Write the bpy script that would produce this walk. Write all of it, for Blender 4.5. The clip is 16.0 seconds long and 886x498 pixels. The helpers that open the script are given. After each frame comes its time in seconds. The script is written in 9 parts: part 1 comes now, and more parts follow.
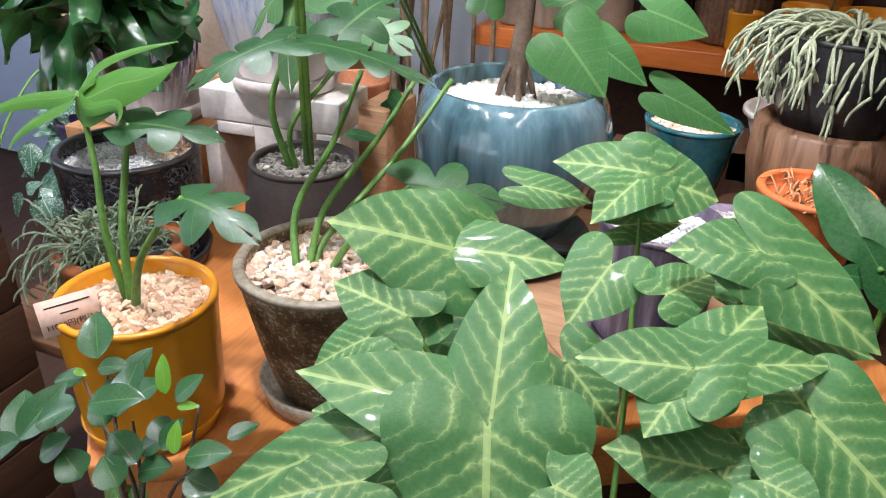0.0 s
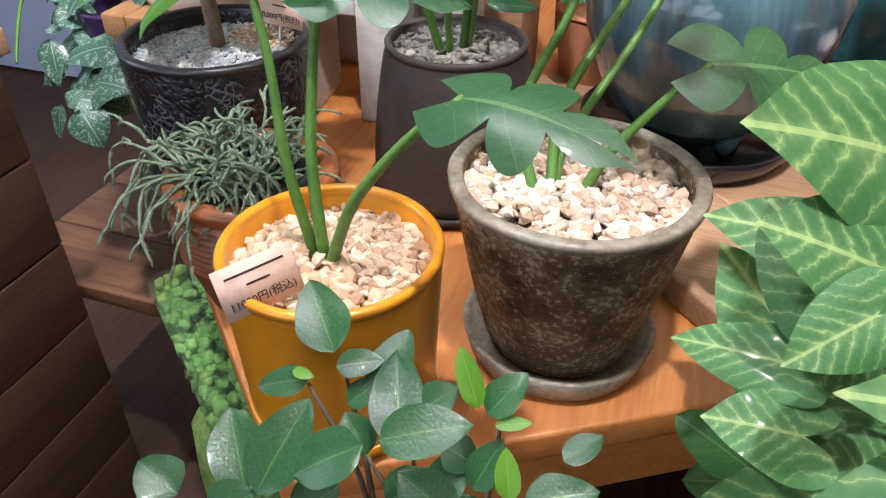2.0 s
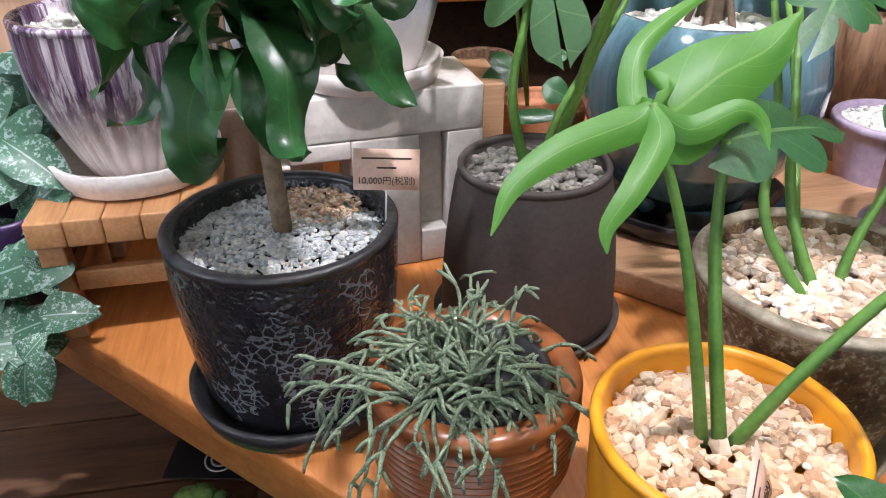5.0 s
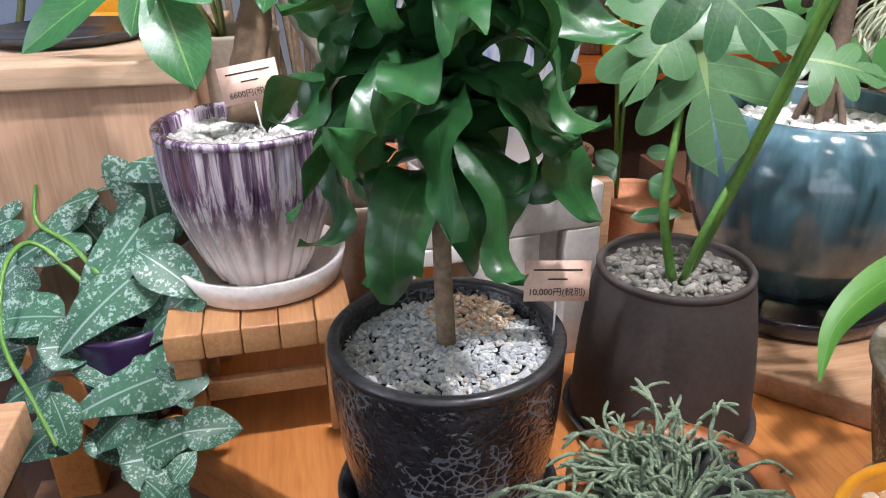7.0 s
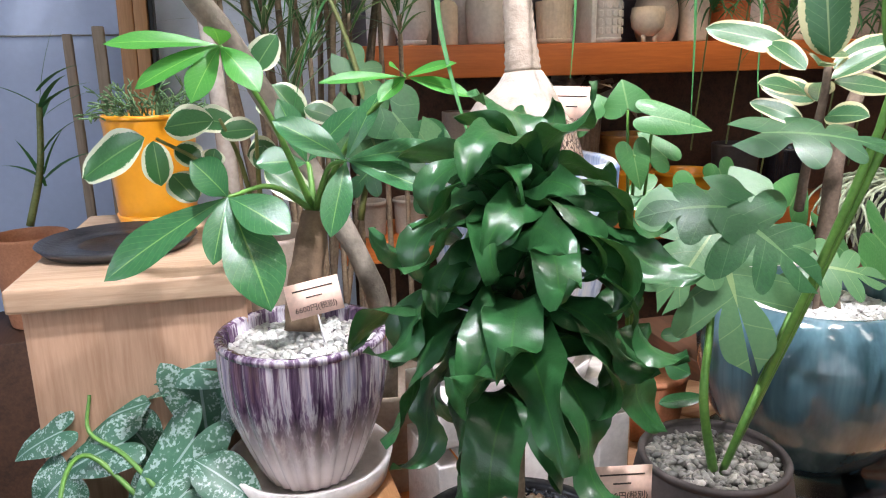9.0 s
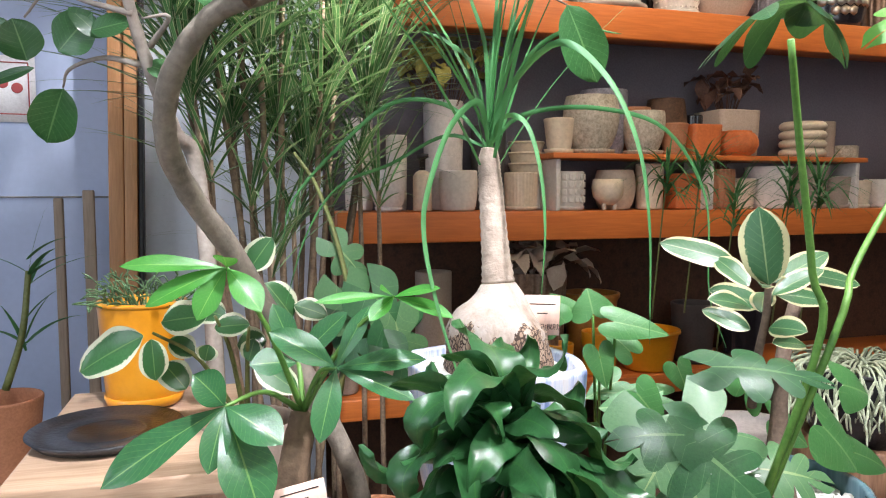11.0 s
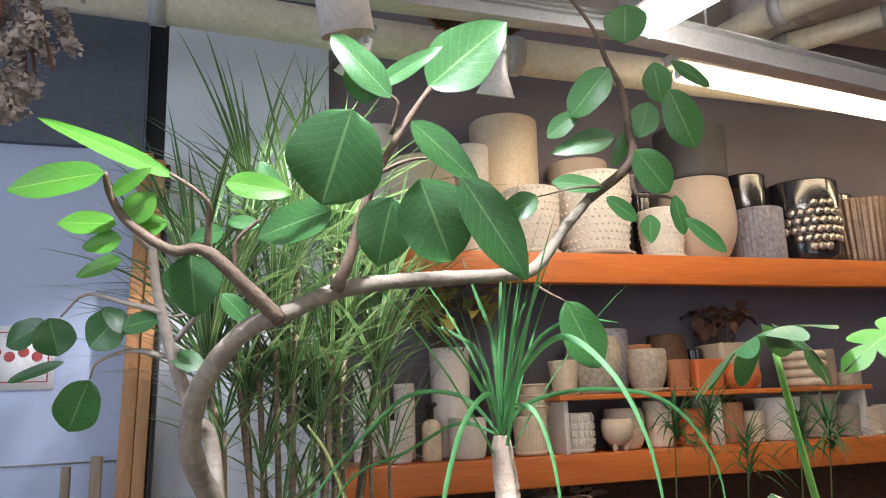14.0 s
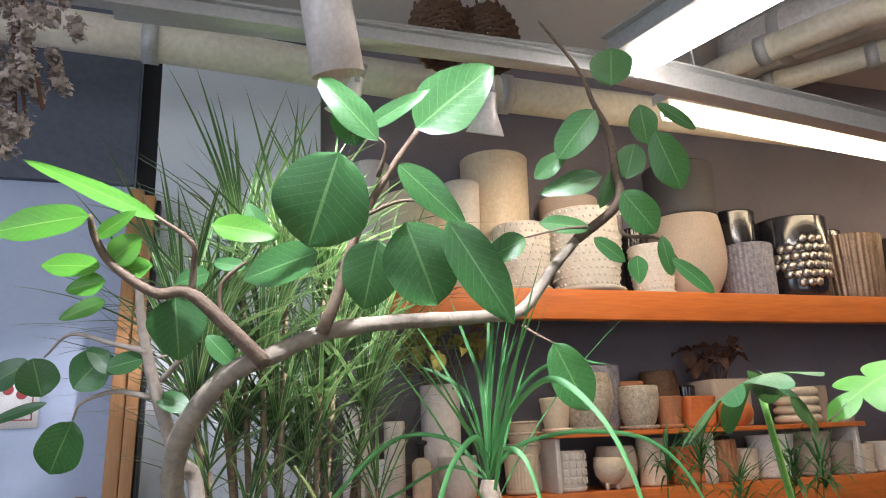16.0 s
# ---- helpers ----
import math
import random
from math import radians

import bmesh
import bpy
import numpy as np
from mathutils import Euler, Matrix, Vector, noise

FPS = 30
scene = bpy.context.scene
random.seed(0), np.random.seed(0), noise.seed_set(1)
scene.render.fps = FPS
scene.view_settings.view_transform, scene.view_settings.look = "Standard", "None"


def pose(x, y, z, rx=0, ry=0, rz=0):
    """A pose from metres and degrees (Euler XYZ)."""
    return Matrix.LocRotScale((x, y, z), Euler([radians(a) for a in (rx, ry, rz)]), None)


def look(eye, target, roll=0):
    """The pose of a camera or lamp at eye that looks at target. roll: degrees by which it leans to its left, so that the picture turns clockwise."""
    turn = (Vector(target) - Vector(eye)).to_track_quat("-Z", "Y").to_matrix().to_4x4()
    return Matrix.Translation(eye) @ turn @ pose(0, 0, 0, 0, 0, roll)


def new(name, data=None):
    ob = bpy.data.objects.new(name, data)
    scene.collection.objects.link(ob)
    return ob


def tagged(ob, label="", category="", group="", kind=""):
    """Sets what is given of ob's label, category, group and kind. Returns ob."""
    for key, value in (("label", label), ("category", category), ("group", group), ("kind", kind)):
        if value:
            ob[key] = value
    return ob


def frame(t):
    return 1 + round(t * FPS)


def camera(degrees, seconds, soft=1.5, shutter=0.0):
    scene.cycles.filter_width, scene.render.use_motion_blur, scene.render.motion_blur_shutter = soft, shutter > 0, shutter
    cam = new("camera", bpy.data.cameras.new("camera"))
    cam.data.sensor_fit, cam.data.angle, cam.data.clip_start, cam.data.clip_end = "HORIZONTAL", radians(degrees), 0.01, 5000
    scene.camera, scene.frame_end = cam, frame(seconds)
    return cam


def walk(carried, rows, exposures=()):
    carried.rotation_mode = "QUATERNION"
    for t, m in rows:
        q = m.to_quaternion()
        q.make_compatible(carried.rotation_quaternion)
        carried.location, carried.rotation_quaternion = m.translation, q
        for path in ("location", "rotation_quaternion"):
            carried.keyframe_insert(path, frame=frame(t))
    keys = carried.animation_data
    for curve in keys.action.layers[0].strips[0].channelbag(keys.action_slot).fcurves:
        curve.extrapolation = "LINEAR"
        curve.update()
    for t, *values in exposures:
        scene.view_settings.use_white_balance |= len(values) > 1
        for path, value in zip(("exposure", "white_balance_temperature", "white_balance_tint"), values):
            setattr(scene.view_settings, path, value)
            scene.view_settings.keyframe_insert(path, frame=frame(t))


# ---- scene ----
cam = camera(61.7, 16.0, soft=1.1)
PATH = [
    (0, (0.172, 0.367, 1.4), (-0.486, 2.004, 0.459), 2.2),
    (0.5, (0.058, 0.393, 1.347), (-0.598, 1.996, 0.347), -1.2),
    (1, (-0.076, 0.425, 1.323), (-0.676, 1.994, 0.236), -1.3),
    (1.5, (-0.133, 0.457, 1.301), (-0.679, 1.992, 0.142), -0.1),
    (2, (-0.158, 0.471, 1.298), (-0.664, 2.0, 0.113), 0.6),
    (2.5, (-0.212, 0.464, 1.294), (-0.623, 2.019, 0.105), 0.7),
    (3, (-0.301, 0.441, 1.29), (-0.467, 2.047, 0.11), 1.6),
    (3.5, (-0.37, 0.402, 1.308), (-0.316, 2.037, 0.157), 0.8),
    (4, (-0.445, 0.395, 1.323), (-0.276, 2.062, 0.231), 0.7),
    (4.5, (-0.529, 0.466, 1.314), (-0.299, 2.162, 0.279), -0.1),
    (5, (-0.607, 0.554, 1.306), (-0.307, 2.256, 0.299), -0.2),
    (5.2, (-0.621, 0.575, 1.304), (-0.31, 2.279, 0.305), 0.1),
    (7.3, (-0.773, 0.604, 1.354), (-0.419, 2.396, 0.539), -1.1),
    (7.5, (-0.786, 0.603, 1.368), (-0.397, 2.395, 0.568), -1.5),
    (8, (-0.815, 0.602, 1.375), (-0.364, 2.414, 0.659), -1.4),
    (8.5, (-0.841, 0.611, 1.392), (-0.36, 2.459, 0.799), -1.3),
    (8.7, (-0.846, 0.608, 1.402), (-0.366, 2.471, 0.855), -1.2),
    (10.8, (-0.885, 0.556, 1.507), (-0.286, 2.453, 1.298), 0.0),
    (11, (-0.884, 0.554, 1.516), (-0.287, 2.456, 1.362), 0.0),
    (11.5, (-0.889, 0.543, 1.539), (-0.307, 2.456, 1.534), -0.3),
    (12, (-0.891, 0.535, 1.555), (-0.34, 2.455, 1.652), -0.4),
    (12.5, (-0.896, 0.53, 1.565), (-0.361, 2.449, 1.743), -0.4),
    (13, (-0.905, 0.525, 1.574), (-0.35, 2.43, 1.828), -0.4),
    (13.5, (-0.909, 0.516, 1.587), (-0.33, 2.4, 1.927), -1.1),
    (14, (-0.909, 0.508, 1.605), (-0.319, 2.372, 2.027), -2.3),
    (14.5, (-0.909, 0.505, 1.614), (-0.32, 2.353, 2.102), -2.6),
    (15, (-0.909, 0.503, 1.615), (-0.326, 2.346, 2.129), -2.5),
    (15.5, (-0.907, 0.506, 1.615), (-0.316, 2.348, 2.123), -2.4),
    (16, (-0.902, 0.505, 1.616), (-0.297, 2.343, 2.122), -2.4),
]
walk(cam, [(t, look(eye, target, roll)) for t, eye, target, roll in PATH])


# ---- light ----
world = bpy.data.worlds.new("shop_world")
scene.world = world
world.use_nodes = True
world.node_tree.nodes["Background"].inputs[0].default_value = (0.75, 0.83, 1.0, 1)
world.node_tree.nodes["Background"].inputs[1].default_value = 0.04
scene.view_settings.exposure = 0.20


def area(name, at, to, sx, sy, watts, colour):
    lamp = bpy.data.lights.new(name, "AREA")
    lamp.shape, lamp.size, lamp.size_y, lamp.energy, lamp.color = "RECTANGLE", sx, sy, watts, colour
    ob = new(name, lamp)
    ob.matrix_world = look(at, to)
    return ob


# unseen lamps: an added ambient fill behind the walker, daylight at the far left
area("shop_window_light", (-1.2, -2.45, 1.6), (-0.5, 1.2, 2.2), 3.2, 1.9, 42, (0.82, 0.89, 1.0))
area("side_window_light", (-3.4, 0.6, 1.9), (-0.9, 2.6, 1.8), 1.6, 1.4, 33, (0.80, 0.86, 1.0))


def spot(name, at, to, watts, deg, colour):
    lamp = bpy.data.lights.new(name, "SPOT")
    lamp.energy, lamp.spot_size, lamp.spot_blend, lamp.shadow_soft_size, lamp.color = watts, radians(deg), 0.6, 0.035, colour
    ob = new(name, lamp)
    ob.matrix_world = look(at, to)
    return ob


spot("spotlight_beam", (-0.40, 1.9, 2.42), (-0.82, 2.3, 1.75), 150, 62, (0.98, 0.95, 0.98))
# added warm fill for the shelf pots; no fixture hangs here
spot("spotlight_beam", (0.02, 2.02, 2.36), (0.15, 2.6, 2.05), 8, 95, (1.0, 0.80, 0.58))
spot("spotlight_beam", (-0.15, 0.65, 2.50), (-0.30, 1.0, 0.9), 178, 74, (0.96, 0.93, 1.0))
spot("spotlight_beam", (-0.85, 0.95, 2.50), (-0.70, 1.25, 1.0), 172, 85, (0.92, 0.92, 1.0))


# ---- materials ----
def rgba(c):
    return (c[0], c[1], c[2], 1)


class Nodes:
    def __init__(self, name):
        self.m = bpy.data.materials.new(name)
        self.m.use_nodes = True
        self.t = self.m.node_tree
        self.b = self.t.nodes["Principled BSDF"]

    def n(self, kind, **kw):
        node = self.t.nodes.new(kind)
        for k, v in kw.items():
            node.inputs[k].default_value = v
        return node

    def link(self, a, b):
        self.t.links.new(a, b)

    def coords(self, out="Object", scale=(1, 1, 1)):
        tc = self.n("ShaderNodeTexCoord")
        mp = self.n("ShaderNodeMapping")
        mp.inputs["Scale"].default_value = scale
        self.link(tc.outputs[out], mp.inputs["Vector"])
        return mp.outputs["Vector"]

    def noise(self, vec, scale, detail=4.0, rough=0.6):
        nd = self.n("ShaderNodeTexNoise", Scale=scale, Detail=detail, Roughness=rough)
        self.link(vec, nd.inputs["Vector"])
        return nd.outputs["Fac"]

    def ramp(self, fac, stops):
        r = self.n("ShaderNodeValToRGB")
        el = r.color_ramp.elements
        while len(el) < len(stops):
            el.new(0.5)
        for e, (p, c) in zip(el, stops):
            e.position, e.color = p, rgba(c)
        self.link(fac, r.inputs["Fac"])
        return r.outputs["Color"]

    def mix(self, fac, a, b, mode="MIX"):
        mx = self.n("ShaderNodeMix")
        mx.data_type, mx.blend_type = "RGBA", mode
        for sock, val in ((mx.inputs[0], fac), (mx.inputs[6], a), (mx.inputs[7], b)):
            if isinstance(val, (int, float)):
                sock.default_value = val
            elif isinstance(val, tuple):
                sock.default_value = rgba(val)
            else:
                self.link(val, sock)
        return mx.outputs[2]

    def math(self, op, a, b=0.0):
        mt = self.n("ShaderNodeMath")
        mt.operation = op
        for sock, val in ((mt.inputs[0], a), (mt.inputs[1], b)):
            if isinstance(val, (int, float)):
                sock.default_value = val
            else:
                self.link(val, sock)
        return mt.outputs[0]

    def bump(self, height, strength, dist=0.01):
        bp = self.n("ShaderNodeBump", Strength=strength, Distance=dist)
        self.link(height, bp.inputs["Height"])
        self.link(bp.outputs["Normal"], self.b.inputs["Normal"])

    def done(self, colour, rough, metal=0.0, coat=0.0):
        if isinstance(colour, tuple):
            self.b.inputs["Base Color"].default_value = rgba(colour)
        else:
            self.link(colour, self.b.inputs["Base Color"])
        if isinstance(rough, (int, float)):
            self.b.inputs["Roughness"].default_value = rough
        else:
            self.link(rough, self.b.inputs["Roughness"])
        self.b.inputs["Metallic"].default_value = metal
        self.b.inputs["Coat Weight"].default_value = coat
        self.b.inputs["Coat Roughness"].default_value = 0.08
        return self.m


def mottled(name, c1, c2, rough=0.6, scale=14.0, bump=0.15, fine=180.0, metal=0.0, coat=0.0, stain=0.35):
    """Two-scale mottling with a fine grain in relief."""
    k = Nodes(name)
    v = k.coords()
    big, small = k.noise(v, scale), k.noise(v, fine, 3.0)
    col = k.ramp(big, [(0.3, c1), (0.7, c2)])
    col = k.mix(stain, col, k.ramp(small, [(0.35, tuple(x * 0.72 for x in c1)), (0.65, c2)]))
    k.bump(small, bump, 0.004)
    return k.done(col, rough, metal, coat)


def wood(name, dark, light, rough=0.5, along="x", scale=1.0, random=0.25):
    k = Nodes(name)
    s = {"x": (1.6, 22, 22), "y": (22, 1.6, 22), "z": (22, 22, 1.6)}[along]
    v = k.coords("Object", tuple(q * scale for q in s))
    grain, fine = k.noise(v, 1.6, 6.0, 0.65), k.noise(v, 9.0, 4.0)
    big = k.noise(k.coords("Object", (3, 3, 3)), 1.0)
    col = k.ramp(grain, [(0.28, dark), (0.55, light), (0.75, tuple(0.5 * (a + b) for a, b in zip(dark, light)))])
    col = k.mix(0.35, col, k.ramp(fine, [(0.4, dark), (0.62, light)]))
    col = k.mix(k.math("MULTIPLY", big, 0.35), col, dark)
    info = k.n("ShaderNodeObjectInfo")
    col = k.mix(k.math("MULTIPLY", info.outputs["Random"], random), col, dark)
    k.bump(fine, 0.18, 0.003)
    return k.done(col, rough)


def leafy(name, base, dark, vein, veins=9.0, vein_width=0.06, rough=0.35, pattern=None, trans=0.25, margin=None, coat=0.15, side_mix=0.28):
    """Leaf blade: midrib and side veins from the blade's own coordinates (u along, v across)."""
    k = Nodes(name)
    if trans < 0.3:
        base, dark = ((max(c[0], 0.25 * c[1]), c[1], max(c[2], 0.30 * c[1])) for c in (base, dark))
    tc = k.n("ShaderNodeTexCoord")
    sep = k.n("ShaderNodeSeparateXYZ")
    k.link(tc.outputs["UV"], sep.inputs[0])
    u, w = sep.outputs[0], sep.outputs[1]
    a = k.math("ABSOLUTE", k.math("SUBTRACT", w, 0.5))
    rib = k.math("LESS_THAN", a, 0.018)
    run = k.math("MULTIPLY", k.math("SUBTRACT", u, k.math("MULTIPLY", a, 0.95 if pattern == "feather" else 0.55)), veins)
    if pattern == "feather":
        run = k.math("ADD", run, k.math("MULTIPLY", k.noise(k.coords("Object"), 12.0, 2.0), 0.7))
    ph = k.math("FRACT", run)
    d = k.math("ABSOLUTE", k.math("SUBTRACT", ph, 0.5))
    side = k.math("LESS_THAN", d, vein_width)
    info = k.n("ShaderNodeObjectInfo")
    n1 = k.noise(k.coords("Object"), 26.0, 5.0)
    col = k.mix(n1, dark, base)
    col = k.mix(k.math("MULTIPLY", info.outputs["Random"], 0.45), col, dark)
    if pattern == "feather":
        line = k.math("POWER", k.math("SUBTRACT", 1.0, k.math("MULTIPLY", d, 2.0)), 3.0)
        patch = k.math("MULTIPLY", k.math("SUBTRACT", k.noise(k.coords("Object"), 11.0, 2.0, 0.5), 0.26), 2.4)
        f = k.math("MULTIPLY", k.math("MULTIPLY", line, patch), k.math("SUBTRACT", 1.0, k.math("MULTIPLY", a, 1.5)))
        near = k.math("MULTIPLY", k.math("POWER", k.math("SUBTRACT", 1.0, k.math("MULTIPLY", a, 2.0)), 12.0), 0.75)
        f = k.math("ADD", f, k.math("MULTIPLY", near, patch))
        mn = k.n("ShaderNodeClamp")
        k.link(f, mn.inputs[0])
        col = k.mix(k.math("MULTIPLY", mn.outputs[0], 0.8), col, vein)
    if pattern == "silver":
        f = k.math("ADD", k.noise(k.coords("Object"), 9.0, 2.0), k.math("MULTIPLY", k.noise(k.coords("Object"), 26.0, 3.0, 0.55), 1.2))
        f = k.math("SUBTRACT", f, k.math("MULTIPLY", k.math("POWER", k.math("SUBTRACT", 1.0, k.math("MULTIPLY", a, 2.0)), 10.0), 0.35))
        cl = k.n("ShaderNodeClamp")
        k.link(k.math("MULTIPLY", k.math("SUBTRACT", f, 1.13), 8.0), cl.inputs[0])
        f = cl.outputs[0]
        col = k.mix(k.math("MULTIPLY", f, 0.75), col, vein)
    if margin:
        e = k.math("GREATER_THAN", k.math("ADD", a, k.math("MULTIPLY", k.noise(k.coords("Object"), 45.0), 0.16)), 0.455)
        col = k.mix(e, col, margin)
    col = k.mix(k.math("MULTIPLY", side, side_mix), col, vein)
    col = k.mix(k.math("MULTIPLY", rib, 0.6), col, vein)
    k.bump(k.math("ADD", k.math("MULTIPLY", side, -1.0), k.math("MULTIPLY", n1, 0.6)), 0.25, 0.003)
    m = k.done(col, rough, 0.0, coat)
    tr = k.n("ShaderNodeBsdfTranslucent")
    k.link(k.mix(0.18, col, (0.30, 0.5, 0.05)), tr.inputs["Color"])
    ms = k.n("ShaderNodeMixShader", Fac=trans)
    out = k.t.nodes["Material Output"]
    k.link(k.b.outputs[0], ms.inputs[1])
    k.link(tr.outputs[0], ms.inputs[2])
    k.link(ms.outputs[0], out.inputs["Surface"])
    return m


def pebbly(name, stops, rough=0.75):
    k = Nodes(name)
    g = k.n("ShaderNodeNewGeometry")
    col = k.ramp(g.outputs["Random Per Island"], stops)
    fine = k.noise(k.coords(), 260.0, 4.0)
    col = k.mix(0.25, col, k.ramp(fine, [(0.4, (0.25, 0.2, 0.16)), (0.6, (0.8, 0.76, 0.7))]), "SOFT_LIGHT")
    k.bump(fine, 0.25, 0.002)
    return k.done(col, rough)


def crusty(name, deep, mid, crest, scale, rough_deep, rough_crest, strength):
    """Blistered glaze: net of ridges, brightened with painted highlights, over darker pits."""
    k = Nodes(name)
    v = k.coords()
    vo = k.n("ShaderNodeTexVoronoi", Scale=scale)
    vo.feature = "DISTANCE_TO_EDGE"
    warp = k.n("ShaderNodeVectorMath")
    warp.operation = "ADD"
    nz = k.n("ShaderNodeTexNoise", Scale=scale * 0.6, Detail=4.0)
    k.link(v, nz.inputs["Vector"])
    sc = k.n("ShaderNodeVectorMath")
    sc.operation = "SCALE"
    sc.inputs[3].default_value = 0.018
    k.link(nz.outputs["Color"], sc.inputs[0])
    k.link(v, warp.inputs[0])
    k.link(sc.outputs[0], warp.inputs[1])
    k.link(warp.outputs[0], vo.inputs["Vector"])
    ridge = k.math("LESS_THAN", vo.outputs["Distance"], k.math("MULTIPLY", k.noise(v, 40.0), 0.16))
    sep = k.n("ShaderNodeSeparateXYZ")
    k.link(v, sep.inputs[0])
    band = k.n("ShaderNodeMapRange")
    band.inputs[1].default_value, band.inputs[2].default_value = 0.02, 0.12
    band.inputs[3].default_value, band.inputs[4].default_value = 1.0, 0.35
    k.link(sep.outputs[2], band.inputs[0])
    pat = k.math("MULTIPLY", k.math("MULTIPLY", ridge, k.math("GREATER_THAN", k.noise(v, 16.0), 0.50)), band.outputs[0])
    col = k.ramp(k.noise(v, 20.0), [(0.35, deep), (0.7, mid)])
    col = k.mix(k.math("MULTIPLY", pat, 0.8), col, crest)
    k.bump(k.math("ADD", k.math("MULTIPLY", vo.outputs["Distance"], 0.9), k.math("MULTIPLY", k.noise(v, 120.0), 0.3)), strength, 0.004)
    r = k.n("ShaderNodeMapRange")
    r.inputs[3].default_value, r.inputs[4].default_value = rough_deep, rough_crest
    k.link(pat, r.inputs[0])
    return k.done(col, r.outputs[0], 0.0, 0.2)


def dripped(name, stops, low, scale=60.0, fade=(0.03, 0.09), rough=0.22, coat=0.5):
    """Glaze that ran down in streaks over a pale body."""
    k = Nodes(name)
    v = k.coords("Object", (1, 1, 0.035))
    col = k.ramp(k.noise(v, scale, 5.0, 0.7), stops)
    sep = k.n("ShaderNodeSeparateXYZ")
    k.link(k.coords(), sep.inputs[0])
    mr = k.n("ShaderNodeMapRange")
    mr.inputs[1].default_value, mr.inputs[2].default_value = fade
    k.link(k.math("ADD", sep.outputs[2], k.math("MULTIPLY", k.noise(v, scale * 0.7), 0.03)), mr.inputs[0])
    col = k.mix(mr.outputs[0], low, col)
    k.bump(k.noise(k.coords(), 80.0), 0.12, 0.004)
    return k.done(col, rough, 0.0, coat)


M_TABLE = wood("bench_wood", (0.46, 0.145, 0.035), (0.80, 0.34, 0.10), 0.38, "y", 1.0)
M_BOARD = wood("board_wood", (0.30, 0.15, 0.075), (0.58, 0.36, 0.21), 0.6, "x", 1.2)
M_SHELF = wood("shelf_wood", (0.50, 0.12, 0.025), (0.78, 0.235, 0.05), 0.4, "x", 0.7)
M_CRATE = wood("crate_wood", (0.28, 0.15, 0.085), (0.50, 0.32, 0.21), 0.6, "z", 1.0)
M_CRATE_TOP = wood("crate_top_wood", (0.34, 0.21, 0.125), (0.58, 0.42, 0.29), 0.55, "x", 1.0)
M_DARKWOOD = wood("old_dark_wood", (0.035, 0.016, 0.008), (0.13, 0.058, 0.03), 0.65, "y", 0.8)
M_POST = wood("post_wood", (0.33, 0.15, 0.055), (0.60, 0.31, 0.13), 0.5, "z", 1.0)
M_GREYWOOD = wood("weathered_stick_wood", (0.22, 0.16, 0.11), (0.42, 0.33, 0.25), 0.8, "z", 1.0)
M_STOOL = wood("stool_wood", (0.36, 0.15, 0.06), (0.66, 0.36, 0.16), 0.45, "y", 1.3)
M_WALL = mottled("lilac_grey_plaster", (0.19, 0.168, 0.19), (0.245, 0.218, 0.24), 0.85, 3.0, 0.1)
M_WALL_BLUE = mottled("blue_grey_wall_paint", (0.42, 0.50, 0.68), (0.48, 0.555, 0.73), 0.7, 2.0, 0.03, 60.0, 0.0, 0.0, 0.12)
M_PANEL = mottled("white_wall_panel", (0.70, 0.76, 0.84), (0.76, 0.81, 0.88), 0.6, 2.5, 0.02, 90.0, 0.0, 0.0, 0.12)
M_CEIL = mottled("ceiling_paint", (0.74, 0.70, 0.67), (0.82, 0.78, 0.74), 0.85, 4.0, 0.08)
M_BACK = mottled("shop_wall_paint", (0.55, 0.53, 0.50), (0.65, 0.62, 0.58), 0.85, 2.0, 0.05)
M_PIPE = mottled("cream_duct_wrap", (0.60, 0.55, 0.44), (0.72, 0.67, 0.56), 0.5, 5.0, 0.1, 60.0)
M_STEEL = mottled("grey_painted_steel", (0.42, 0.42, 0.42), (0.52, 0.52, 0.51), 0.45, 8.0, 0.05, 120.0, 0.3)
M_FOIL = mottled("foil_insulation", (0.6, 0.58, 0.58), (0.8, 0.78, 0.78), 0.35, 18.0, 0.5, 60.0, 0.5)
M_YELLOW = mottled("mustard_glaze", (0.72, 0.285, 0.012), (0.80, 0.34, 0.02), 0.28, 10.0, 0.04, 90.0, 0.0, 0.4, 0.15)
kp = Nodes("crusted_brown_stoneware")
vp = kp.coords()
speck = kp.n("ShaderNodeTexVoronoi", Scale=330.0)
kp.link(vp, speck.inputs["Vector"])
crumbs = kp.noise(vp, 190.0, 5.0, 0.7)
blotch = kp.noise(vp, 24.0, 4.0, 0.6)
pits = kp.noise(vp, 60.0, 4.0, 0.65)
earth = kp.ramp(blotch, [(0.30, (0.045, 0.024, 0.012)), (0.48, (0.17, 0.095, 0.04)), (0.62, (0.24, 0.16, 0.075)), (0.75, (0.30, 0.24, 0.15))])
mask = kp.n("ShaderNodeClamp")
kp.link(kp.math("MULTIPLY", kp.math("SUBTRACT", kp.math("ADD", crumbs, kp.math("MULTIPLY", blotch, 0.55)), 0.80), 9.0), mask.inputs[0])
earth = kp.mix(kp.math("MULTIPLY", mask.outputs[0], 0.7), earth, (0.58, 0.52, 0.40))
earth = kp.mix(kp.math("MULTIPLY", kp.math("LESS_THAN", pits, 0.36), 0.75), earth, (0.03, 0.018, 0.010))
kp.bump(kp.math("ADD", kp.math("ADD", crumbs, kp.math("MULTIPLY", pits, 0.8)), kp.math("MULTIPLY", speck.outputs["Distance"], 0.5)), 0.9, 0.004)
M_STONEPOT = kp.done(earth, 0.6, 0.0, 0.1)
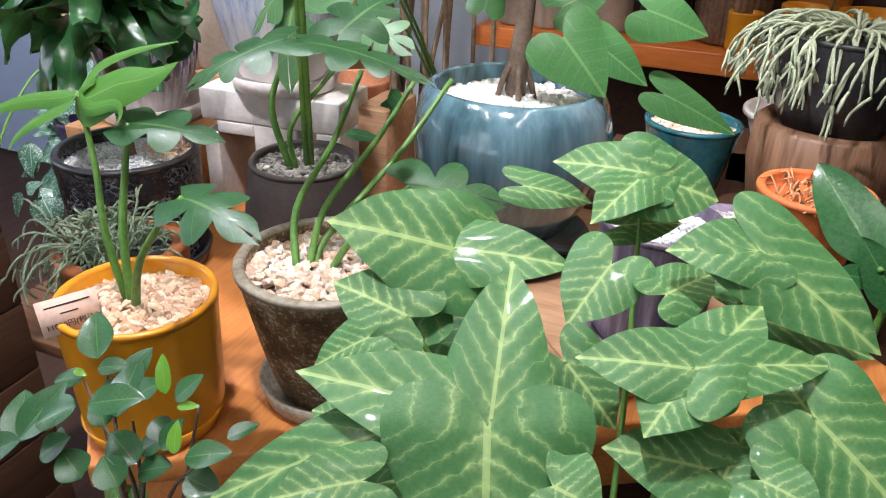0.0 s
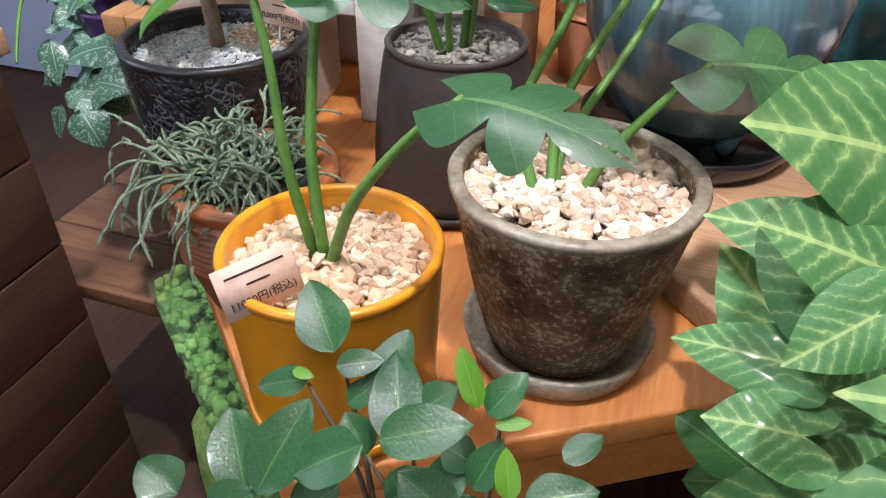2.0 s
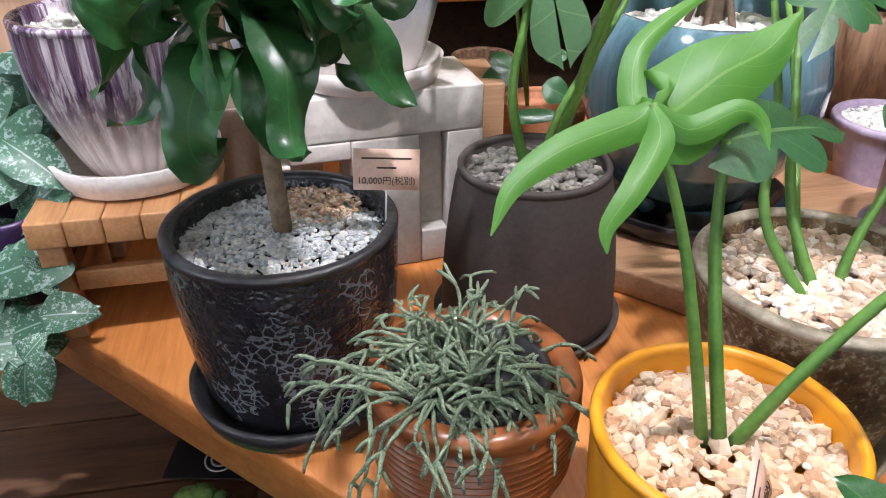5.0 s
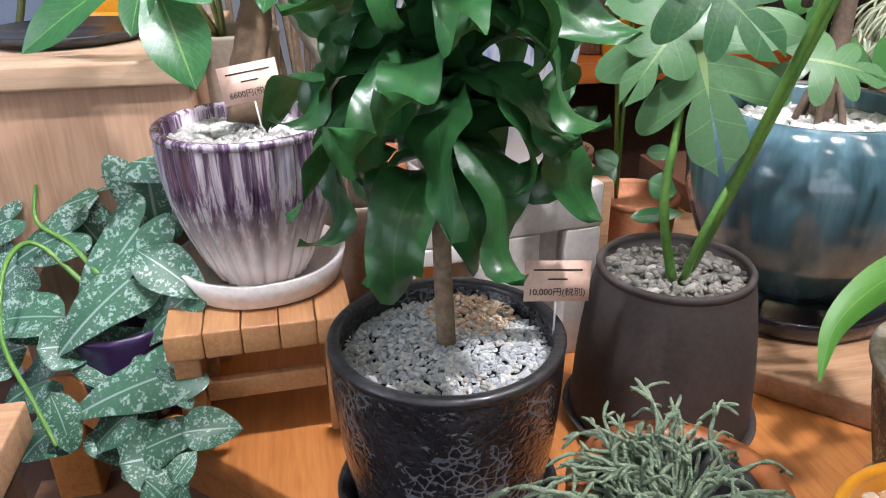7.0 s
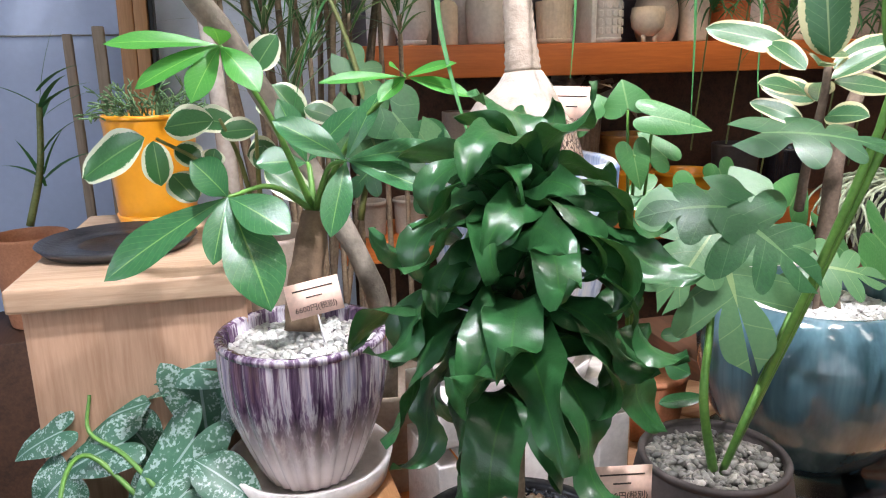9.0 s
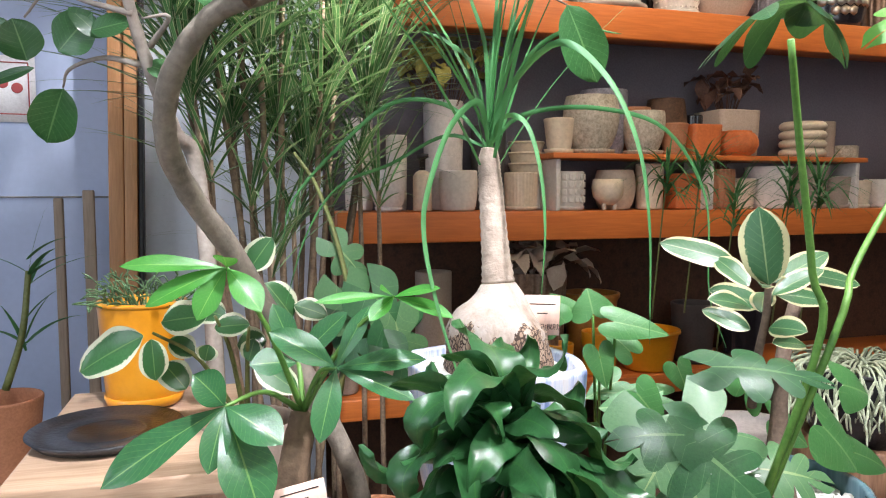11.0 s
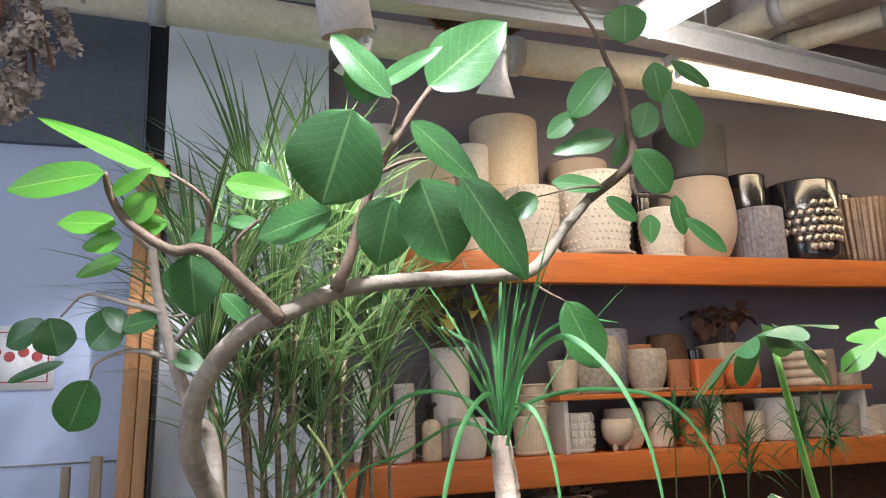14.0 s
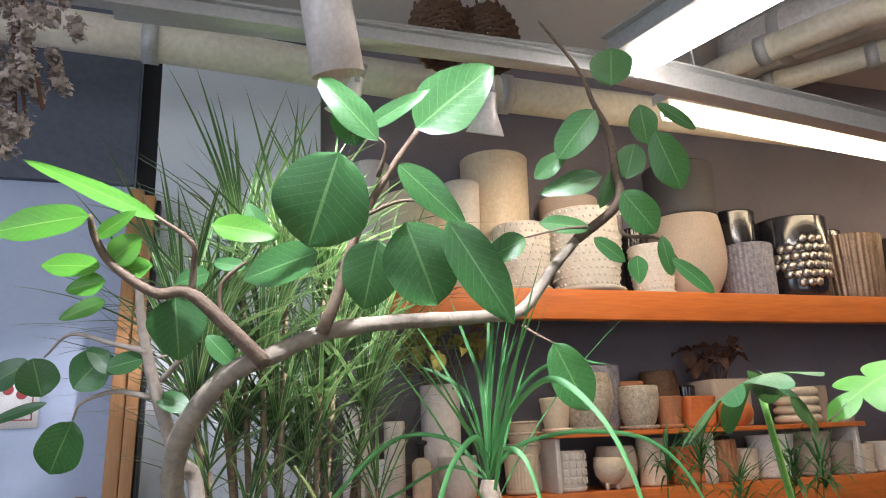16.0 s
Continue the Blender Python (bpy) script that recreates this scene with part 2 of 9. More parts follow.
M_STONERIM = mottled("olive_stoneware_rim", (0.15, 0.12, 0.08), (0.42, 0.37, 0.29), 0.45, 34.0, 0.25, 140.0, 0.0, 0.25)
# pale crest colour carries the gloss highlights along the ridges
M_BLACKPOT = crusty("blistered_black_glaze", (0.010, 0.010, 0.013), (0.03, 0.03, 0.035), (0.30, 0.33, 0.37), 105.0, 0.12, 0.28, 0.8)
M_BLACKRIM = mottled("black_clay", (0.012, 0.012, 0.014), (0.035, 0.035, 0.04), 0.35, 40.0, 0.3, 160.0, 0.0, 0.3)
M_TERRA = mottled("brown_glazed_clay", (0.20, 0.058, 0.018), (0.32, 0.105, 0.032), 0.35, 16.0, 0.08, 120.0, 0.0, 0.3)
M_CHARCOAL = mottled("matt_charcoal_clay", (0.045, 0.036, 0.034), (0.072, 0.058, 0.054), 0.7, 9.0, 0.08, 160.0)
M_PURPLE = dripped("purple_dripped_glaze", [(0.40, (0.045, 0.025, 0.055)), (0.50, (0.16, 0.10, 0.17)), (0.57, (0.52, 0.48, 0.52)), (0.68, (0.24, 0.22, 0.31))], (0.66, 0.58, 0.55), 75.0, (0.045, 0.12))
M_MAUVE = dripped("mauve_brushed_glaze", [(0.34, (0.045, 0.037, 0.062)), (0.5, (0.115, 0.092, 0.13)), (0.66, (0.26, 0.21, 0.27))], (0.10, 0.07, 0.08), 55.0, (0.0, 0.03), 0.3)
M_BLUESTRIPE = dripped("blue_streaked_glaze", [(0.36, (0.16, 0.23, 0.44)), (0.48, (0.45, 0.52, 0.68)), (0.6, (0.66, 0.66, 0.68)), (0.7, (0.40, 0.32, 0.36))], (0.70, 0.66, 0.64), 60.0, (0.05, 0.14), 0.4)
M_TEAL = dripped("teal_glaze", [(0.32, (0.025, 0.060, 0.075)), (0.5, (0.085, 0.165, 0.20)), (0.68, (0.20, 0.32, 0.38))], (0.03, 0.07, 0.08), 9.0, (0.0, 0.05), 0.12, 0.8)
M_TEALSMALL = mottled("dark_turquoise_glaze", (0.01, 0.10, 0.13), (0.03, 0.17, 0.20), 0.2, 12.0, 0.05, 90.0, 0.0, 0.5)
M_LAV = mottled("lavender_glaze", (0.35, 0.28, 0.42), (0.50, 0.42, 0.55), 0.3, 10.0, 0.05, 90.0, 0.0, 0.4)
M_ORANGE = mottled("orange_clay", (0.55, 0.13, 0.035), (0.68, 0.19, 0.05), 0.6, 10.0, 0.1, 120.0)
M_WHITEGLAZE = mottled("white_stoneware_glaze", (0.66, 0.60, 0.57), (0.78, 0.72, 0.69), 0.35, 14.0, 0.08, 110.0, 0.0, 0.3)
M_BLOCK = mottled("white_cast_concrete", (0.58, 0.53, 0.50), (0.70, 0.66, 0.62), 0.8, 10.0, 0.3, 90.0)
M_CREAM = mottled("cream_ceramic", (0.68, 0.54, 0.39), (0.78, 0.66, 0.50), 0.4, 8.0, 0.04, 90.0, 0.0, 0.2)
M_CHALK = mottled("chalky_white_ceramic", (0.66, 0.60, 0.54), (0.74, 0.69, 0.63), 0.55, 8.0, 0.04, 90.0)
M_TERRAZZO = mottled("speckled_terrazzo", (0.28, 0.23, 0.17), (0.66, 0.58, 0.46), 0.6, 70.0, 0.2, 150.0)
M_SPECKGREY = mottled("speckled_grey_clay", (0.14, 0.13, 0.16), (0.42, 0.40, 0.44), 0.6, 60.0, 0.2, 150.0)
M_GREIGE = mottled("greige_clay", (0.33, 0.26, 0.20), (0.42, 0.34, 0.27), 0.7, 9.0, 0.06)
M_BEIGE = mottled("beige_matt_clay", (0.48, 0.375, 0.29), (0.57, 0.46, 0.37), 0.7, 9.0, 0.06)
M_DARKGREY = mottled("dark_grey_clay", (0.055, 0.05, 0.052), (0.085, 0.078, 0.08), 0.6, 9.0, 0.06)
M_GLOSSBLACK = mottled("gloss_black_glaze", (0.012, 0.011, 0.014), (0.025, 0.022, 0.028), 0.18, 9.0, 0.03, 90.0, 0.0, 0.6)
M_SILVER = mottled("worn_silver_leaf", (0.42, 0.36, 0.31), (0.72, 0.65, 0.58), 0.32, 30.0, 0.2, 120.0, 0.9)
M_BRONZE = mottled("bronze_ribbed_glaze", (0.16, 0.10, 0.065), (0.38, 0.26, 0.18), 0.35, 14.0, 0.1, 100.0, 0.4)
M_TC = mottled("terracotta", (0.38, 0.15, 0.07), (0.52, 0.23, 0.12), 0.75, 14.0, 0.12)
M_AMBER = mottled("amber_glaze", (0.36, 0.15, 0.03), (0.50, 0.23, 0.06), 0.3, 10.0, 0.05, 90.0, 0.0, 0.4)
M_PAPER = mottled("peach_price_card", (0.74, 0.50, 0.40), (0.80, 0.57, 0.46), 0.8, 6.0, 0.02)
M_WHITEPAPER = mottled("white_paper", (0.74, 0.74, 0.76), (0.80, 0.80, 0.82), 0.8, 5.0, 0.02)
M_INK = Nodes("brown_black_ink").done((0.05, 0.03, 0.025), 0.8)
M_RED = Nodes("dull_red_print").done((0.42, 0.08, 0.08), 0.8)
M_BLACK = mottled("black_plastic", (0.012, 0.012, 0.013), (0.022, 0.022, 0.024), 0.5, 30.0, 0.05)
M_GRAVEL_CREAM = pebbly("cream_gravel", [(0.0, (0.76, 0.62, 0.46)), (0.3, (0.50, 0.30, 0.18)), (0.5, (0.70, 0.50, 0.34)), (0.75, (0.80, 0.70, 0.58)), (1.0, (0.44, 0.25, 0.15))])
M_GRAVEL_WHITE = pebbly("pinkish_white_gravel", [(0.0, (0.78, 0.68, 0.58)), (0.3, (0.62, 0.42, 0.29)), (0.6, (0.82, 0.78, 0.74)), (0.8, (0.66, 0.52, 0.40)), (1.0, (0.46, 0.31, 0.22))])
M_GRAVEL_GREY = pebbly("pale_grey_gravel", [(0.0, (0.46, 0.50, 0.53)), (0.3, (0.66, 0.70, 0.72)), (0.5, (0.34, 0.38, 0.42)), (0.7, (0.58, 0.60, 0.60)), (0.85, (0.74, 0.74, 0.70)), (1.0, (0.42, 0.38, 0.34))])
M_GRAVEL_DARK = pebbly("dark_river_pebbles", [(0.0, (0.10, 0.10, 0.095)), (0.4, (0.24, 0.23, 0.21)), (0.7, (0.16, 0.155, 0.14)), (1.0, (0.40, 0.37, 0.33))], 0.5)
M_GRAVEL_BRIGHT = pebbly("white_stone_chips", [(0.0, (0.60, 0.61, 0.60)), (0.5, (0.72, 0.71, 0.68)), (1.0, (0.46, 0.45, 0.43))])
M_SAND = mottled("white_sand", (0.66, 0.64, 0.56), (0.80, 0.78, 0.70), 0.9, 60.0, 0.4, 220.0)
M_STEM = mottled("green_stem", (0.065, 0.18, 0.03), (0.14, 0.29, 0.055), 0.45, 20.0, 0.05)
M_STEM_DARK = mottled("olive_stem", (0.10, 0.12, 0.03), (0.20, 0.22, 0.07), 0.5, 20.0, 0.1)
M_TWIG = mottled("brown_twig_bark", (0.09, 0.06, 0.042), (0.19, 0.135, 0.095), 0.8, 30.0, 0.4)
M_BARK = mottled("grey_fig_bark", (0.16, 0.135, 0.105), (0.33, 0.285, 0.225), 0.8, 18.0, 0.5, 90.0)
M_BARK_PALE = mottled("pale_fig_bark", (0.28, 0.235, 0.20), (0.44, 0.385, 0.33), 0.75, 18.0, 0.4, 90.0)
M_PALETRUNK = mottled("pale_ringed_trunk", (0.24, 0.18, 0.135), (0.47, 0.385, 0.31), 0.8, 24.0, 0.6, 80.0)
kc = Nodes("cracked_caudex_bark")
vc = kc.coords("Object", (1, 1, 0.5))
cells = kc.n("ShaderNodeTexVoronoi", Scale=230.0)
cells.feature = "DISTANCE_TO_EDGE"
kc.link(vc, cells.inputs["Vector"])
crack = kc.math("LESS_THAN", cells.outputs["Distance"], kc.math("MULTIPLY", kc.noise(vc, 70.0), 0.20))
height = kc.n("ShaderNodeSeparateXYZ")
kc.link(kc.coords(), height.inputs[0])
old = kc.math("GREATER_THAN", kc.math("ADD", kc.noise(vc, 35.0, 5.0), kc.math("MULTIPLY", height.outputs[2], -7.0)), -0.13)
skin = kc.ramp(kc.noise(vc, 30.0, 6.0, 0.7), [(0.3, (0.20, 0.14, 0.10)), (0.5, (0.34, 0.285, 0.24)), (0.7, (0.43, 0.385, 0.345))])
bark = kc.mix(crack, kc.ramp(kc.noise(vc, 90.0), [(0.3, (0.16, 0.09, 0.05)), (0.7, (0.40, 0.30, 0.22))]), (0.05, 0.03, 0.02))
kc.bump(kc.math("ADD", kc.noise(vc, 90.0), kc.math("MULTIPLY", kc.math("MULTIPLY", crack, old), -1.5)), 0.8, 0.004)
M_CAUDEX = kc.done(kc.mix(old, skin, bark), 0.85)
M_PACHIRA = mottled("brown_pachira_bark", (0.07, 0.042, 0.024), (0.22, 0.145, 0.085), 0.8, 20.0, 0.6, 60.0)
M_CANE = mottled("ringed_cane_bark", (0.13, 0.085, 0.055), (0.30, 0.22, 0.14), 0.75, 60.0, 0.4)
M_RHIPS = mottled("grey_green_stems", (0.10, 0.165, 0.10), (0.30, 0.37, 0.25), 0.8, 140.0, 0.9, 500.0)
M_RHIPS_PALE = mottled("pale_grey_green_stems", (0.30, 0.35, 0.22), (0.48, 0.53, 0.38), 0.75, 60.0, 0.4, 400.0)
M_MOSS = mottled("bright_dyed_moss", (0.13, 0.29, 0.06), (0.38, 0.54, 0.17), 0.9, 30.0, 1.0, 90.0)
M_COIR = mottled("orange_coir_fibre", (0.42, 0.20, 0.09), (0.66, 0.40, 0.22), 0.9, 60.0, 0.5)
M_DRIED = mottled("dried_brown_leaf", (0.10, 0.045, 0.03), (0.24, 0.12, 0.075), 0.8, 40.0, 0.4)
M_DRIEDFLOWER = mottled("dusty_beige_dried_flower", (0.36, 0.30, 0.27), (0.56, 0.49, 0.45), 0.95, 40.0, 0.5)
M_DRIEDYELLOW = mottled("dried_yellow_green_bloom", (0.32, 0.30, 0.06), (0.52, 0.48, 0.16), 0.85, 40.0, 0.4)
M_WICKER = mottled("dark_wicker", (0.06, 0.028, 0.014), (0.16, 0.08, 0.04), 0.7, 60.0, 0.5)

L_FIG = leafy("fig_leaf", (0.075, 0.235, 0.03), (0.014, 0.095, 0.028), (0.20, 0.40, 0.14), 9.0, 0.026, 0.30, None, 0.24, None, 0.12, 0.34)
L_FIGNEW = leafy("young_fig_leaf", (0.15, 0.40, 0.045), (0.06, 0.27, 0.03), (0.34, 0.55, 0.14), 9.0, 0.03, 0.4, None, 0.4)
L_SYNG = leafy("feathered_syngonium_leaf", (0.085, 0.26, 0.05), (0.025, 0.125, 0.03), (0.42, 0.58, 0.22), 5.5, 0.03, 0.58, "feather", 0.2)
L_MONST = leafy("split_leaf", (0.042, 0.15, 0.035), (0.010, 0.062, 0.03), (0.16, 0.30, 0.11), 6.0, 0.02, 0.36, None, 0.2, None, 0.05)
# paler copy of split_leaf; reflected light on the charcoal pot's leaves is coloured in
L_MONSTPALE = leafy("pale_split_leaf", (0.13, 0.25, 0.10), (0.055, 0.15, 0.065), (0.30, 0.40, 0.16), 6.0, 0.02, 0.42, None, 0.2, None, 0.05)
L_MONSTNEW = leafy("young_split_leaf", (0.11, 0.30, 0.04), (0.05, 0.19, 0.03), (0.20, 0.38, 0.09), 6.0, 0.02, 0.45, None, 0.35, None, 0.0)
L_SHRUB = leafy("glossy_oval_leaf", (0.045, 0.19, 0.03), (0.006, 0.045, 0.018), (0.10, 0.24, 0.06), 10.0, 0.02, 0.24, None, 0.15, None, 0.15)
L_SHRUBNEW = leafy("fresh_oval_leaf", (0.20, 0.44, 0.03), (0.09, 0.30, 0.02), (0.30, 0.5, 0.1), 10.0, 0.02, 0.3, None, 0.35)
L_DRAC = leafy("glossy_curled_leaf", (0.040, 0.165, 0.035), (0.010, 0.062, 0.020), (0.05, 0.16, 0.03), 1.0, 0.0, 0.30, None, 0.12, None, 0.05)
L_SILVER = leafy("silver_spotted_leaf", (0.07, 0.18, 0.10), (0.025, 0.095, 0.06), (0.36, 0.48, 0.44), 1.0, 0.0, 0.42, "silver", 0.12)
L_PACH = leafy("pachira_leaflet", (0.045, 0.20, 0.04), (0.012, 0.10, 0.045), (0.20, 0.40, 0.10), 12.0, 0.03, 0.26)
L_PACHNEW = leafy("young_pachira_leaflet", (0.085, 0.34, 0.05), (0.05, 0.25, 0.04), (0.25, 0.5, 0.1), 12.0, 0.03, 0.35, None, 0.35)
L_HOYA = leafy("white_edged_leaf", (0.06, 0.20, 0.03), (0.02, 0.09, 0.02), (0.18, 0.32, 0.1), 8.0, 0.0, 0.3, None, 0.15, (0.56, 0.60, 0.42))
L_RUBBER = leafy("cream_edged_rubber_leaf", (0.06, 0.15, 0.055), (0.022, 0.08, 0.035), (0.25, 0.33, 0.15), 9.0, 0.02, 0.3, None, 0.15, (0.42, 0.40, 0.22))
L_STRAP = leafy("strap_leaf", (0.09, 0.29, 0.06), (0.03, 0.15, 0.055), (0.08, 0.24, 0.06), 1.0, 0.0, 0.5, None, 0.25, None, 0.0)
L_BLADE = leafy("thin_dracaena_blade", (0.11, 0.27, 0.08), (0.03, 0.12, 0.045), (0.36, 0.42, 0.22), 1.0, 0.0, 0.42, None, 0.2, (0.46, 0.48, 0.30))
L_BLUEGREEN = leafy("soft_heart_leaf", (0.10, 0.28, 0.05), (0.035, 0.15, 0.045), (0.22, 0.38, 0.14), 6.0, 0.03, 0.4)


# ---- builders ----
def mesh_of(bm, name, smooth=True):
    me = bpy.data.meshes.new(name)
    bm.to_mesh(me)
    bm.free()
    if smooth:
        me.shade_smooth()
    return me


def part(name, bm, material, parent, label="", smooth=True):
    """A bmesh as one mesh object under a thing or a part."""
    ob = new(name, mesh_of(bm, name, smooth))
    ob.data.materials.append(material)
    if parent:
        ob.parent = parent
    if label:
        tagged(ob, label)
    return ob


def thing(name, at, label, category, group="", rz=0.0):
    ob = new(name)
    ob.empty_display_size = 0.02
    ob.matrix_world = pose(*at, 0, 0, rz)
    return tagged(ob, label, category, group)


def solo(name, bm, material, at, label, category, group="", kind="", rz=0.0, smooth=True):
    """A thing that is a single mesh."""
    ob = part(name, bm, material, None, "", smooth)
    ob.matrix_world = pose(*at, 0, 0, rz)
    return tagged(ob, label, category, group, kind)


def box(bm, x0, x1, y0, y1, z0, z1, bevel=0.0):
    r = bmesh.ops.create_cube(bm, size=1.0)
    vs = r["verts"]
    for v in vs:
        v.co = Vector(((x0 + x1) / 2 + v.co.x * (x1 - x0), (y0 + y1) / 2 + v.co.y * (y1 - y0), (z0 + z1) / 2 + v.co.z * (z1 - z0)))
    if bevel:
        es = list({e for v in vs for e in v.link_edges})
        bmesh.ops.bevel(bm, geom=es, offset=bevel, segments=2, profile=0.6, affect="EDGES")
    return bm


def slab(x0, x1, y0, y1, z0, z1, bevel=0.003):
    return box(bmesh.new(), x0, x1, y0, y1, z0, z1, bevel)


def prism(points, z0, z1, bevel=0.004):
    """An upright block over a polygon given in plan."""
    bm = bmesh.new()
    low = [bm.verts.new((x, y, z0)) for x, y in points]
    top = [bm.verts.new((x, y, z1)) for x, y in points]
    n = len(points)
    bm.faces.new(low[::-1])
    bm.faces.new(top)
    for i in range(n):
        bm.faces.new((low[i], low[(i + 1) % n], top[(i + 1) % n], top[i]))
    bmesh.ops.recalc_face_normals(bm, faces=bm.faces)
    if bevel:
        bmesh.ops.bevel(bm, geom=list(bm.edges), offset=bevel, segments=2, profile=0.6, affect="EDGES")
    return bm


def lathe(profile, seg=40, flute=0, depth=0.0, wobble=0.0, square=0.0):
    """A turned shape from (radius, height) pairs, closed at the axis; flute ribs run up its side."""
    bm = bmesh.new()
    rings = []
    for r, z in profile:
        if r < 1e-5:
            rings.append([bm.verts.new((0, 0, z))])
            continue
        ring = []
        for i in range(seg):
            a = 2 * math.pi * i / seg
            q = r
            if flute:
                q *= 1 - depth * (0.5 + 0.5 * math.cos(flute * a)) ** 2
            if wobble:
                q *= 1 + wobble * noise.noise(Vector((math.cos(a) * 1.7, math.sin(a) * 1.7, z * 14)))
            if square:
                q *= 1 + square * (1 / max(abs(math.cos(a)), abs(math.sin(a))) - 1)
            ring.append(bm.verts.new((q * math.cos(a), q * math.sin(a), z)))
        rings.append(ring)
    for a, b in zip(rings, rings[1:]):
        if len(a) == 1 and len(b) == 1:
            continue
        for i in range(seg):
            j = (i + 1) % seg
            if len(a) == 1:
                bm.faces.new((a[0], b[j], b[i]))
            elif len(b) == 1:
                bm.faces.new((a[i], a[j], b[0]))
            else:
                bm.faces.new((a[i], a[j], b[j], b[i]))
    bmesh.ops.recalc_face_normals(bm, faces=bm.faces)
    return bm


def pot_profile(rb, rt, h, wall=0.007, belly=0.0, lip=0.0, fill=0.75, belly_at=0.5):
    """Outside from foot to lip, then down the inside to the soil."""
    pts = [(0, 0), (rb * 0.9, 0), (rb * 0.97, 0.002), (rb, 0.006)]
    for i in range(1, 9):
        s = i / 9
        r = rb + (rt - rb) * s + belly * math.sin(math.pi * s ** (math.log(0.5) / math.log(belly_at)))
        pts.append((r, h * s))
    pts += [(rt + lip, h - 0.006 - lip), (rt + lip, h - 0.003), (rt + lip - 0.002, h), (rt - wall + 0.002, h), (rt - wall, h - 0.003)]
    pts += [(rt - wall - 0.001, h * 0.9), (max(rt - wall - 0.006, rb * 0.5), h * fill), (0, h * fill)]
    return pts


def saucer_profile(r, h=0.018, wall=0.006):
    return [(0, 0), (r * 0.86, 0), (r * 0.93, 0.003), (r, h), (r - 0.002, h + 0.001), (r - wall, h), (r * 0.84, 0.006), (0, 0.006)]


def tube(bm, pts, radii, seg=8, caps=True, knob=0.0):
    """A round stem swept along points."""
    pts = [Vector(p) for p in pts]
    rings, side = [], None
    for i, p in enumerate(pts):
        d = (pts[min(i + 1, len(pts) - 1)] - pts[max(i - 1, 0)]).normalized()
        if side is None:
            side = d.orthogonal().normalized()
        side = (side - d * side.dot(d)).normalized()
        up = d.cross(side)
        r = radii[i] if isinstance(radii, (list, tuple)) else radii
        if knob:
            r *= 1 + knob * noise.noise(p * 60)
        rings.append([bm.verts.new(p + (side * math.cos(2 * math.pi * k / seg) + up * math.sin(2 * math.pi * k / seg)) * r) for k in range(seg)])
    for a, b in zip(rings, rings[1:]):
        for k in range(seg):
            bm.faces.new((a[k], a[(k + 1) % seg], b[(k + 1) % seg], b[k]))
    if caps:
        bm.faces.new(rings[0][::-1])
        bm.faces.new(rings[-1])
    return bm


def smooth_path(pts, steps=5):
    """Catmull-Rom points through the given ones."""
    p = [Vector(q) for q in pts]
    p = [2 * p[0] - p[1]] + p + [2 * p[-1] - p[-2]]
    out = []
    for i in range(1, len(p) - 2):
        a, b, c, d = p[i - 1:i + 3]
        for k in range(steps):
            t = k / steps
            out.append(0.5 * (2 * b + (c - a) * t + (2 * a - 5 * b + 4 * c - d) * t * t + (3 * b - a - 3 * c + d) * t ** 3))
    return out + [p[-2]]


def taper(n, r0, r1):
    return [r0 + (r1 - r0) * i / (n - 1) for i in range(n)]


def blade(bm, L, W, shape="ovate", fold=0.15, droop=0.2, wave=0.0, curl=0.0, back=0.0, nl=14, nw=6, split=0, seed=0, m=None):
    """A leaf blade along +y, facing +z: outline, fold on the midrib, droop to the tip, waves, lobes (back) and slits (split)."""
    if shape == "split":
        return fingered(bm, L, W, max(2, split), droop, seed, m)
    if shape in OUTLINES:
        return lobed(bm, L, W, shape, fold, droop, wave, split, seed, m)
    uv = bm.loops.layers.uv.verify()
    rnd = random.Random(seed)
    ph = rnd.uniform(0, 6)
    grid = []
    for i in range(nl + 1):
        s = i / nl
        if shape == "ovate":
            w = math.sin(math.pi * s ** 0.8) ** 0.75
        elif shape == "oval":
            w = math.sin(math.pi * s) ** 0.62
        elif shape == "lance":
            w = math.sin(math.pi * s ** 0.7) ** 0.9
        elif shape == "strap":
            w = min(1, 6 * s + 0.45) * min(1, (1 - s) * 1.6 + 0.02) ** 0.7
        elif shape == "obovate":
            w = math.sin(math.pi * s ** 1.35) ** 0.8
        else:
            w = (0.72 + 0.28 * math.sin(math.pi * min(1, s * 1.7))) * (1 - s ** 2.2) ** 0.8
        if split:
            w *= 1 - 0.16 * (0.5 + 0.5 * math.cos(2 * math.pi * s * split)) * (1 if s > 0.08 else 0)
        w *= 1 + 0.05 * math.sin(9 * s + ph)
        row = []
        for j in range(nw + 1):
            v = 2 * j / nw - 1
            x = v * w * W / 2
            y = L * s - back * L * abs(v) ** 1.5 * (1 - s) ** 2.5
            z = fold * abs(x) - droop * L * s * s + wave * W * math.sin(7 * s + ph + 2 * v) * abs(v) ** 1.5
            z -= curl * W * abs(v) ** 2.2
            row.append((bm.verts.new(m @ Vector((x, y, z)) if m else (x, y, z)), s, (v + 1) / 2))
        grid.append(row)
    for i in range(nl):
        s = (i + 0.5) / nl
        for j in range(nw):
            v = abs(2 * (j + 0.5) / nw - 1)
            if split and v > 0.34 and (s * split) % 1.0 > 0.72 and 0.06 < s < 0.9:
                continue
            q = (grid[i][j], grid[i][j + 1], grid[i + 1][j + 1], grid[i + 1][j])
            try:
                f = bm.faces.new([a[0] for a in q])
            except ValueError:
                continue
            for lp, a in zip(f.loops, q):
                lp[uv].uv = (a[1], a[2])
    return bm


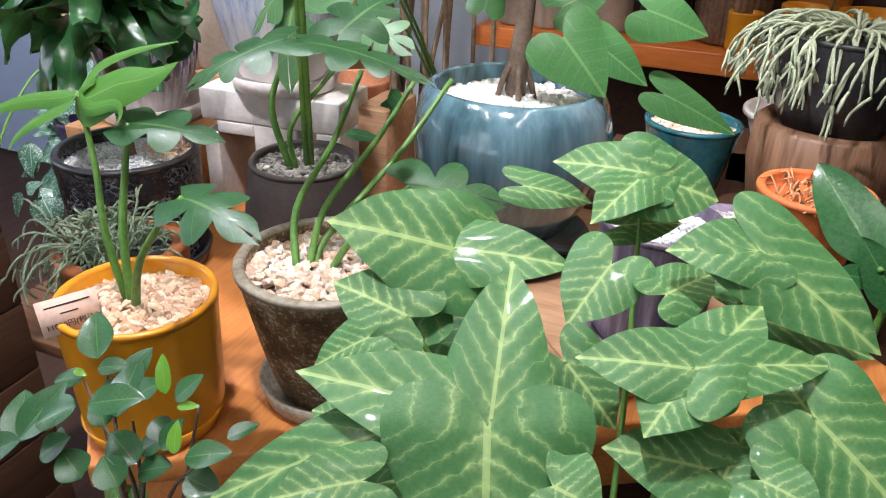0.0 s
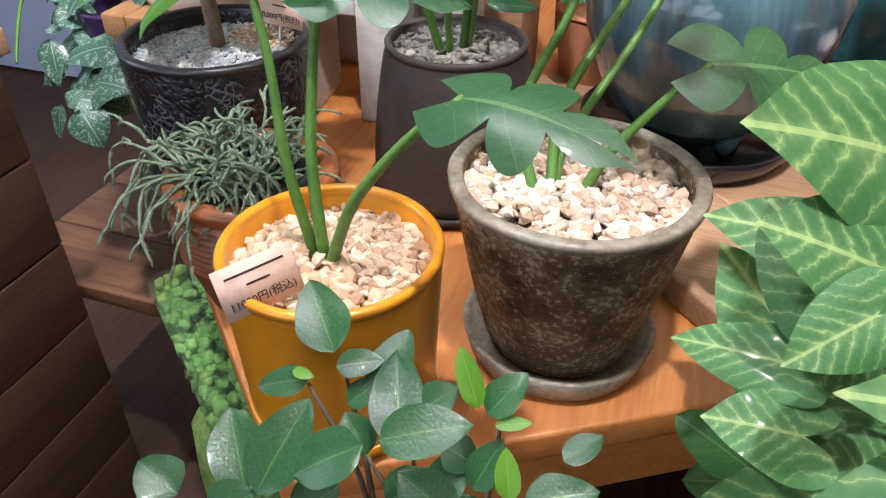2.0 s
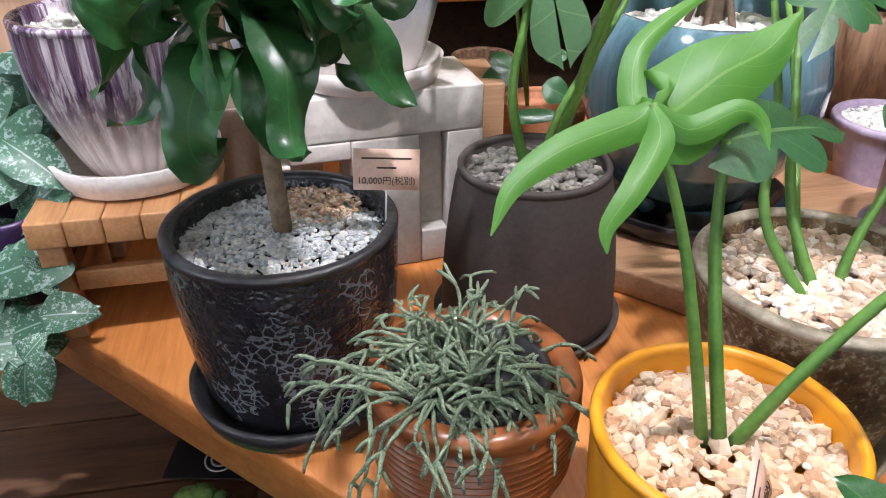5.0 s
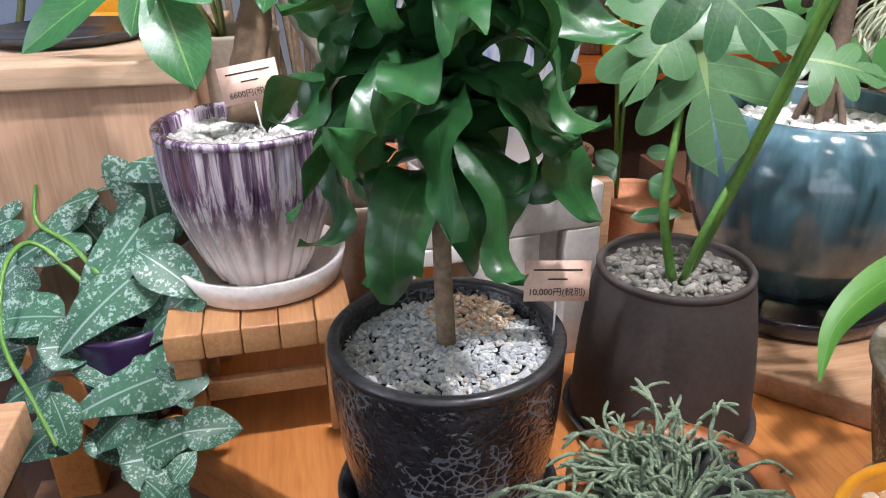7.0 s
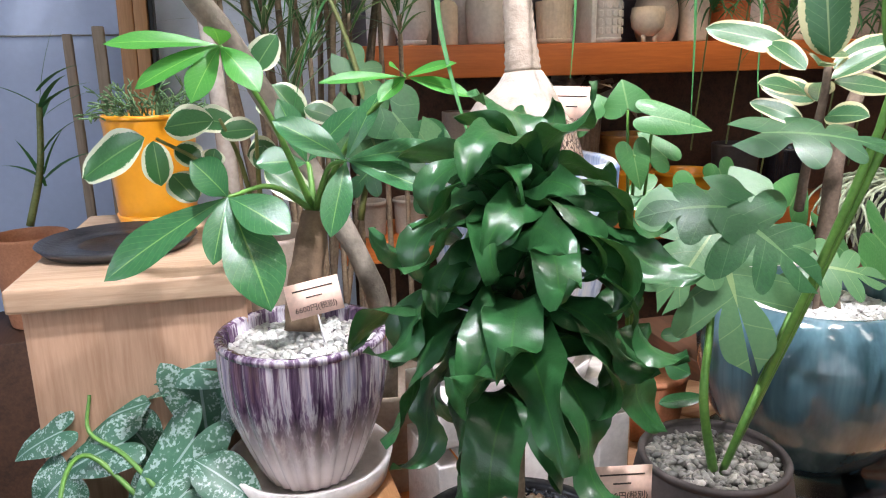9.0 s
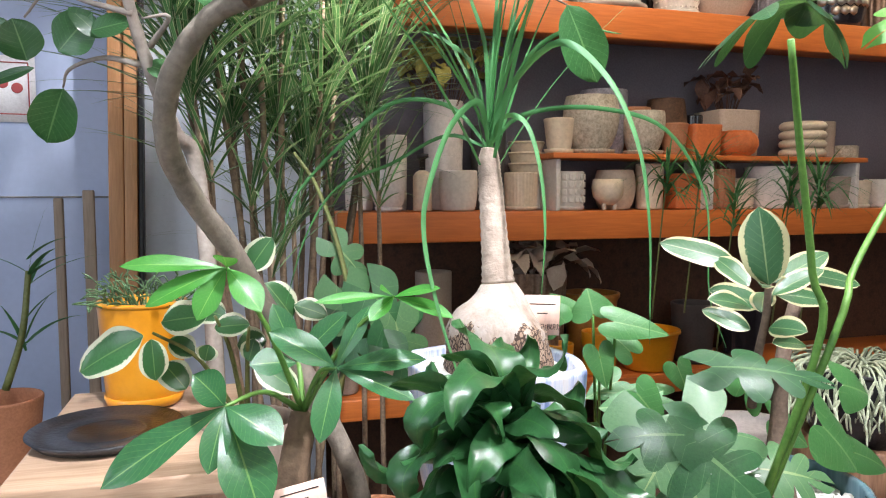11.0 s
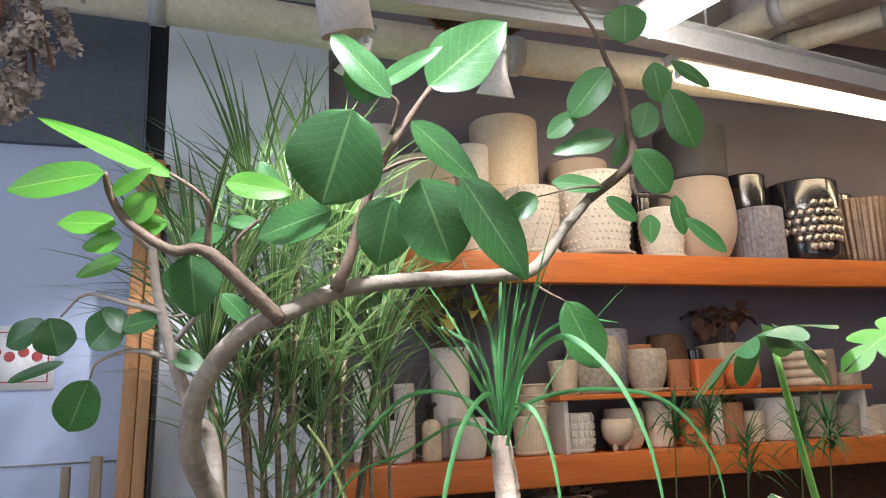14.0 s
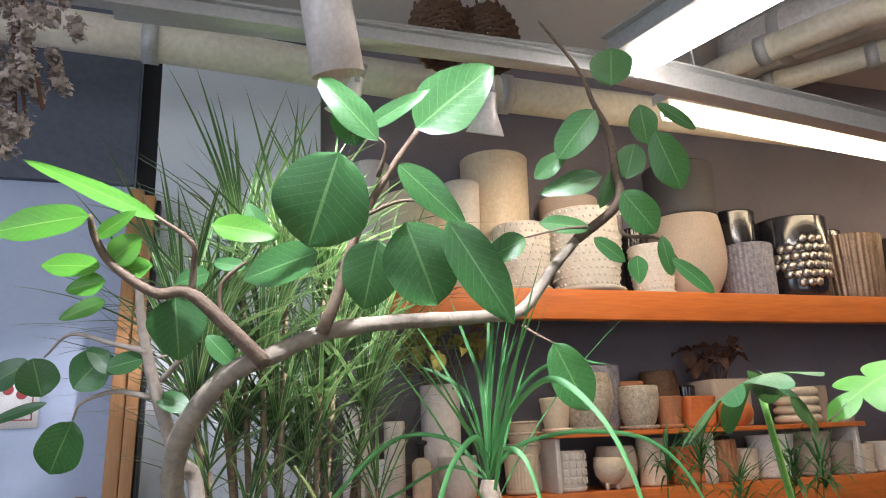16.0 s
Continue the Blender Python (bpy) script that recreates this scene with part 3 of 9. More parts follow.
OUTLINES = {
    "heart": [(0, 1), (0.10, 0.88), (0.28, 0.60), (0.42, 0.30), (0.50, 0.02), (0.48, -0.16), (0.37, -0.28), (0.20, -0.29), (0.07, -0.18), (0, -0.03)],
    "arrow": [(0, 1), (0.09, 0.90), (0.27, 0.70), (0.42, 0.42), (0.495, 0.12), (0.50, -0.12), (0.43, -0.30), (0.28, -0.36), (0.13, -0.28), (0.04, -0.12), (0, -0.02)],
    "lobes": [(0, 1), (0.16, 0.88), (0.34, 0.66), (0.47, 0.38), (0.50, 0.08), (0.45, -0.14), (0.30, -0.24), (0.14, -0.20), (0.04, -0.08), (0, -0.01)],
}


def lobed(bm, L, W, shape, fold, droop, wave, split, seed, m):
    """A heart- or arrow-shaped blade round the stalk's end; split cuts rounded slits into its sides."""
    uv = bm.loops.layers.uv.verify()
    rnd = random.Random(seed)
    ph = rnd.uniform(0, 6)
    half = smooth_path([(x, y, 0) for x, y in OUTLINES[shape]], 13 if split else 4)
    for side in (1, -1):
        shift = rnd.uniform(-0.12, 0.12)
        rows = []
        for p in half:
            x, y = p.x, p.y
            my = max(0.0, y * 0.80 - 0.03)
            pull = 1.0
            if split and -0.02 < y < 0.80:
                f = (y + 0.02) * split / 0.82 + shift
                deep = 0.50 + 0.22 * math.sin(int(f) * 2.7 + ph + side)
                f %= 1.0
                pull = 1 - deep * math.exp(-((f - 0.84) / 0.085) ** 4) - 0.07 * math.exp(-((f - 0.84) / 0.22) ** 2)
            row = []
            for k in range(5):
                t = k / 4 * pull
                qx, qy = x * t, my + (y - my) * t
                s = max(0.0, qy)
                z = fold * qx * W - droop * L * s * s - 0.35 * droop * L * max(0.0, -qy) + wave * W * math.sin(6 * qy + ph + 3 * side) * (2 * qx) ** 1.6 - 0.10 * W * (2 * qx) ** 3 * (1 + droop)
                c = Vector((side * qx * W, qy * L, z))
                row.append((bm.verts.new(m @ c if m else c), s, 0.5 + side * qx))
            rows.append(row)
        for a, c in zip(rows, rows[1:]):
            for k in range(4):
                q = (a[k], a[k + 1], c[k + 1], c[k]) if side > 0 else (c[k], c[k + 1], a[k + 1], a[k])
                f = bm.faces.new([v[0] for v in q])
                for lp, v in zip(f.loops, q):
                    lp[uv].uv = (v[1], v[2])
    bmesh.ops.remove_doubles(bm, verts=bm.verts, dist=0.0004)
    return bm


def fingered(bm, L, W, fingers, droop, seed, m):
    """A deeply split leaf: rounded fingers fan out on both sides of the midrib, from two back lobes to the tip."""
    uv = bm.loops.layers.uv.verify()
    rnd = random.Random(seed)
    n, steps = fingers, 15
    for side in (1, -1):
        rows = []
        shift = rnd.uniform(-0.05, 0.05)
        bend = [rnd.uniform(-0.16, 0.10) for _ in range(n + 1)]
        for i in range(n * steps + 1):
            q = i / (n * steps)
            k = min(int(q * n), n - 1)
            f = q * n - k
            ang = radians(152 * (1 - q) ** 1.1 + 3)
            reach = (0.50 * math.sin(math.pi * min(1.0, 0.22 + 0.80 * q)) ** 0.55 * (1 - q) + 0.34 * q)
            tip = math.sin(math.pi * min(max(f, 0.0), 1.0)) ** 0.85
            gap = 0.0 if (k == 0 and f < 0.5) or (k == n - 1 and f > 0.5) else 1 - tip
            reach *= 1 - (0.70 + 0.10 * math.sin(3 * k + seed)) * gap
            row = []
            for j in range(6):
                v = j / 5 * reach
                x = v * math.sin(ang + shift) * W * 1.05
                y = (0.66 * q ** 0.9 + v * math.cos(ang + shift) * W / L * 0.9) * L
                z = -droop * L * max(0.0, y / L) ** 2 - 0.55 * droop * W * (2 * x / W) ** 2 + 0.10 * x + bend[k] * W * v * v
                c = Vector((side * x, y, z))
                row.append((bm.verts.new(m @ c if m else c), max(0.0, y / L), 0.5 + side * min(0.49, v)))
            rows.append(row)
        for a, c in zip(rows, rows[1:]):
            for j in range(5):
                w = (a[j], a[j + 1], c[j + 1], c[j]) if side < 0 else (c[j], c[j + 1], a[j + 1], a[j])
                fc = bm.faces.new([p[0] for p in w])
                for lp, p in zip(fc.loops, w):
                    lp[uv].uv = (p[1], p[2])
    bmesh.ops.remove_doubles(bm, verts=bm.verts, dist=0.0006)
    return bm


def aim(base, tip, up):
    """A frame at base with +y towards tip and +z near up."""
    b, y = Vector(base), Vector(tip) - Vector(base)
    L = y.length
    y.normalize()
    z = Vector(up)
    z = (z - y * z.dot(y))
    if z.length < 1e-4:
        z = y.orthogonal()
    z.normalize()
    x = y.cross(z)
    return Matrix(((x.x, y.x, z.x, b.x), (x.y, y.y, z.y, b.y), (x.z, y.z, z.z, b.z), (0, 0, 0, 1))), L


LEAF_MESHES = {}


def leaf(plant, material, base, tip, w, up=(0, -0.5, 1), shape="ovate", name="leaf", **kw):
    """One leaf, a part of its plant, from its stalk's end to its tip; alike blades share a mesh."""
    m, L = aim(base, tip, up)
    var = len(plant.children) % 4
    key = (material.name, shape, round(w / L, 1), var, tuple(sorted(kw.items())))
    if key not in LEAF_MESHES:
        bm = bmesh.new()
        blade(bm, 1.0, max(0.1, round(w / L, 1)), shape, seed=var, **kw)
        me = mesh_of(bm, name)
        me.materials.append(material)
        LEAF_MESHES[key] = me
    ob = new(name, LEAF_MESHES[key])
    ob.parent = plant
    ob.matrix_basis = Matrix.Translation(-plant.location) @ m @ Matrix.Diagonal((L * (w / L) / max(0.1, round(w / L, 1)), L, L, 1))
    return ob


def stem(plant, pts, r0, r1, material, name="stem", seg=8, knob=0.0, steps=5):
    p = smooth_path([Vector(q) - plant.location for q in pts], steps)
    return part(name, tube(bmesh.new(), p, taper(len(p), r0, r1), seg, True, knob), material, plant)


def pebbles(name, at, radius, count, size, material, label, flat=0.6, heap=0.006, seed=1, round_stones=False):
    """Loose stones in a pot, joined into one mesh."""
    rnd = random.Random(seed)
    ico = bmesh.new()
    bmesh.ops.create_icosphere(ico, subdivisions=1, radius=1.0)
    ico.verts.index_update()
    base = [v.co.copy() for v in ico.verts]
    tri = [[v.index for v in f.verts] for f in ico.faces]
    ico.free()
    vs, fs = [], []
    for _ in range(int(count * 1.9)):
        r, a = radius * math.sqrt(rnd.random()), rnd.uniform(0, 2 * math.pi)
        s = size * rnd.uniform(0.6, 1.35)
        q = Matrix.LocRotScale((r * math.cos(a), r * math.sin(a), heap * (1 - (r / radius) ** 2) + rnd.uniform(-0.5, 0.5) * size),
                               Euler((rnd.uniform(-0.6, 0.6), rnd.uniform(-0.6, 0.6), rnd.uniform(0, 6))), (s * rnd.uniform(0.8, 1.5), s * rnd.uniform(0.6, 1.0), s * flat * rnd.uniform(0.6, 1.1)))
        o = len(vs)
        vs += [q @ (c * rnd.uniform(0.75, 1.15)) for c in base]
        fs += [[o + i for i in t] for t in tri]
    me = bpy.data.meshes.new(name)
    me.from_pydata(vs, [], fs)
    me.materials.append(material)
    if round_stones:
        me.shade_smooth()
    ob = new(name, me)
    ob.location = at
    return tagged(ob, label, "gravel", kind="stuff")


def text_part(words, size, at, parent, material, rx=90.0, rz=0.0):
    cu = bpy.data.curves.new("lettering", "FONT")
    cu.body, cu.size, cu.align_x, cu.extrude = words, size, "CENTER", 0.0002
    cu.materials.append(material)
    ob = new("lettering", cu)
    ob.parent = parent
    ob.matrix_basis = pose(*at, rx, 0, rz)
    return ob


def price_card(at, rz, tilt, words, w=0.056, h=0.036, roll=0.0, label="peach paper price card on a clear pick"):
    """A card on a thin pick, standing in a pot; its face looks along -y before turning."""
    ob = new("price_card")
    ob.matrix_world = pose(*at, tilt, roll, rz)
    tagged(ob, label, "price tag", "price cards")
    part("card", slab(-w / 2, w / 2, -0.0004, 0.0004, 0, h, 0), M_PAPER, ob)
    part("pick", tube(bmesh.new(), [(0, 0.001, h * 0.5), (0, 0.001, -0.03)], 0.0009, 6), M_WHITEPAPER, ob)
    for k, (l, z) in enumerate(((0.75, 0.78), (0.3, 0.55))):
        part("print_line", slab(-w * l / 2, w * l / 2, -0.0008, -0.0005, h * z - 0.0007, h * z + 0.0007, 0), M_INK, ob)
    text_part(words, 0.0078, (0, -0.0007, h * 0.16), ob, M_INK)
    return ob


# ---- the room ----
def setting(name, bm, material, label, category="wall", smooth=False):
    return tagged(part(name, bm, material, None, "", smooth), label, category, kind="structure")


def plain(name, x0, x1, y0, y1, z0, z1, material, label, category="wall"):
    return setting(name, slab(x0, x1, y0, y1, z0, z1, 0), material, label, category)


floor = plain("floor", -3.6, 3.6, -2.6, 3.0, -0.1, -0.012, M_DARKWOOD, "dark brown wooden floor", "floor")
plain("wall_north", -0.56, 3.6, 2.84, 3.0, 0, 3.1, M_WALL, "lilac-grey plaster wall behind the pot shelves")
plain("wall_north_west", -3.6, -1.12, 2.80, 3.0, 0, 3.1, M_WALL_BLUE, "blue-grey painted wall with a poster")
plain("wall_panel", -1.06, -0.56, 2.79, 3.0, 0, 2.9, M_PANEL, "tall white wall panel beside the shelves")
# the narrow gap's shade is put into this slab's black colour
plain("wall_recess", -1.12, -1.06, 2.85, 3.0, 0, 3.1, M_BLACK, "black slab for the shaded gap beside the door post")
# shade on the upper wall, put in as a slab of darker colour
plain("wall_upper", -3.6, -1.12, 2.772, 2.798, 2.40, 3.1, mottled("slate_wall_shade", (0.085, 0.10, 0.135), (0.12, 0.135, 0.175), 0.6, 2.0, 0.05, 60.0), "dark slate-blue slab standing in for shade on the upper wall")
plain("wall_west", -3.75, -3.6, -2.6, 3.0, 0, 3.1, M_WALL_BLUE, "blue-grey painted side wall")
plain("wall_east", 3.6, 3.75, -2.6, 3.0, 0, 3.1, M_WALL, "plain plaster side wall")
plain("wall_south", -3.6, 3.6, -2.75, -2.6, 0, 3.1, M_BACK, "plain wall at the shop front")
setting("ceiling", slab(-3.75, 3.75, -2.75, 3.0, 3.1, 3.2, 0), M_CEIL, "pale painted concrete ceiling", "ceiling")
tagged(part("trim", slab(-3.6, -1.13, 2.792, 2.80, 1.50, 1.504, 0), M_STEEL, None), "thin horizontal seam in the wall", "trim", kind="structure")

# dark board added to deepen the shade under the middle shelf
plain("wall_backing", -0.555, 3.2, 2.826, 2.838, 0.0, 1.37, M_DARKWOOD, "added dark board for the shade below the middle shelf")

# leaning wooden post with its dark edge
post = thing("door_post", (-1.12, 2.72, 0.0), "orange-brown wooden door post with a dark edge", "post")
part("plank", slab(-0.05, -0.012, -0.03, 0.03, 0, 2.36), M_POST, post)
part("batten", slab(-0.010, 0.022, -0.04, 0.03, 0, 2.34), M_POST, post)
part("seal", slab(0.024, 0.036, -0.03, 0.03, 0, 2.33), M_BLACK, post)
post.rotation_euler = (0, radians(1.2), 0)
for x, y, h, w in ((-1.253, 2.66, 1.50, 0.011), (-1.188, 2.70, 1.52, 0.014)):
    solo("wooden_stick", slab(-w, w, -0.01, 0.01, 0, h, 0.004), M_GREYWOOD, (x, y, 0), "weathered wooden stake leaning by the wall", "stake", "stakes")
poster = thing("poster", (-1.43, 2.795, 1.70), "white paper poster with a red frame and red pictures", "poster")
part("sheet", slab(-0.11, 0.11, -0.002, 0, 0, 0.175, 0), M_WHITEPAPER, poster)
for a in ((-0.095, 0.095, 0.155, 0.158), (-0.095, 0.095, 0.02, 0.023), (0.092, 0.095, 0.02, 0.158)):
    part("red_line", slab(a[0], a[1], -0.003, -0.0022, a[2], a[3], 0), M_RED, poster)
for k in range(5):
    part("picture", lathe([(0, 0), (0.014, 0), (0.012, 0.0006), (0, 0.0006)], 14), M_RED, poster).matrix_basis = pose(-0.07 + k * 0.034, -0.003, 0.09 + 0.012 * (k % 2), 90)

# ---- shelves ----
def shelf(y0, y1, z0, z1, x0, x1, label):
    ob = thing("wall_shelf", ((x0 + x1) / 2, y0, z0), label, "shelf", "wall shelves")
    cx, L = (x0 + x1) / 2, x1 - x0
    part("front_plank", slab(-L / 2, L / 2, 0, 0.04, 0, z1 - z0, 0.004), M_SHELF, ob)
    part("back_plank", slab(-L / 2, L / 2, 0.042, y1 - y0, z1 - z0 - 0.04, z1 - z0 - 0.001, 0.003), M_SHELF, ob)
    return ob


shelf(2.50, 2.835, 1.962, 2.056, -0.52, 3.2, "thick orange-stained wooden shelf full of planters")
shelf(2.56, 2.835, 1.372, 1.459, -0.555, 3.2, "thick orange-stained wooden shelf of small pots")
shelf(2.53, 2.835, 0.885, 0.945, -0.62, 3.2, "low orange-stained wooden shelf in shade")
riser = thing("shelf_riser", (0.66, 2.545, 1.459), "thin wooden riser standing on the middle shelf", "shelf")
part("board", slab(-0.58, 0.60, 0, 0.17, 0.156, 0.172), M_SHELF, riser)
for x in (-0.56, -0.02, 0.57):
    part("support", slab(x, x + 0.015, 0.02, 0.16, 0.0, 0.155), M_CHALK, riser)


# ---- shelf pots ----
def simple_pot(x, y, z, rb, rt, h, material, label, belly=0.0, flute=0, depth=0.0, dish=False, lip=0.0, group="shelf pots", square=0.0, name="plant_pot", belly_at=0.5):
    z += 0.001
    label = label if len(label.split()) > 3 else label + " on the shelf"
    if dish:
        ob = thing(name, (x, y, z), label, "pot", group)
        part("body", lathe([(r, q + 0.008) for r, q in pot_profile(rb, rt, h - 0.008, 0.006, belly, lip, 0.6, belly_at)], 48 if not flute else flute * 4, flute, depth, 0, square), material, ob)
        part("saucer", lathe(saucer_profile(max(rb, rt * 0.9) * 1.08, 0.012), 40), material, ob)
        return ob
    return solo(name, lathe(pot_profile(rb, rt, h, 0.006, belly, lip, 0.6, belly_at), 48 if not flute else flute * 4, flute, depth, 0, square), material, (x, y, z), label, "pot", group)


def dimpled(x, y, z, rb, rt, h, rows, cols, r, material, label, dish=True):
    """A pot with rows of raised beads."""
    ob = simple_pot(x, y, z, rb, rt, h, material, label, 0.004, dish=True)
    for k in range(rows):
        q = (k + 0.8) / (rows + 0.6)
        rad = rb + (rt - rb) * q + 0.004 * math.sin(math.pi * q)
        bm = bmesh.new()
        for i in range(cols):
            a = 2 * math.pi * (i + 0.5 * (k % 2)) / cols
            bmesh.ops.create_icosphere(bm, subdivisions=1, radius=r, matrix=pose(rad * math.cos(a), rad * math.sin(a), 0.008 + h * q))
        part("bead_band", bm, material, ob)
    return ob


U = 2.056
simple_pot(-0.414, 2.70, U, 0.055, 0.06, 0.43, M_WHITEGLAZE, "tall lilac-white cylinder vase on the shelf")
simple_pot(-0.30, 2.62, U, 0.07, 0.095, 0.30, M_CREAM, "wide cream ceramic planter", 0.02)
simple_pot(-0.134, 2.63, U, 0.052, 0.058, 0.36, M_CHALK, "tall glossy white cylinder planter")
simple_pot(0.025, 2.73, U, 0.105, 0.116, 0.49, M_CREAM, "very tall cream cylinder planter")
dimpled(0.05, 2.60, U, 0.075, 0.092, 0.215, 9, 30, 0.0045, M_CHALK, "white beaded ceramic planter on a saucer")
simple_pot(0.296, 2.73, U, 0.09, 0.104, 0.36, M_BEIGE, "beige cylinder planter behind the white one")
dimpled(0.278, 2.61, U, 0.10, 0.13, 0.27, 11, 36, 0.0055, M_CHALK, "large white beaded planter on a saucer")
dimpled(0.523, 2.60, U, 0.062, 0.074, 0.17, 8, 26, 0.004, M_CHALK, "small white beaded planter on a saucer")
simple_pot(0.522, 2.70, U, 0.035, 0.038, 0.26, M_GLOSSBLACK, "narrow black ribbed vase", 0, 16, 0.1)
simple_pot(0.70, 2.64, U, 0.075, 0.118, 0.285, M_BEIGE, "big-bellied beige matt planter", 0.035, belly_at=0.4)
simple_pot(0.70, 2.64, U + 0.286, 0.118, 0.124, 0.19, M_DARKGREY, "dark grey planter stacked on a beige one")
simple_pot(0.938, 2.63, U, 0.09, 0.093, 0.195, M_SPECKGREY, "grey vertically ribbed planter", 0, 34, 0.05)
simple_pot(0.925, 2.66, U + 0.196, 0.072, 0.08, 0.13, M_GLOSSBLACK, "glossy black pot stacked on a ribbed one")
hexpot = simple_pot(1.159, 2.64, U, 0.10, 0.128, 0.30, M_GLOSSBLACK, "glossy black planter with silver honeycomb relief", 0.01)
hexpot.name = "honeycomb_planter"
for k in range(6):
    for i in range(9):
        a = radians(-165 + i * 14 + (k % 2) * 7)
        rr = 0.100 + 0.028 * (0.055 + k * 0.031) / 0.3 + 0.010
        if (i - 4) ** 2 / 17 + (k - 2.5) ** 2 / 7.5 > 1.0:
            continue
        bm = bmesh.new()
        bmesh.ops.create_icosphere(bm, subdivisions=1, radius=0.0185)
        for v in bm.verts:
            v.co.x *= 0.35
        ob = part("silver_cell", bm, M_SILVER, hexpot)
        ob.matrix_basis = pose(rr * math.cos(a), rr * math.sin(a), 0.055 + k * 0.031, 0, 0, math.degrees(a))
simple_pot(1.425, 2.65, U, 0.11, 0.125, 0.25, M_BRONZE, "bronze vertically ribbed planter", 0, 34, 0.06)
simple_pot(1.41, 2.74, U, 0.06, 0.07, 0.30, M_GLOSSBLACK, "black cylinder pot behind the ribbed one")
simple_pot(1.72, 2.65, U, 0.10, 0.12, 0.26, M_CHARCOAL, "dark matt planter further along the shelf")

R = 1.631
simple_pot(0.135, 2.62, R, 0.036, 0.048, 0.105, M_CREAM, "small cream flared pot on a saucer", dish=True)
simple_pot(0.242, 2.62, R, 0.055, 0.078, 0.175, M_TERRAZZO, "large speckled terrazzo pot on a saucer", 0.018, dish=True)
simple_pot(0.325, 2.69, R, 0.06, 0.075, 0.205, M_SPECKGREY, "grey speckled pot behind", 0.006)
simple_pot(0.427, 2.62, R, 0.045, 0.066, 0.135, M_TERRAZZO, "speckled terrazzo pot on a saucer", 0.01, dish=True)
simple_pot(0.44, 2.69, R, 0.045, 0.05, 0.155, M_TC, "brown clay pot behind")
simple_pot(0.533, 2.61, R, 0.034, 0.045, 0.10, M_TC, "small terracotta pot on a saucer", dish=True)
simple_pot(0.63, 2.62, R, 0.052, 0.056, 0.098, M_ORANGE, "orange square clay pot", 0, square=0.8)
simple_pot(0.771, 2.61, R, 0.05, 0.05, 0.082, M_ORANGE, "orange pumpkin-shaped pot", 0.022, 10, 0.1)
simple_pot(0.80, 2.70, R, 0.075, 0.08, 0.155, M_BEIGE, "beige square pot with dark cracks", 0, square=0.8)
for k in range(4):
    simple_pot(1.049, 2.62, R + 0.03 * k, 0.066, 0.066, 0.0295, M_CREAM, "cream stacked ring dish", 0.01, group="ring dishes", name="ring_dish")
simple_pot(1.16, 2.64, R, 0.034, 0.036, 0.125, M_GREIGE, "narrow greige pot")
simple_pot(0.575, 2.72, R, 0.06, 0.06, 0.19, M_WICKER, "dark woven pot at the back", 0.01)
simple_pot(0.68, 2.72, R, 0.03, 0.034, 0.14, M_GLOSSBLACK, "small black ribbed pot", 0, 14, 0.1)

W = 1.459
simple_pot(-0.393, 2.64, W, 0.036, 0.042, 0.118, M_WHITEGLAZE, "round pinkish-white pot on a saucer", 0.012, dish=True)
bottle = thing("soap_bottle", (-0.292, 2.64, W + 0.001), "cream cylinder bottle with a black pump", "bottle")
part("body", lathe([(0, 0), (0.026, 0), (0.028, 0.003), (0.028, 0.10), (0.02, 0.112), (0.009, 0.118), (0, 0.118)], 28), M_CREAM, bottle)
part("pump", lathe([(0, 0.117), (0.009, 0.117), (0.009, 0.15), (0.018, 0.155), (0.018, 0.165), (0, 0.167)], 18), M_BLACK, bottle)
simple_pot(-0.182, 2.64, W, 0.05, 0.056, 0.118, M_CHALK, "white round-footed pot", 0.004)
simple_pot(0.019, 2.64, W, 0.047, 0.053, 0.114, M_CREAM, "cream ribbed pot on a saucer", 0, 30, 0.03, dish=True)
for k in range(3):
    simple_pot(0.062, 2.70, W + 0.10 + 0.033 * k, 0.042, 0.058, 0.045, M_CREAM, "cream flared bowl in a stack", group="stacked bowls", name="bowl")
simple_pot(0.062, 2.72, W, 0.06, 0.055, 0.10, M_CHALK, "white pot carrying the bowls")
grid = simple_pot(0.163, 2.63, W, 0.055, 0.057, 0.118, M_CHALK, "white pot with raised square blocks on a saucer", dish=True)
for k in range(4):
    for i in range(18):
        a = 2 * math.pi * i / 18
        b = part("raised_block", slab(-0.002, 0.004, -0.0072, 0.0072, -0.0088, 0.0088, 0.002), M_CHALK, grid)
        b.matrix_basis = pose(0.057 * math.cos(a), 0.057 * math.sin(a), 0.032 + k * 0.023, 0, 0, math.degrees(a))
footed = thing("footed_bowl", (0.293, 2.60, W + 0.001), "cream round bowl on three small feet", "bowl")
part("bowl", lathe([(0, 0.015), (0.022, 0.016), (0.045, 0.04), (0.05, 0.07), (0.046, 0.095), (0.042, 0.094), (0.044, 0.06), (0, 0.04)], 36), M_CREAM, footed)
for a in (90, 210, 330):
    part("foot", tube(bmesh.new(), [(0.02 * math.cos(radians(a)), 0.02 * math.sin(radians(a)), 0), (0.022 * math.cos(radians(a)), 0.022 * math.sin(radians(a)), 0.02)], 0.007, 8), M_CREAM, footed)
simple_pot(0.358, 2.67, W, 0.05, 0.058, 0.125, M_CREAM, "cream cup-shaped pot", 0.012)
simple_pot(0.473, 2.65, W, 0.042, 0.045, 0.145, M_CREAM, "plain cream cylinder pot")
simple_pot(0.60, 2.66, W, 0.05, 0.05, 0.115, M_ORANGE, "orange square pot on the lower shelf", 0, square=0.9)
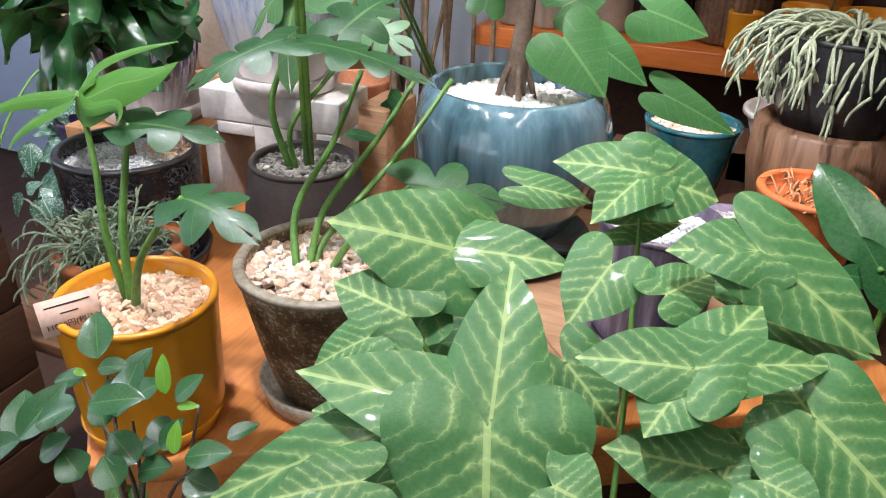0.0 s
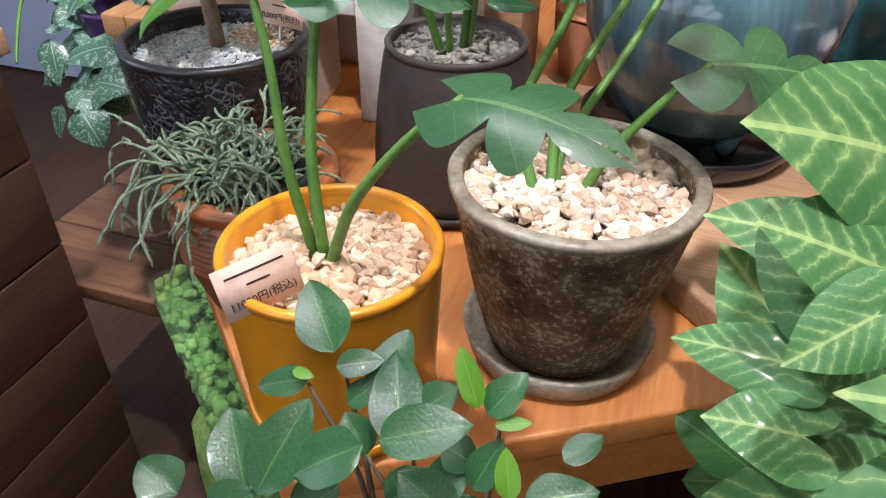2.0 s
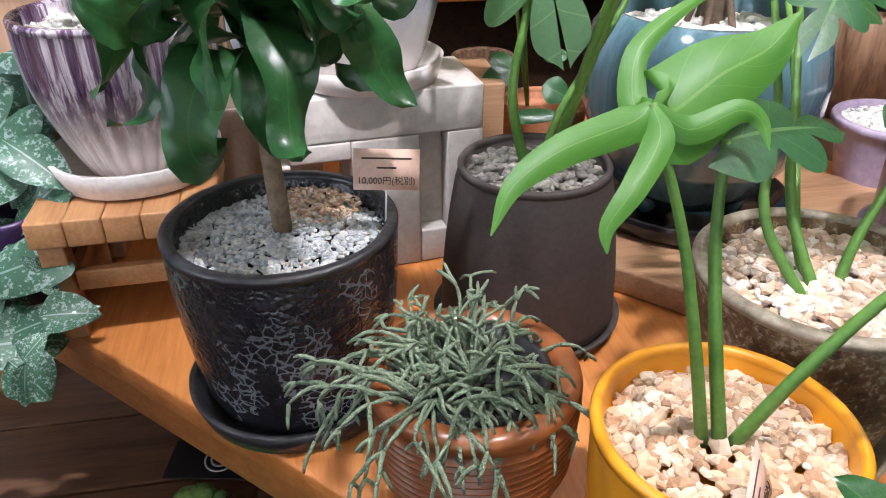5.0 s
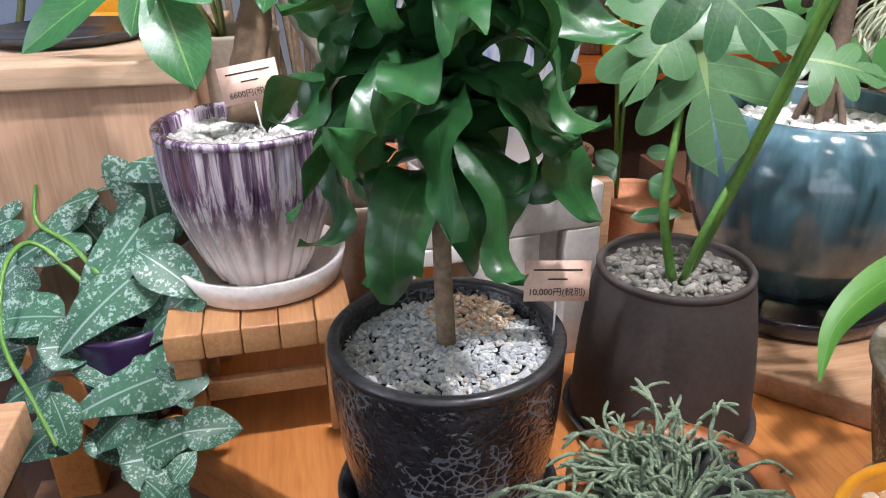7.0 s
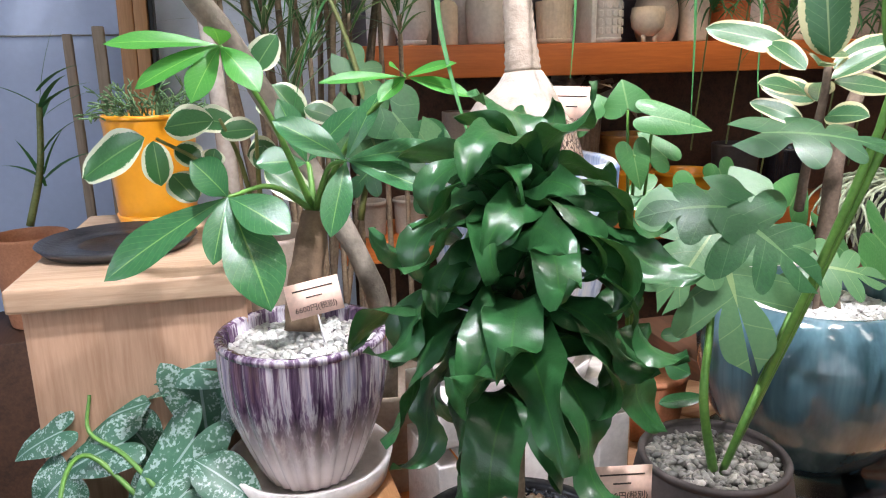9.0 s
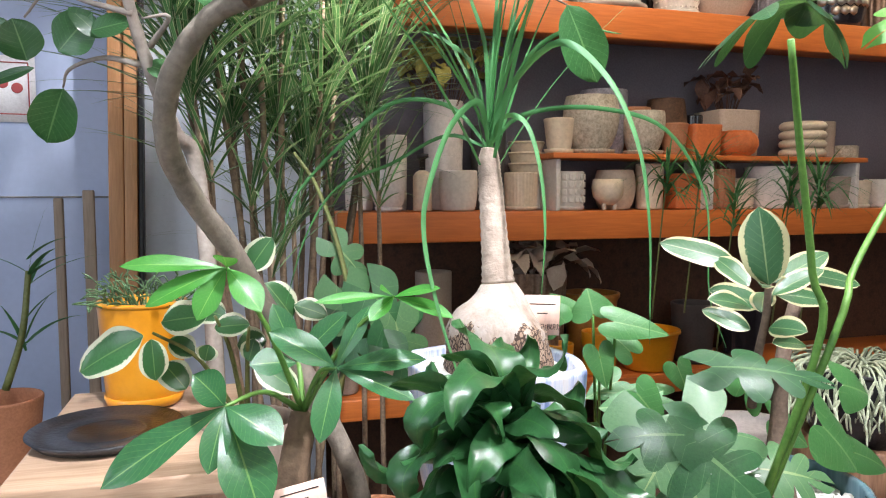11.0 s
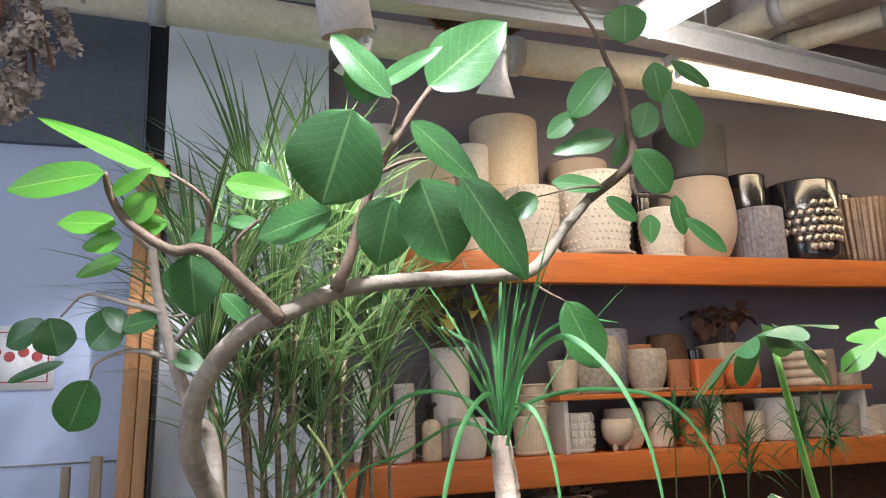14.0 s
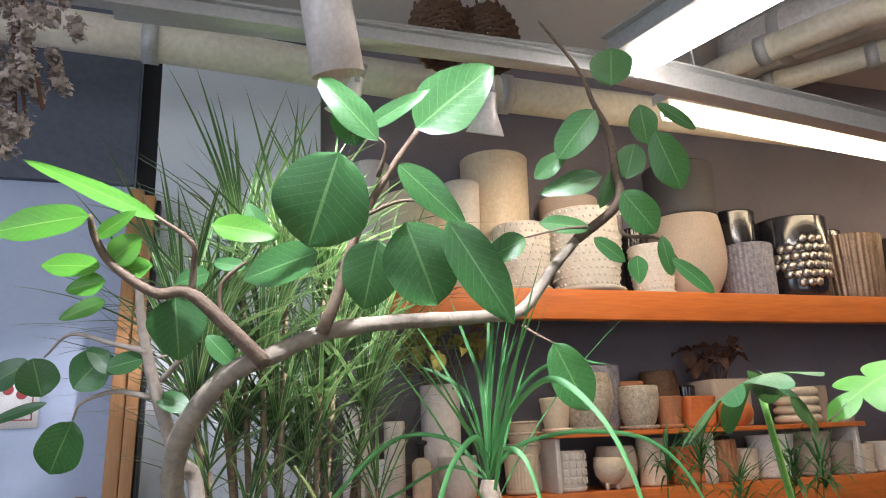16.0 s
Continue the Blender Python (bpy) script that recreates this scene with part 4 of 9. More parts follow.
simple_pot(0.711, 2.64, W, 0.058, 0.066, 0.13, M_TC, "brown woven-textured pot with dry grass", 0.004, 24, 0.08)
simple_pot(0.819, 2.63, W, 0.034, 0.042, 0.10, M_CREAM, "small flared cream pot")
simple_pot(0.931, 2.64, W, 0.06, 0.078, 0.14, M_CHALK, "flared off-white pot")
simple_pot(1.096, 2.64, W, 0.055, 0.068, 0.145, M_GREIGE, "greige flared pot on a saucer", dish=True)
simple_pot(1.204, 2.62, W, 0.036, 0.045, 0.108, M_GREIGE, "small greige pot on a saucer", dish=True)
simple_pot(1.283, 2.61, W, 0.038, 0.046, 0.095, M_CREAM, "small cream pot on a saucer", dish=True)
simple_pot(1.30, 2.70, W, 0.05, 0.055, 0.22, M_TERRAZZO, "brown speckled cylinder pot")
simple_pot(1.42, 2.64, W, 0.05, 0.055, 0.10, M_CHALK, "white pot with dark blotches")
simple_pot(1.60, 2.66, W, 0.06, 0.075, 0.15, M_CREAM, "cream pot further along the shelf")
simple_pot(-0.345, 2.74, W, 0.03, 0.032, 0.225, M_CHALK, "tall white cylinder behind the bottle")
simple_pot(-0.197, 2.74, W, 0.058, 0.062, 0.33, M_WHITEGLAZE, "tall pale vase with dried flowers")
simple_pot(-0.46, 2.74, W, 0.04, 0.042, 0.27, M_CHALK, "tall white vase at the shelf's end")
simple_pot(-0.05, 2.74, W, 0.05, 0.055, 0.26, M_DARKGREY, "dark grey vase at the back")
simple_pot(0.82, 2.75, W, 0.03, 0.032, 0.14, M_GLOSSBLACK, "black small pot in the shadow")
B = 0.945
simple_pot(0.133, 2.60, B, 0.04, 0.046, 0.105, M_YELLOW, "small mustard-yellow pot on the low shelf")
simple_pot(0.273, 2.60, B, 0.05, 0.058, 0.135, M_YELLOW, "mustard-yellow pot on the low shelf")
simple_pot(0.458, 2.62, B, 0.075, 0.10, 0.13, M_YELLOW, "wide mustard-yellow pot with a rim", lip=0.004)
simple_pot(0.09, 2.72, B, 0.10, 0.115, 0.32, M_BRONZE, "tall brown ribbed planter in shade", 0, 34, 0.06)
simple_pot(0.31, 2.73, B, 0.07, 0.09, 0.24, M_AMBER, "amber glazed pot with a rolled rim", lip=0.006)
simple_pot(-0.241, 2.70, B, 0.055, 0.056, 0.33, M_GREIGE, "grey cylinder planter in shade")
simple_pot(-0.09, 2.68, B, 0.07, 0.075, 0.22, M_GLOSSBLACK, "glossy black planter in shade")
simple_pot(-0.42, 2.62, B, 0.04, 0.045, 0.10, M_GREIGE, "small greige pot on the low shelf", lip=0.003)
simple_pot(-0.53, 2.62, B, 0.04, 0.045, 0.10, M_GREIGE, "small greige pot on the low shelf", lip=0.003)
simple_pot(0.66, 2.66, B, 0.06, 0.075, 0.20, M_CHARCOAL, "dark matt charcoal pot in shade")
simple_pot(0.85, 2.66, B, 0.07, 0.08, 0.18, M_GLOSSBLACK, "black pot in shade on the low shelf")


def dry_tuft(x, y, z, n, h, spread, material, label, name, leafw=0.0, seed=3):
    rnd = random.Random(seed)
    ob = thing(name, (x, y, z), label, "dried plant")
    bm, lf = bmesh.new(), bmesh.new()
    for _ in range(n):
        a, r = rnd.uniform(0, 6.283), spread * rnd.uniform(0.2, 1)
        top = Vector((r * math.cos(a), r * math.sin(a), h * rnd.uniform(0.6, 1)))
        tube(bm, [(0.2 * top.x, 0.2 * top.y, 0), top * 0.6 + Vector((0, 0, 0.01)), top], 0.0012, 4)
        if leafw:
            m, _L = aim(top, top + Vector((rnd.uniform(-1, 1), rnd.uniform(-1, 1), rnd.uniform(-0.6, 0.8))), (0, 0, 1))
            blade(lf, leafw * 1.4, leafw, "ovate", 0.3, 0.3, 0.2, 0, 0, 4, 2, 0, rnd.randrange(99), m)
    part("stalk", bm, M_DRIED, ob)
    if leafw:
        part("bloom", lf, material, ob)
    return ob


dry_tuft(-0.197, 2.72, W + 0.28, 40, 0.22, 0.16, M_DRIEDYELLOW, "dried yellow-green blooms in a vase", "dried_flowers", 0.05, 5)
dry_tuft(0.80, 2.70, R + 0.12, 22, 0.16, 0.10, M_DRIED, "dark red dried leaves in a cracked pot", "dried_leaves", 0.05, 6)
dry_tuft(0.711, 2.64, W + 0.10, 60, 0.09, 0.08, M_COIR, "dry brown grass in a pot", "dried_grass", 0.0, 7)
dry_tuft(0.09, 2.70, B + 0.28, 30, 0.12, 0.15, M_GREIGE, "dried grey leaves in a ribbed planter", "dried_leaves", 0.07, 8)

# ---- overhead ----
def bar(name, x0, y0, x1, y1, z0, z1, w, material, label, category):
    ob = thing(name, (x0, y0, z0), label, category)
    L = math.hypot(x1 - x0, y1 - y0)
    ob.rotation_euler = (0, 0, math.atan2(y1 - y0, x1 - x0))
    part("web", slab(0, L, -0.004, 0.004, 0, z1 - z0, 0.001), material, ob)
    part("top_flange", slab(0, L, -w / 2, w / 2, z1 - z0, z1 - z0 + 0.005, 0.001), material, ob)
    part("bottom_flange", slab(0, L, -w / 2, w / 2, -0.005, 0, 0.001), material, ob)
    return ob


def duct(pts, r, label, material=None):
    p = smooth_path(pts, 6)
    ob = thing("ceiling_pipe", tuple(p[0]), label, "pipe", "ceiling pipes")
    part("run", tube(bmesh.new(), [q - p[0] for q in p], r, 24), material or M_PIPE, ob)
    for k in (len(p) // 3, 2 * len(p) // 3):
        d = (p[k + 1] - p[k - 1]).normalized()
        part("collar", tube(bmesh.new(), [p[k] - p[0] - d * 0.02, p[k] - p[0] + d * 0.02], r + 0.006, 24), M_STEEL, ob)
    return ob


duct([(-3.5, 2.35, 2.71), (-1.06, 2.35, 2.645), (-0.09, 2.35, 2.605), (3.4, 2.35, 2.56)], 0.052, "thick cream-wrapped pipe under the ceiling")
bar("steel_beam", -3.0, 1.80, 0.0, 1.88, 2.435, 2.465, 0.03, M_STEEL, "grey steel channel hung under the ceiling", "beam")
bar("steel_beam", 0.0, 1.88, 3.2, 2.35, 2.43, 2.49, 0.05, M_STEEL, "grey steel channel hung under the ceiling", "beam")
bar("steel_beam", -0.03, 1.86, 1.05, -2.4, 2.46, 2.51, 0.05, M_STEEL, "grey steel channel running into the shop", "beam")
bar("steel_beam", -0.55, 1.84, -0.9, -2.4, 2.60, 2.65, 0.05, M_STEEL, "grey steel channel running into the shop", "beam")
bar("steel_beam", -1.3, 1.083, 0.6, 0.268, 2.52, 2.56, 0.04, M_STEEL, "grey steel track that carries spotlights", "beam")


def fluorescent(a, b, label, watt, tint=(1.0, 0.93, 0.88, 1)):
    """A batten with a reflector and a glowing tube, hung between two ends."""
    a, b = Vector(a), Vector(b)
    ob = thing("fluorescent_lamp", tuple(a), label, "ceiling lamp", "fluorescent lamps")
    d = b - a
    ob.rotation_euler = (0, 0, math.atan2(d.y, d.x))
    L = d.length
    part("batten", slab(-0.02, L + 0.02, -0.03, 0.03, 0.024, 0.055, 0.003), M_WHITEGLAZE, ob)
    em = Nodes("lamp_tube_glow")
    em.b.inputs["Emission Color"].default_value = tint
    em.b.inputs["Emission Strength"].default_value = watt
    part("tube", tube(bmesh.new(), [(0, 0, 0), (L, 0, 0)], 0.022, 16), em.done((0.9, 0.9, 0.88), 0.4), ob)
    for x in (0.12, L - 0.12):
        part("hanger", tube(bmesh.new(), [(x, 0, 0.05), (x, 0, 3.101 - a.z)], 0.004, 8), M_STEEL, ob)
    for x in (-0.004, L - 0.006):
        part("holder", slab(x, x + 0.01, -0.012, 0.012, -0.014, 0.022, 0.002), M_WHITEPAPER, ob)
    return ob


fluorescent((0.03, 1.85, 2.44), (0.38, 0.68, 2.44), "bright fluorescent tube lamp running into the shop", 24.0)
fluorescent((0.25, 2.05, 2.445), (1.43, 2.20, 2.445), "bright fluorescent tube lamp over the shelves", 12.0, (1.0, 0.79, 0.52, 1))
fluorescent((1.55, 2.22, 2.445), (2.7, 2.36, 2.445), "bright fluorescent tube lamp over the shelves", 15.0, (1.0, 0.79, 0.52, 1))
fluorescent((0.33, 0.48, 2.40), (0.62, -0.67, 2.40), "bright fluorescent tube lamp above the walkway", 22.0)
fluorescent((-0.64, 0.75, 2.54), (-0.735, -0.4, 2.54), "bright fluorescent tube lamp above the walkway", 22.0)

duct([(1.02, 2.80, 2.85), (0.86, 2.64, 2.85), (0.80, 2.47, 2.85), (1.01, 2.0, 2.85), (2.2, -0.3, 2.85)], 0.045, "cream pipe elbow under the ceiling")
duct([(1.05, 2.75, 2.86), (1.08, 2.52, 2.86), (1.27, 2.25, 2.86), (2.8, 0.2, 2.86)], 0.04, "cream pipe crossing the ceiling")
duct([(0.98, 2.60, 2.99), (1.2, 2.1, 2.99), (2.4, -0.2, 2.99)], 0.10, "wide round duct wrapped in foil", M_FOIL)


def spotlight(at, to, label):
    ob = new("spotlight")
    ob.matrix_world = look(at, to) @ pose(0, 0, 0, 180, 0, 0)
    tagged(ob, label, "spotlight", "spotlights")
    part("shade", lathe([(0.014, -0.02), (0.016, 0.0), (0.024, 0.03), (0.045, 0.075), (0.043, 0.076), (0.022, 0.032), (0.0, 0.02)], 28), M_WHITEGLAZE, ob)
    part("neck", tube(bmesh.new(), [(0, 0, -0.02), (0, 0, -0.05)], 0.011, 12), M_STEEL, ob)
    em = Nodes("spot_bulb_glow")
    em.b.inputs["Emission Color"].default_value = (1.0, 0.93, 0.82, 1)
    em.b.inputs["Emission Strength"].default_value = 12.0
    part("bulb", lathe([(0, 0.03), (0.026, 0.045), (0.03, 0.058), (0, 0.064)], 18), em.done((0.9, 0.9, 0.9), 0.3), ob)
    return ob


spotlight((-0.30, 1.95, 2.37), (-0.33, 2.3, 1.6), "white cone spotlight with its bulb on")
spotlight((-0.60, 2.0, 2.40), (-0.85, 2.3, 1.7), "white cone spotlight with its bulb on")
spotlight((-0.15, 0.60, 2.53), (-0.30, 1.0, 0.9), "white cone spotlight with its bulb on")
spotlight((-0.85, 0.90, 2.53), (-0.70, 1.25, 1.0), "white cone spotlight with its bulb on")
for x, y, z1 in ((-0.30, 1.94, 2.46), (-0.60, 1.98, 2.46), (-0.15, 0.59, 2.6), (-0.85, 0.89, 2.6)):
    solo("lamp_rod", tube(bmesh.new(), [(0, 0, 0), (0, 0, z1 - 2.40)], 0.006, 8), M_STEEL, (x, y, 2.40), "thin steel rod holding a spotlight", "rod", "lamp rods")
near_lamp = new("spotlight")
near_lamp.matrix_world = pose(-0.700, 1.733, 2.369, 14, -12, 0)
tagged(near_lamp, "white cylinder spotlight with a warm lit rim", "spotlight", "spotlights")
part("shade", lathe([(0.0, 0.10), (0.040, 0.098), (0.047, 0.088), (0.050, -0.085), (0.0485, -0.085), (0.045, 0.084), (0.0, 0.092)], 40), M_WHITEGLAZE, near_lamp)
glow = Nodes("warm_bulb_glow")
glow.b.inputs["Emission Color"].default_value = (1.0, 0.80, 0.52, 1)
glow.b.inputs["Emission Strength"].default_value = 4.0
part("bulb", lathe([(0, -0.05), (0.022, -0.04), (0.030, -0.015), (0.020, 0.02), (0, 0.03)], 20), glow.done((0.9, 0.85, 0.8), 0.3), near_lamp)
part("neck", tube(bmesh.new(), [(0, 0, 0.098), (0.0, 0.0, 0.15)], 0.008, 10), M_STEEL, near_lamp)
# wicker baskets lying on the beams
for x, y, r, lean in ((-0.40, 1.96, 0.062, 12), (-0.275, 1.96, 0.060, -20)):
    ob = thing("wicker_basket", (x, y, 2.480), "dark brown wicker basket lying above the beam", "basket", "wicker baskets")
    ob.rotation_euler = (radians(-18), radians(lean * 0.4), radians(lean))
    rnd = random.Random(int(r * 1000))
    for k in range(11):
        q = k / 10
        rr = r * (0.72 + 0.40 * math.sin(math.pi * (0.15 + 0.7 * q)))
        ring = [(rr * math.cos(a / 28 * 6.2832) * (1 + 0.05 * (-1) ** (a + k)), rr * math.sin(a / 28 * 6.2832) * (1 + 0.05 * (-1) ** (a + k)), 0.014 + q * 0.125 + rnd.uniform(-0.003, 0.003)) for a in range(28)]
        part("weave", tube(bmesh.new(), ring + ring[:1], 0.0062, 6), M_WICKER, ob)
    for a in range(14):
        c, d = math.cos(a / 14 * 6.2832), math.sin(a / 14 * 6.2832)
        part("stake", tube(bmesh.new(), [(r * 0.9 * c, r * 0.9 * d, 0.008), (r * 1.1 * c, r * 1.1 * d, 0.075), (r * 0.95 * c, r * 0.95 * d, 0.155)], 0.0035, 6), M_WICKER, ob)
solo("hung_board", slab(-0.6, 0.6, -0.10, 0.02, 0, 0.006), M_STEEL, (-0.5, 1.95, 2.471), "steel strip that carries the baskets", "board")
# hanging bunch of dried flowers
bunch = thing("dried_flower_bunch", (-1.23, 1.72, 2.31), "hanging bunch of dusty beige dried flowers", "dried flowers")
rnd = random.Random(11)
bm = bmesh.new()
for _ in range(95):
    h = rnd.random()
    rr = 0.02 + 0.095 * math.sin(math.pi * min(1, h * 0.95 + 0.08)) * rnd.uniform(0.3, 1)
    a = rnd.uniform(0, 6.283)
    c = Vector((rr * math.cos(a), rr * math.sin(a), 0.16 - 0.40 * h))
    size = rnd.uniform(0.014, 0.026)
    for _k in range(64):
        d = Vector((rnd.gauss(0, 1), rnd.gauss(0, 1), rnd.gauss(0, 1))).normalized()
        p = c + d * size * rnd.uniform(0.25, 1.0)
        e = d.orthogonal().normalized() * rnd.uniform(0.0035, 0.0075)
        f = d.cross(e)
        bm.faces.new([bm.verts.new(q) for q in (p - e, p + f * 0.8, p + e, p + d * 0.006 - f * 0.6)])
part("blossom", bm, M_DRIEDFLOWER, bunch)
bm = bmesh.new()
for _ in range(14):
    a = rnd.uniform(0, 6.283)
    tube(bm, [(0.07 * math.cos(a), 0.07 * math.sin(a), -0.15), (0.02 * math.cos(a), 0.02 * math.sin(a), 0.05), (0, 0, 0.18), (0.03 * math.cos(a), 0.03 * math.sin(a), 0.30)], 0.003, 5)
part("stalk", bm, M_DRIED, bunch)

# ---- display bench ----
T = 0.815
bench = thing("display_bench", (-0.385, 0.765, 0.0), "orange-brown wooden plant bench", "table")
TOP = [(0, 0), (0.86, 0.53), (0.01, 1.39), (-0.86, 0.86)]
part("tabletop", prism(TOP, T - 0.032, T, 0.004), M_TABLE, bench)
for x, y in ((0.03, 0.10), (0.74, 0.50), (0.0, 1.28), (-0.76, 0.86)):
    part("leg", slab(x - 0.032, x + 0.032, y - 0.032, y + 0.032, 0, T - 0.033, 0.004), M_TABLE, bench)
part("apron", prism([(0.06, 0.07), (0.76, 0.50), (0.745, 0.525), (0.05, 0.09)], T - 0.13, T - 0.033, 0.003), M_TABLE, bench)
part("apron", prism([(-0.04, 0.07), (-0.03, 0.09), (-0.76, 0.82), (-0.775, 0.80)], T - 0.10, T - 0.033, 0.003), M_TABLE, bench)

board = thing("wooden_board", (-0.032, 0.988, T + 0.001), "thick pale wooden board under the teal jar", "board")
for k in range(3):
    o = 0.145 * k
    part("plank", prism([(0 + o * 0.74, 0 + o * 0.67), ((o + 0.142) * 0.74, (o + 0.142) * 0.67), ((o + 0.142) * 0.74 - 0.42, (o + 0.142) * 0.67 + 0.44), (o * 0.74 - 0.42, o * 0.67 + 0.44)], 0, 0.033 - 0.002 * (k == 1), 0.004), M_BOARD, board)
BT = T + 0.035


def gravel_pot(name, at, rb, rt, h, material, label, rim=None, belly=0.0, wall=0.009, lip=0.0, fill=0.86, flute=0, depth=0.0, belly_at=0.5, seg=64, saucer=None, wobble=0.0):
    ob = thing(name, at, label, "pot")
    part("body", lathe(pot_profile(rb, rt, h, wall, belly, lip, fill, belly_at), seg if not flute else flute * 6, flute, depth, wobble), material, ob)
    rim = rim or material
    if rim:
        part("rim", lathe([(rt + lip - wall, h - 0.006), (rt + lip + 0.0005, h - 0.006), (rt + lip + 0.0008, h - 0.001), (rt + lip - 0.001, h + 0.0015), (rt - wall + 0.002, h + 0.0015), (rt - wall - 0.0005, h - 0.001), (rt + lip - wall, h - 0.006)], 64, 0, 0, wobble), rim, ob)
    return ob


def dish(at, r, material, label, h=0.018):
    return solo("pot_saucer", lathe(saucer_profile(r, h), 56, 0, 0, 0.01), material, at, label, "saucer", "saucers")


# mustard pot
gravel_pot("planter", (-0.374, 0.862, T + 0.012), 0.076, 0.083, 0.152, M_YELLOW, "mustard-yellow glazed cylinder pot", wall=0.007, fill=0.84)
dish((-0.374, 0.862, T + 0.001), 0.0785, M_YELLOW, "mustard-yellow saucer under its pot", 0.02)
pebbles("gravel", (-0.374, 0.862, T + 0.012 + 0.132), 0.075, 420, 0.0062, M_GRAVEL_CREAM, "cream and tan angular gravel in the mustard pot", 0.75, 0.008, 2)
# crusted stoneware pot
gravel_pot("planter", (-0.218, 0.994, T + 0.009), 0.064, 0.102, 0.172, M_STONEPOT, "rough brown crusted stoneware pot", M_STONERIM, 0.003, 0.010, 0.0015, 0.88, wobble=0.012)
dish((-0.218, 0.994, T + 0.001), 0.088, M_STONERIM, "worn olive stoneware saucer", 0.026)
pebbles("gravel", (-0.218, 0.994, T + 0.163), 0.090, 460, 0.0068, M_GRAVEL_WHITE, "white and pink gravel in the stoneware pot", 0.7, 0.008, 3)
# black blistered pot
gravel_pot("planter", (-0.647, 1.143, T + 0.010), 0.083, 0.102, 0.178, M_BLACKPOT, "black glazed pot with a blistered net pattern", M_BLACKRIM, 0.005, 0.01, 0.0, 0.88)
dish((-0.647, 1.143, T + 0.001), 0.104, M_BLACKRIM, "shiny black clay saucer", 0.026)
pebbles("gravel", (-0.647, 1.143, T + 0.167), 0.092, 1500, 0.0034, M_GRAVEL_GREY, "pale grey gravel in the black pot", 0.6, 0.008, 4)
pebbles("gravel", (-0.615, 1.195, T + 0.174), 0.042, 260, 0.0028, M_GRAVEL_CREAM, "patch of tan gravel in the black pot", 0.6, 0.003, 14)
# charcoal pot
gravel_pot("planter", (-0.394, 1.223, T + 0.010), 0.096, 0.078, 0.178, M_CHARCOAL, "matt charcoal pot that widens downwards", None, 0.004, 0.006, 0.0, 0.92)
dish((-0.394, 1.223, T + 0.001), 0.104, M_CHARCOAL, "flat matt charcoal clay saucer", 0.014)
pebbles("pebbles", (-0.394, 1.223, T + 0.174), 0.071, 330, 0.0058, M_GRAVEL_DARK, "dark round river pebbles in the charcoal pot", 0.6, 0.006, 5, True)
# ribbed brown pot
rpot = thing("planter", (-0.510, 0.975, T + 0.001), "brown glazed clay pot with turned rings", "pot")
prof = [(0, 0), (0.050, 0), (0.054, 0.004)]
for k in range(8):
    prof.append((0.056 + 0.0016 * k, 0.008 + 0.006 * k))
for k in range(9):
    z = 0.060 + 0.0068 * k
    prof += [(0.0675 + 0.0004 * k, z), (0.0722 + 0.0004 * k, z + 0.0026), (0.0722 + 0.0004 * k, z + 0.0042), (0.0675 + 0.0004 * k, z + 0.0062)]
prof += [(0.073, 0.124), (0.075, 0.132), (0.073, 0.138), (0.062, 0.139), (0.056, 0.134), (0.054, 0.10), (0, 0.10)]
part("body", lathe([(r * 1.08, z) for r, z in prof], 56), M_TERRA, rpot)
part("inner_pot", lathe([(0.057, 0.10), (0.0585, 0.137), (0.051, 0.138), (0.048, 0.118), (0, 0.118)], 40), M_BLACK, rpot)
# fluted purple pot on its little stool
stool = thing("small_stool", (-0.815, 1.345, T + 0.001), "small wooden step stool under a fluted pot", "stool", "", 2.0)
for k in range(5):
    part("top_slat", slab(-0.092 + 0.0370 * k, -0.0558 + 0.0370 * k, -0.085, 0.085, 0.115, 0.145, 0.0025), M_STOOL, stool)
for x in (-0.075, 0.075):
    for y in (-0.065, 0.065):
        part("leg", slab(x - 0.013, x + 0.013, y - 0.013, y + 0.013, 0, 0.114, 0.002), M_STOOL, stool)
for y in (-0.065, 0.065):
    part("rail", slab(-0.061, 0.061, y - 0.006, y + 0.006, 0.055, 0.078, 0.002), M_STOOL, stool)
for x in (-0.075, 0.075):
    part("rail", slab(x - 0.006, x + 0.006, -0.051, 0.051, 0.035, 0.058, 0.002), M_STOOL, stool)
SZ = T + 0.147
dish((-0.81, 1.375, SZ), 0.093, M_WHITEGLAZE, "chunky white glazed saucer", 0.03)
gravel_pot("planter", (-0.81, 1.375, SZ + 0.008), 0.052, 0.092, 0.168, M_PURPLE, "fluted pot with purple glaze running over white", None, 0.012, 0.008, 0.0, 0.90, 26, 0.05, 0.55)
pebbles("gravel", (-0.81, 1.375, SZ + 0.158), 0.080, 420, 0.0055, M_GRAVEL_BRIGHT, "white crumbly top dressing in the fluted pot", 0.75, 0.006, 17)
# concrete block with hollows
blk = thing("concrete_block", (-0.548, 1.40, T + 0.001), "white cast concrete block with hollows and chipped edges", "block", "", 6.0)
for a in ((-0.128, -0.100, 0, 0.150), (-0.030, 0.050, 0, 0.172), (0.0845, 0.128, 0, 0.172), (-0.0995, -0.0305, 0.150, 0.172), (-0.128, 0.128, 0.1725, 0.226)):
    part("web", slab(a[0], a[1], -0.05, 0.07, a[2], a[3], 0.0025), M_BLOCK, blk)
part("recess", slab(0.0505, 0.084, -0.026, 0.068, 0.0, 0.172, 0.002), M_BLOCK, blk)
part("sill", slab(0.0505, 0.084, -0.049, -0.0265, 0.0, 0.045, 0.003), M_BLOCK, blk)
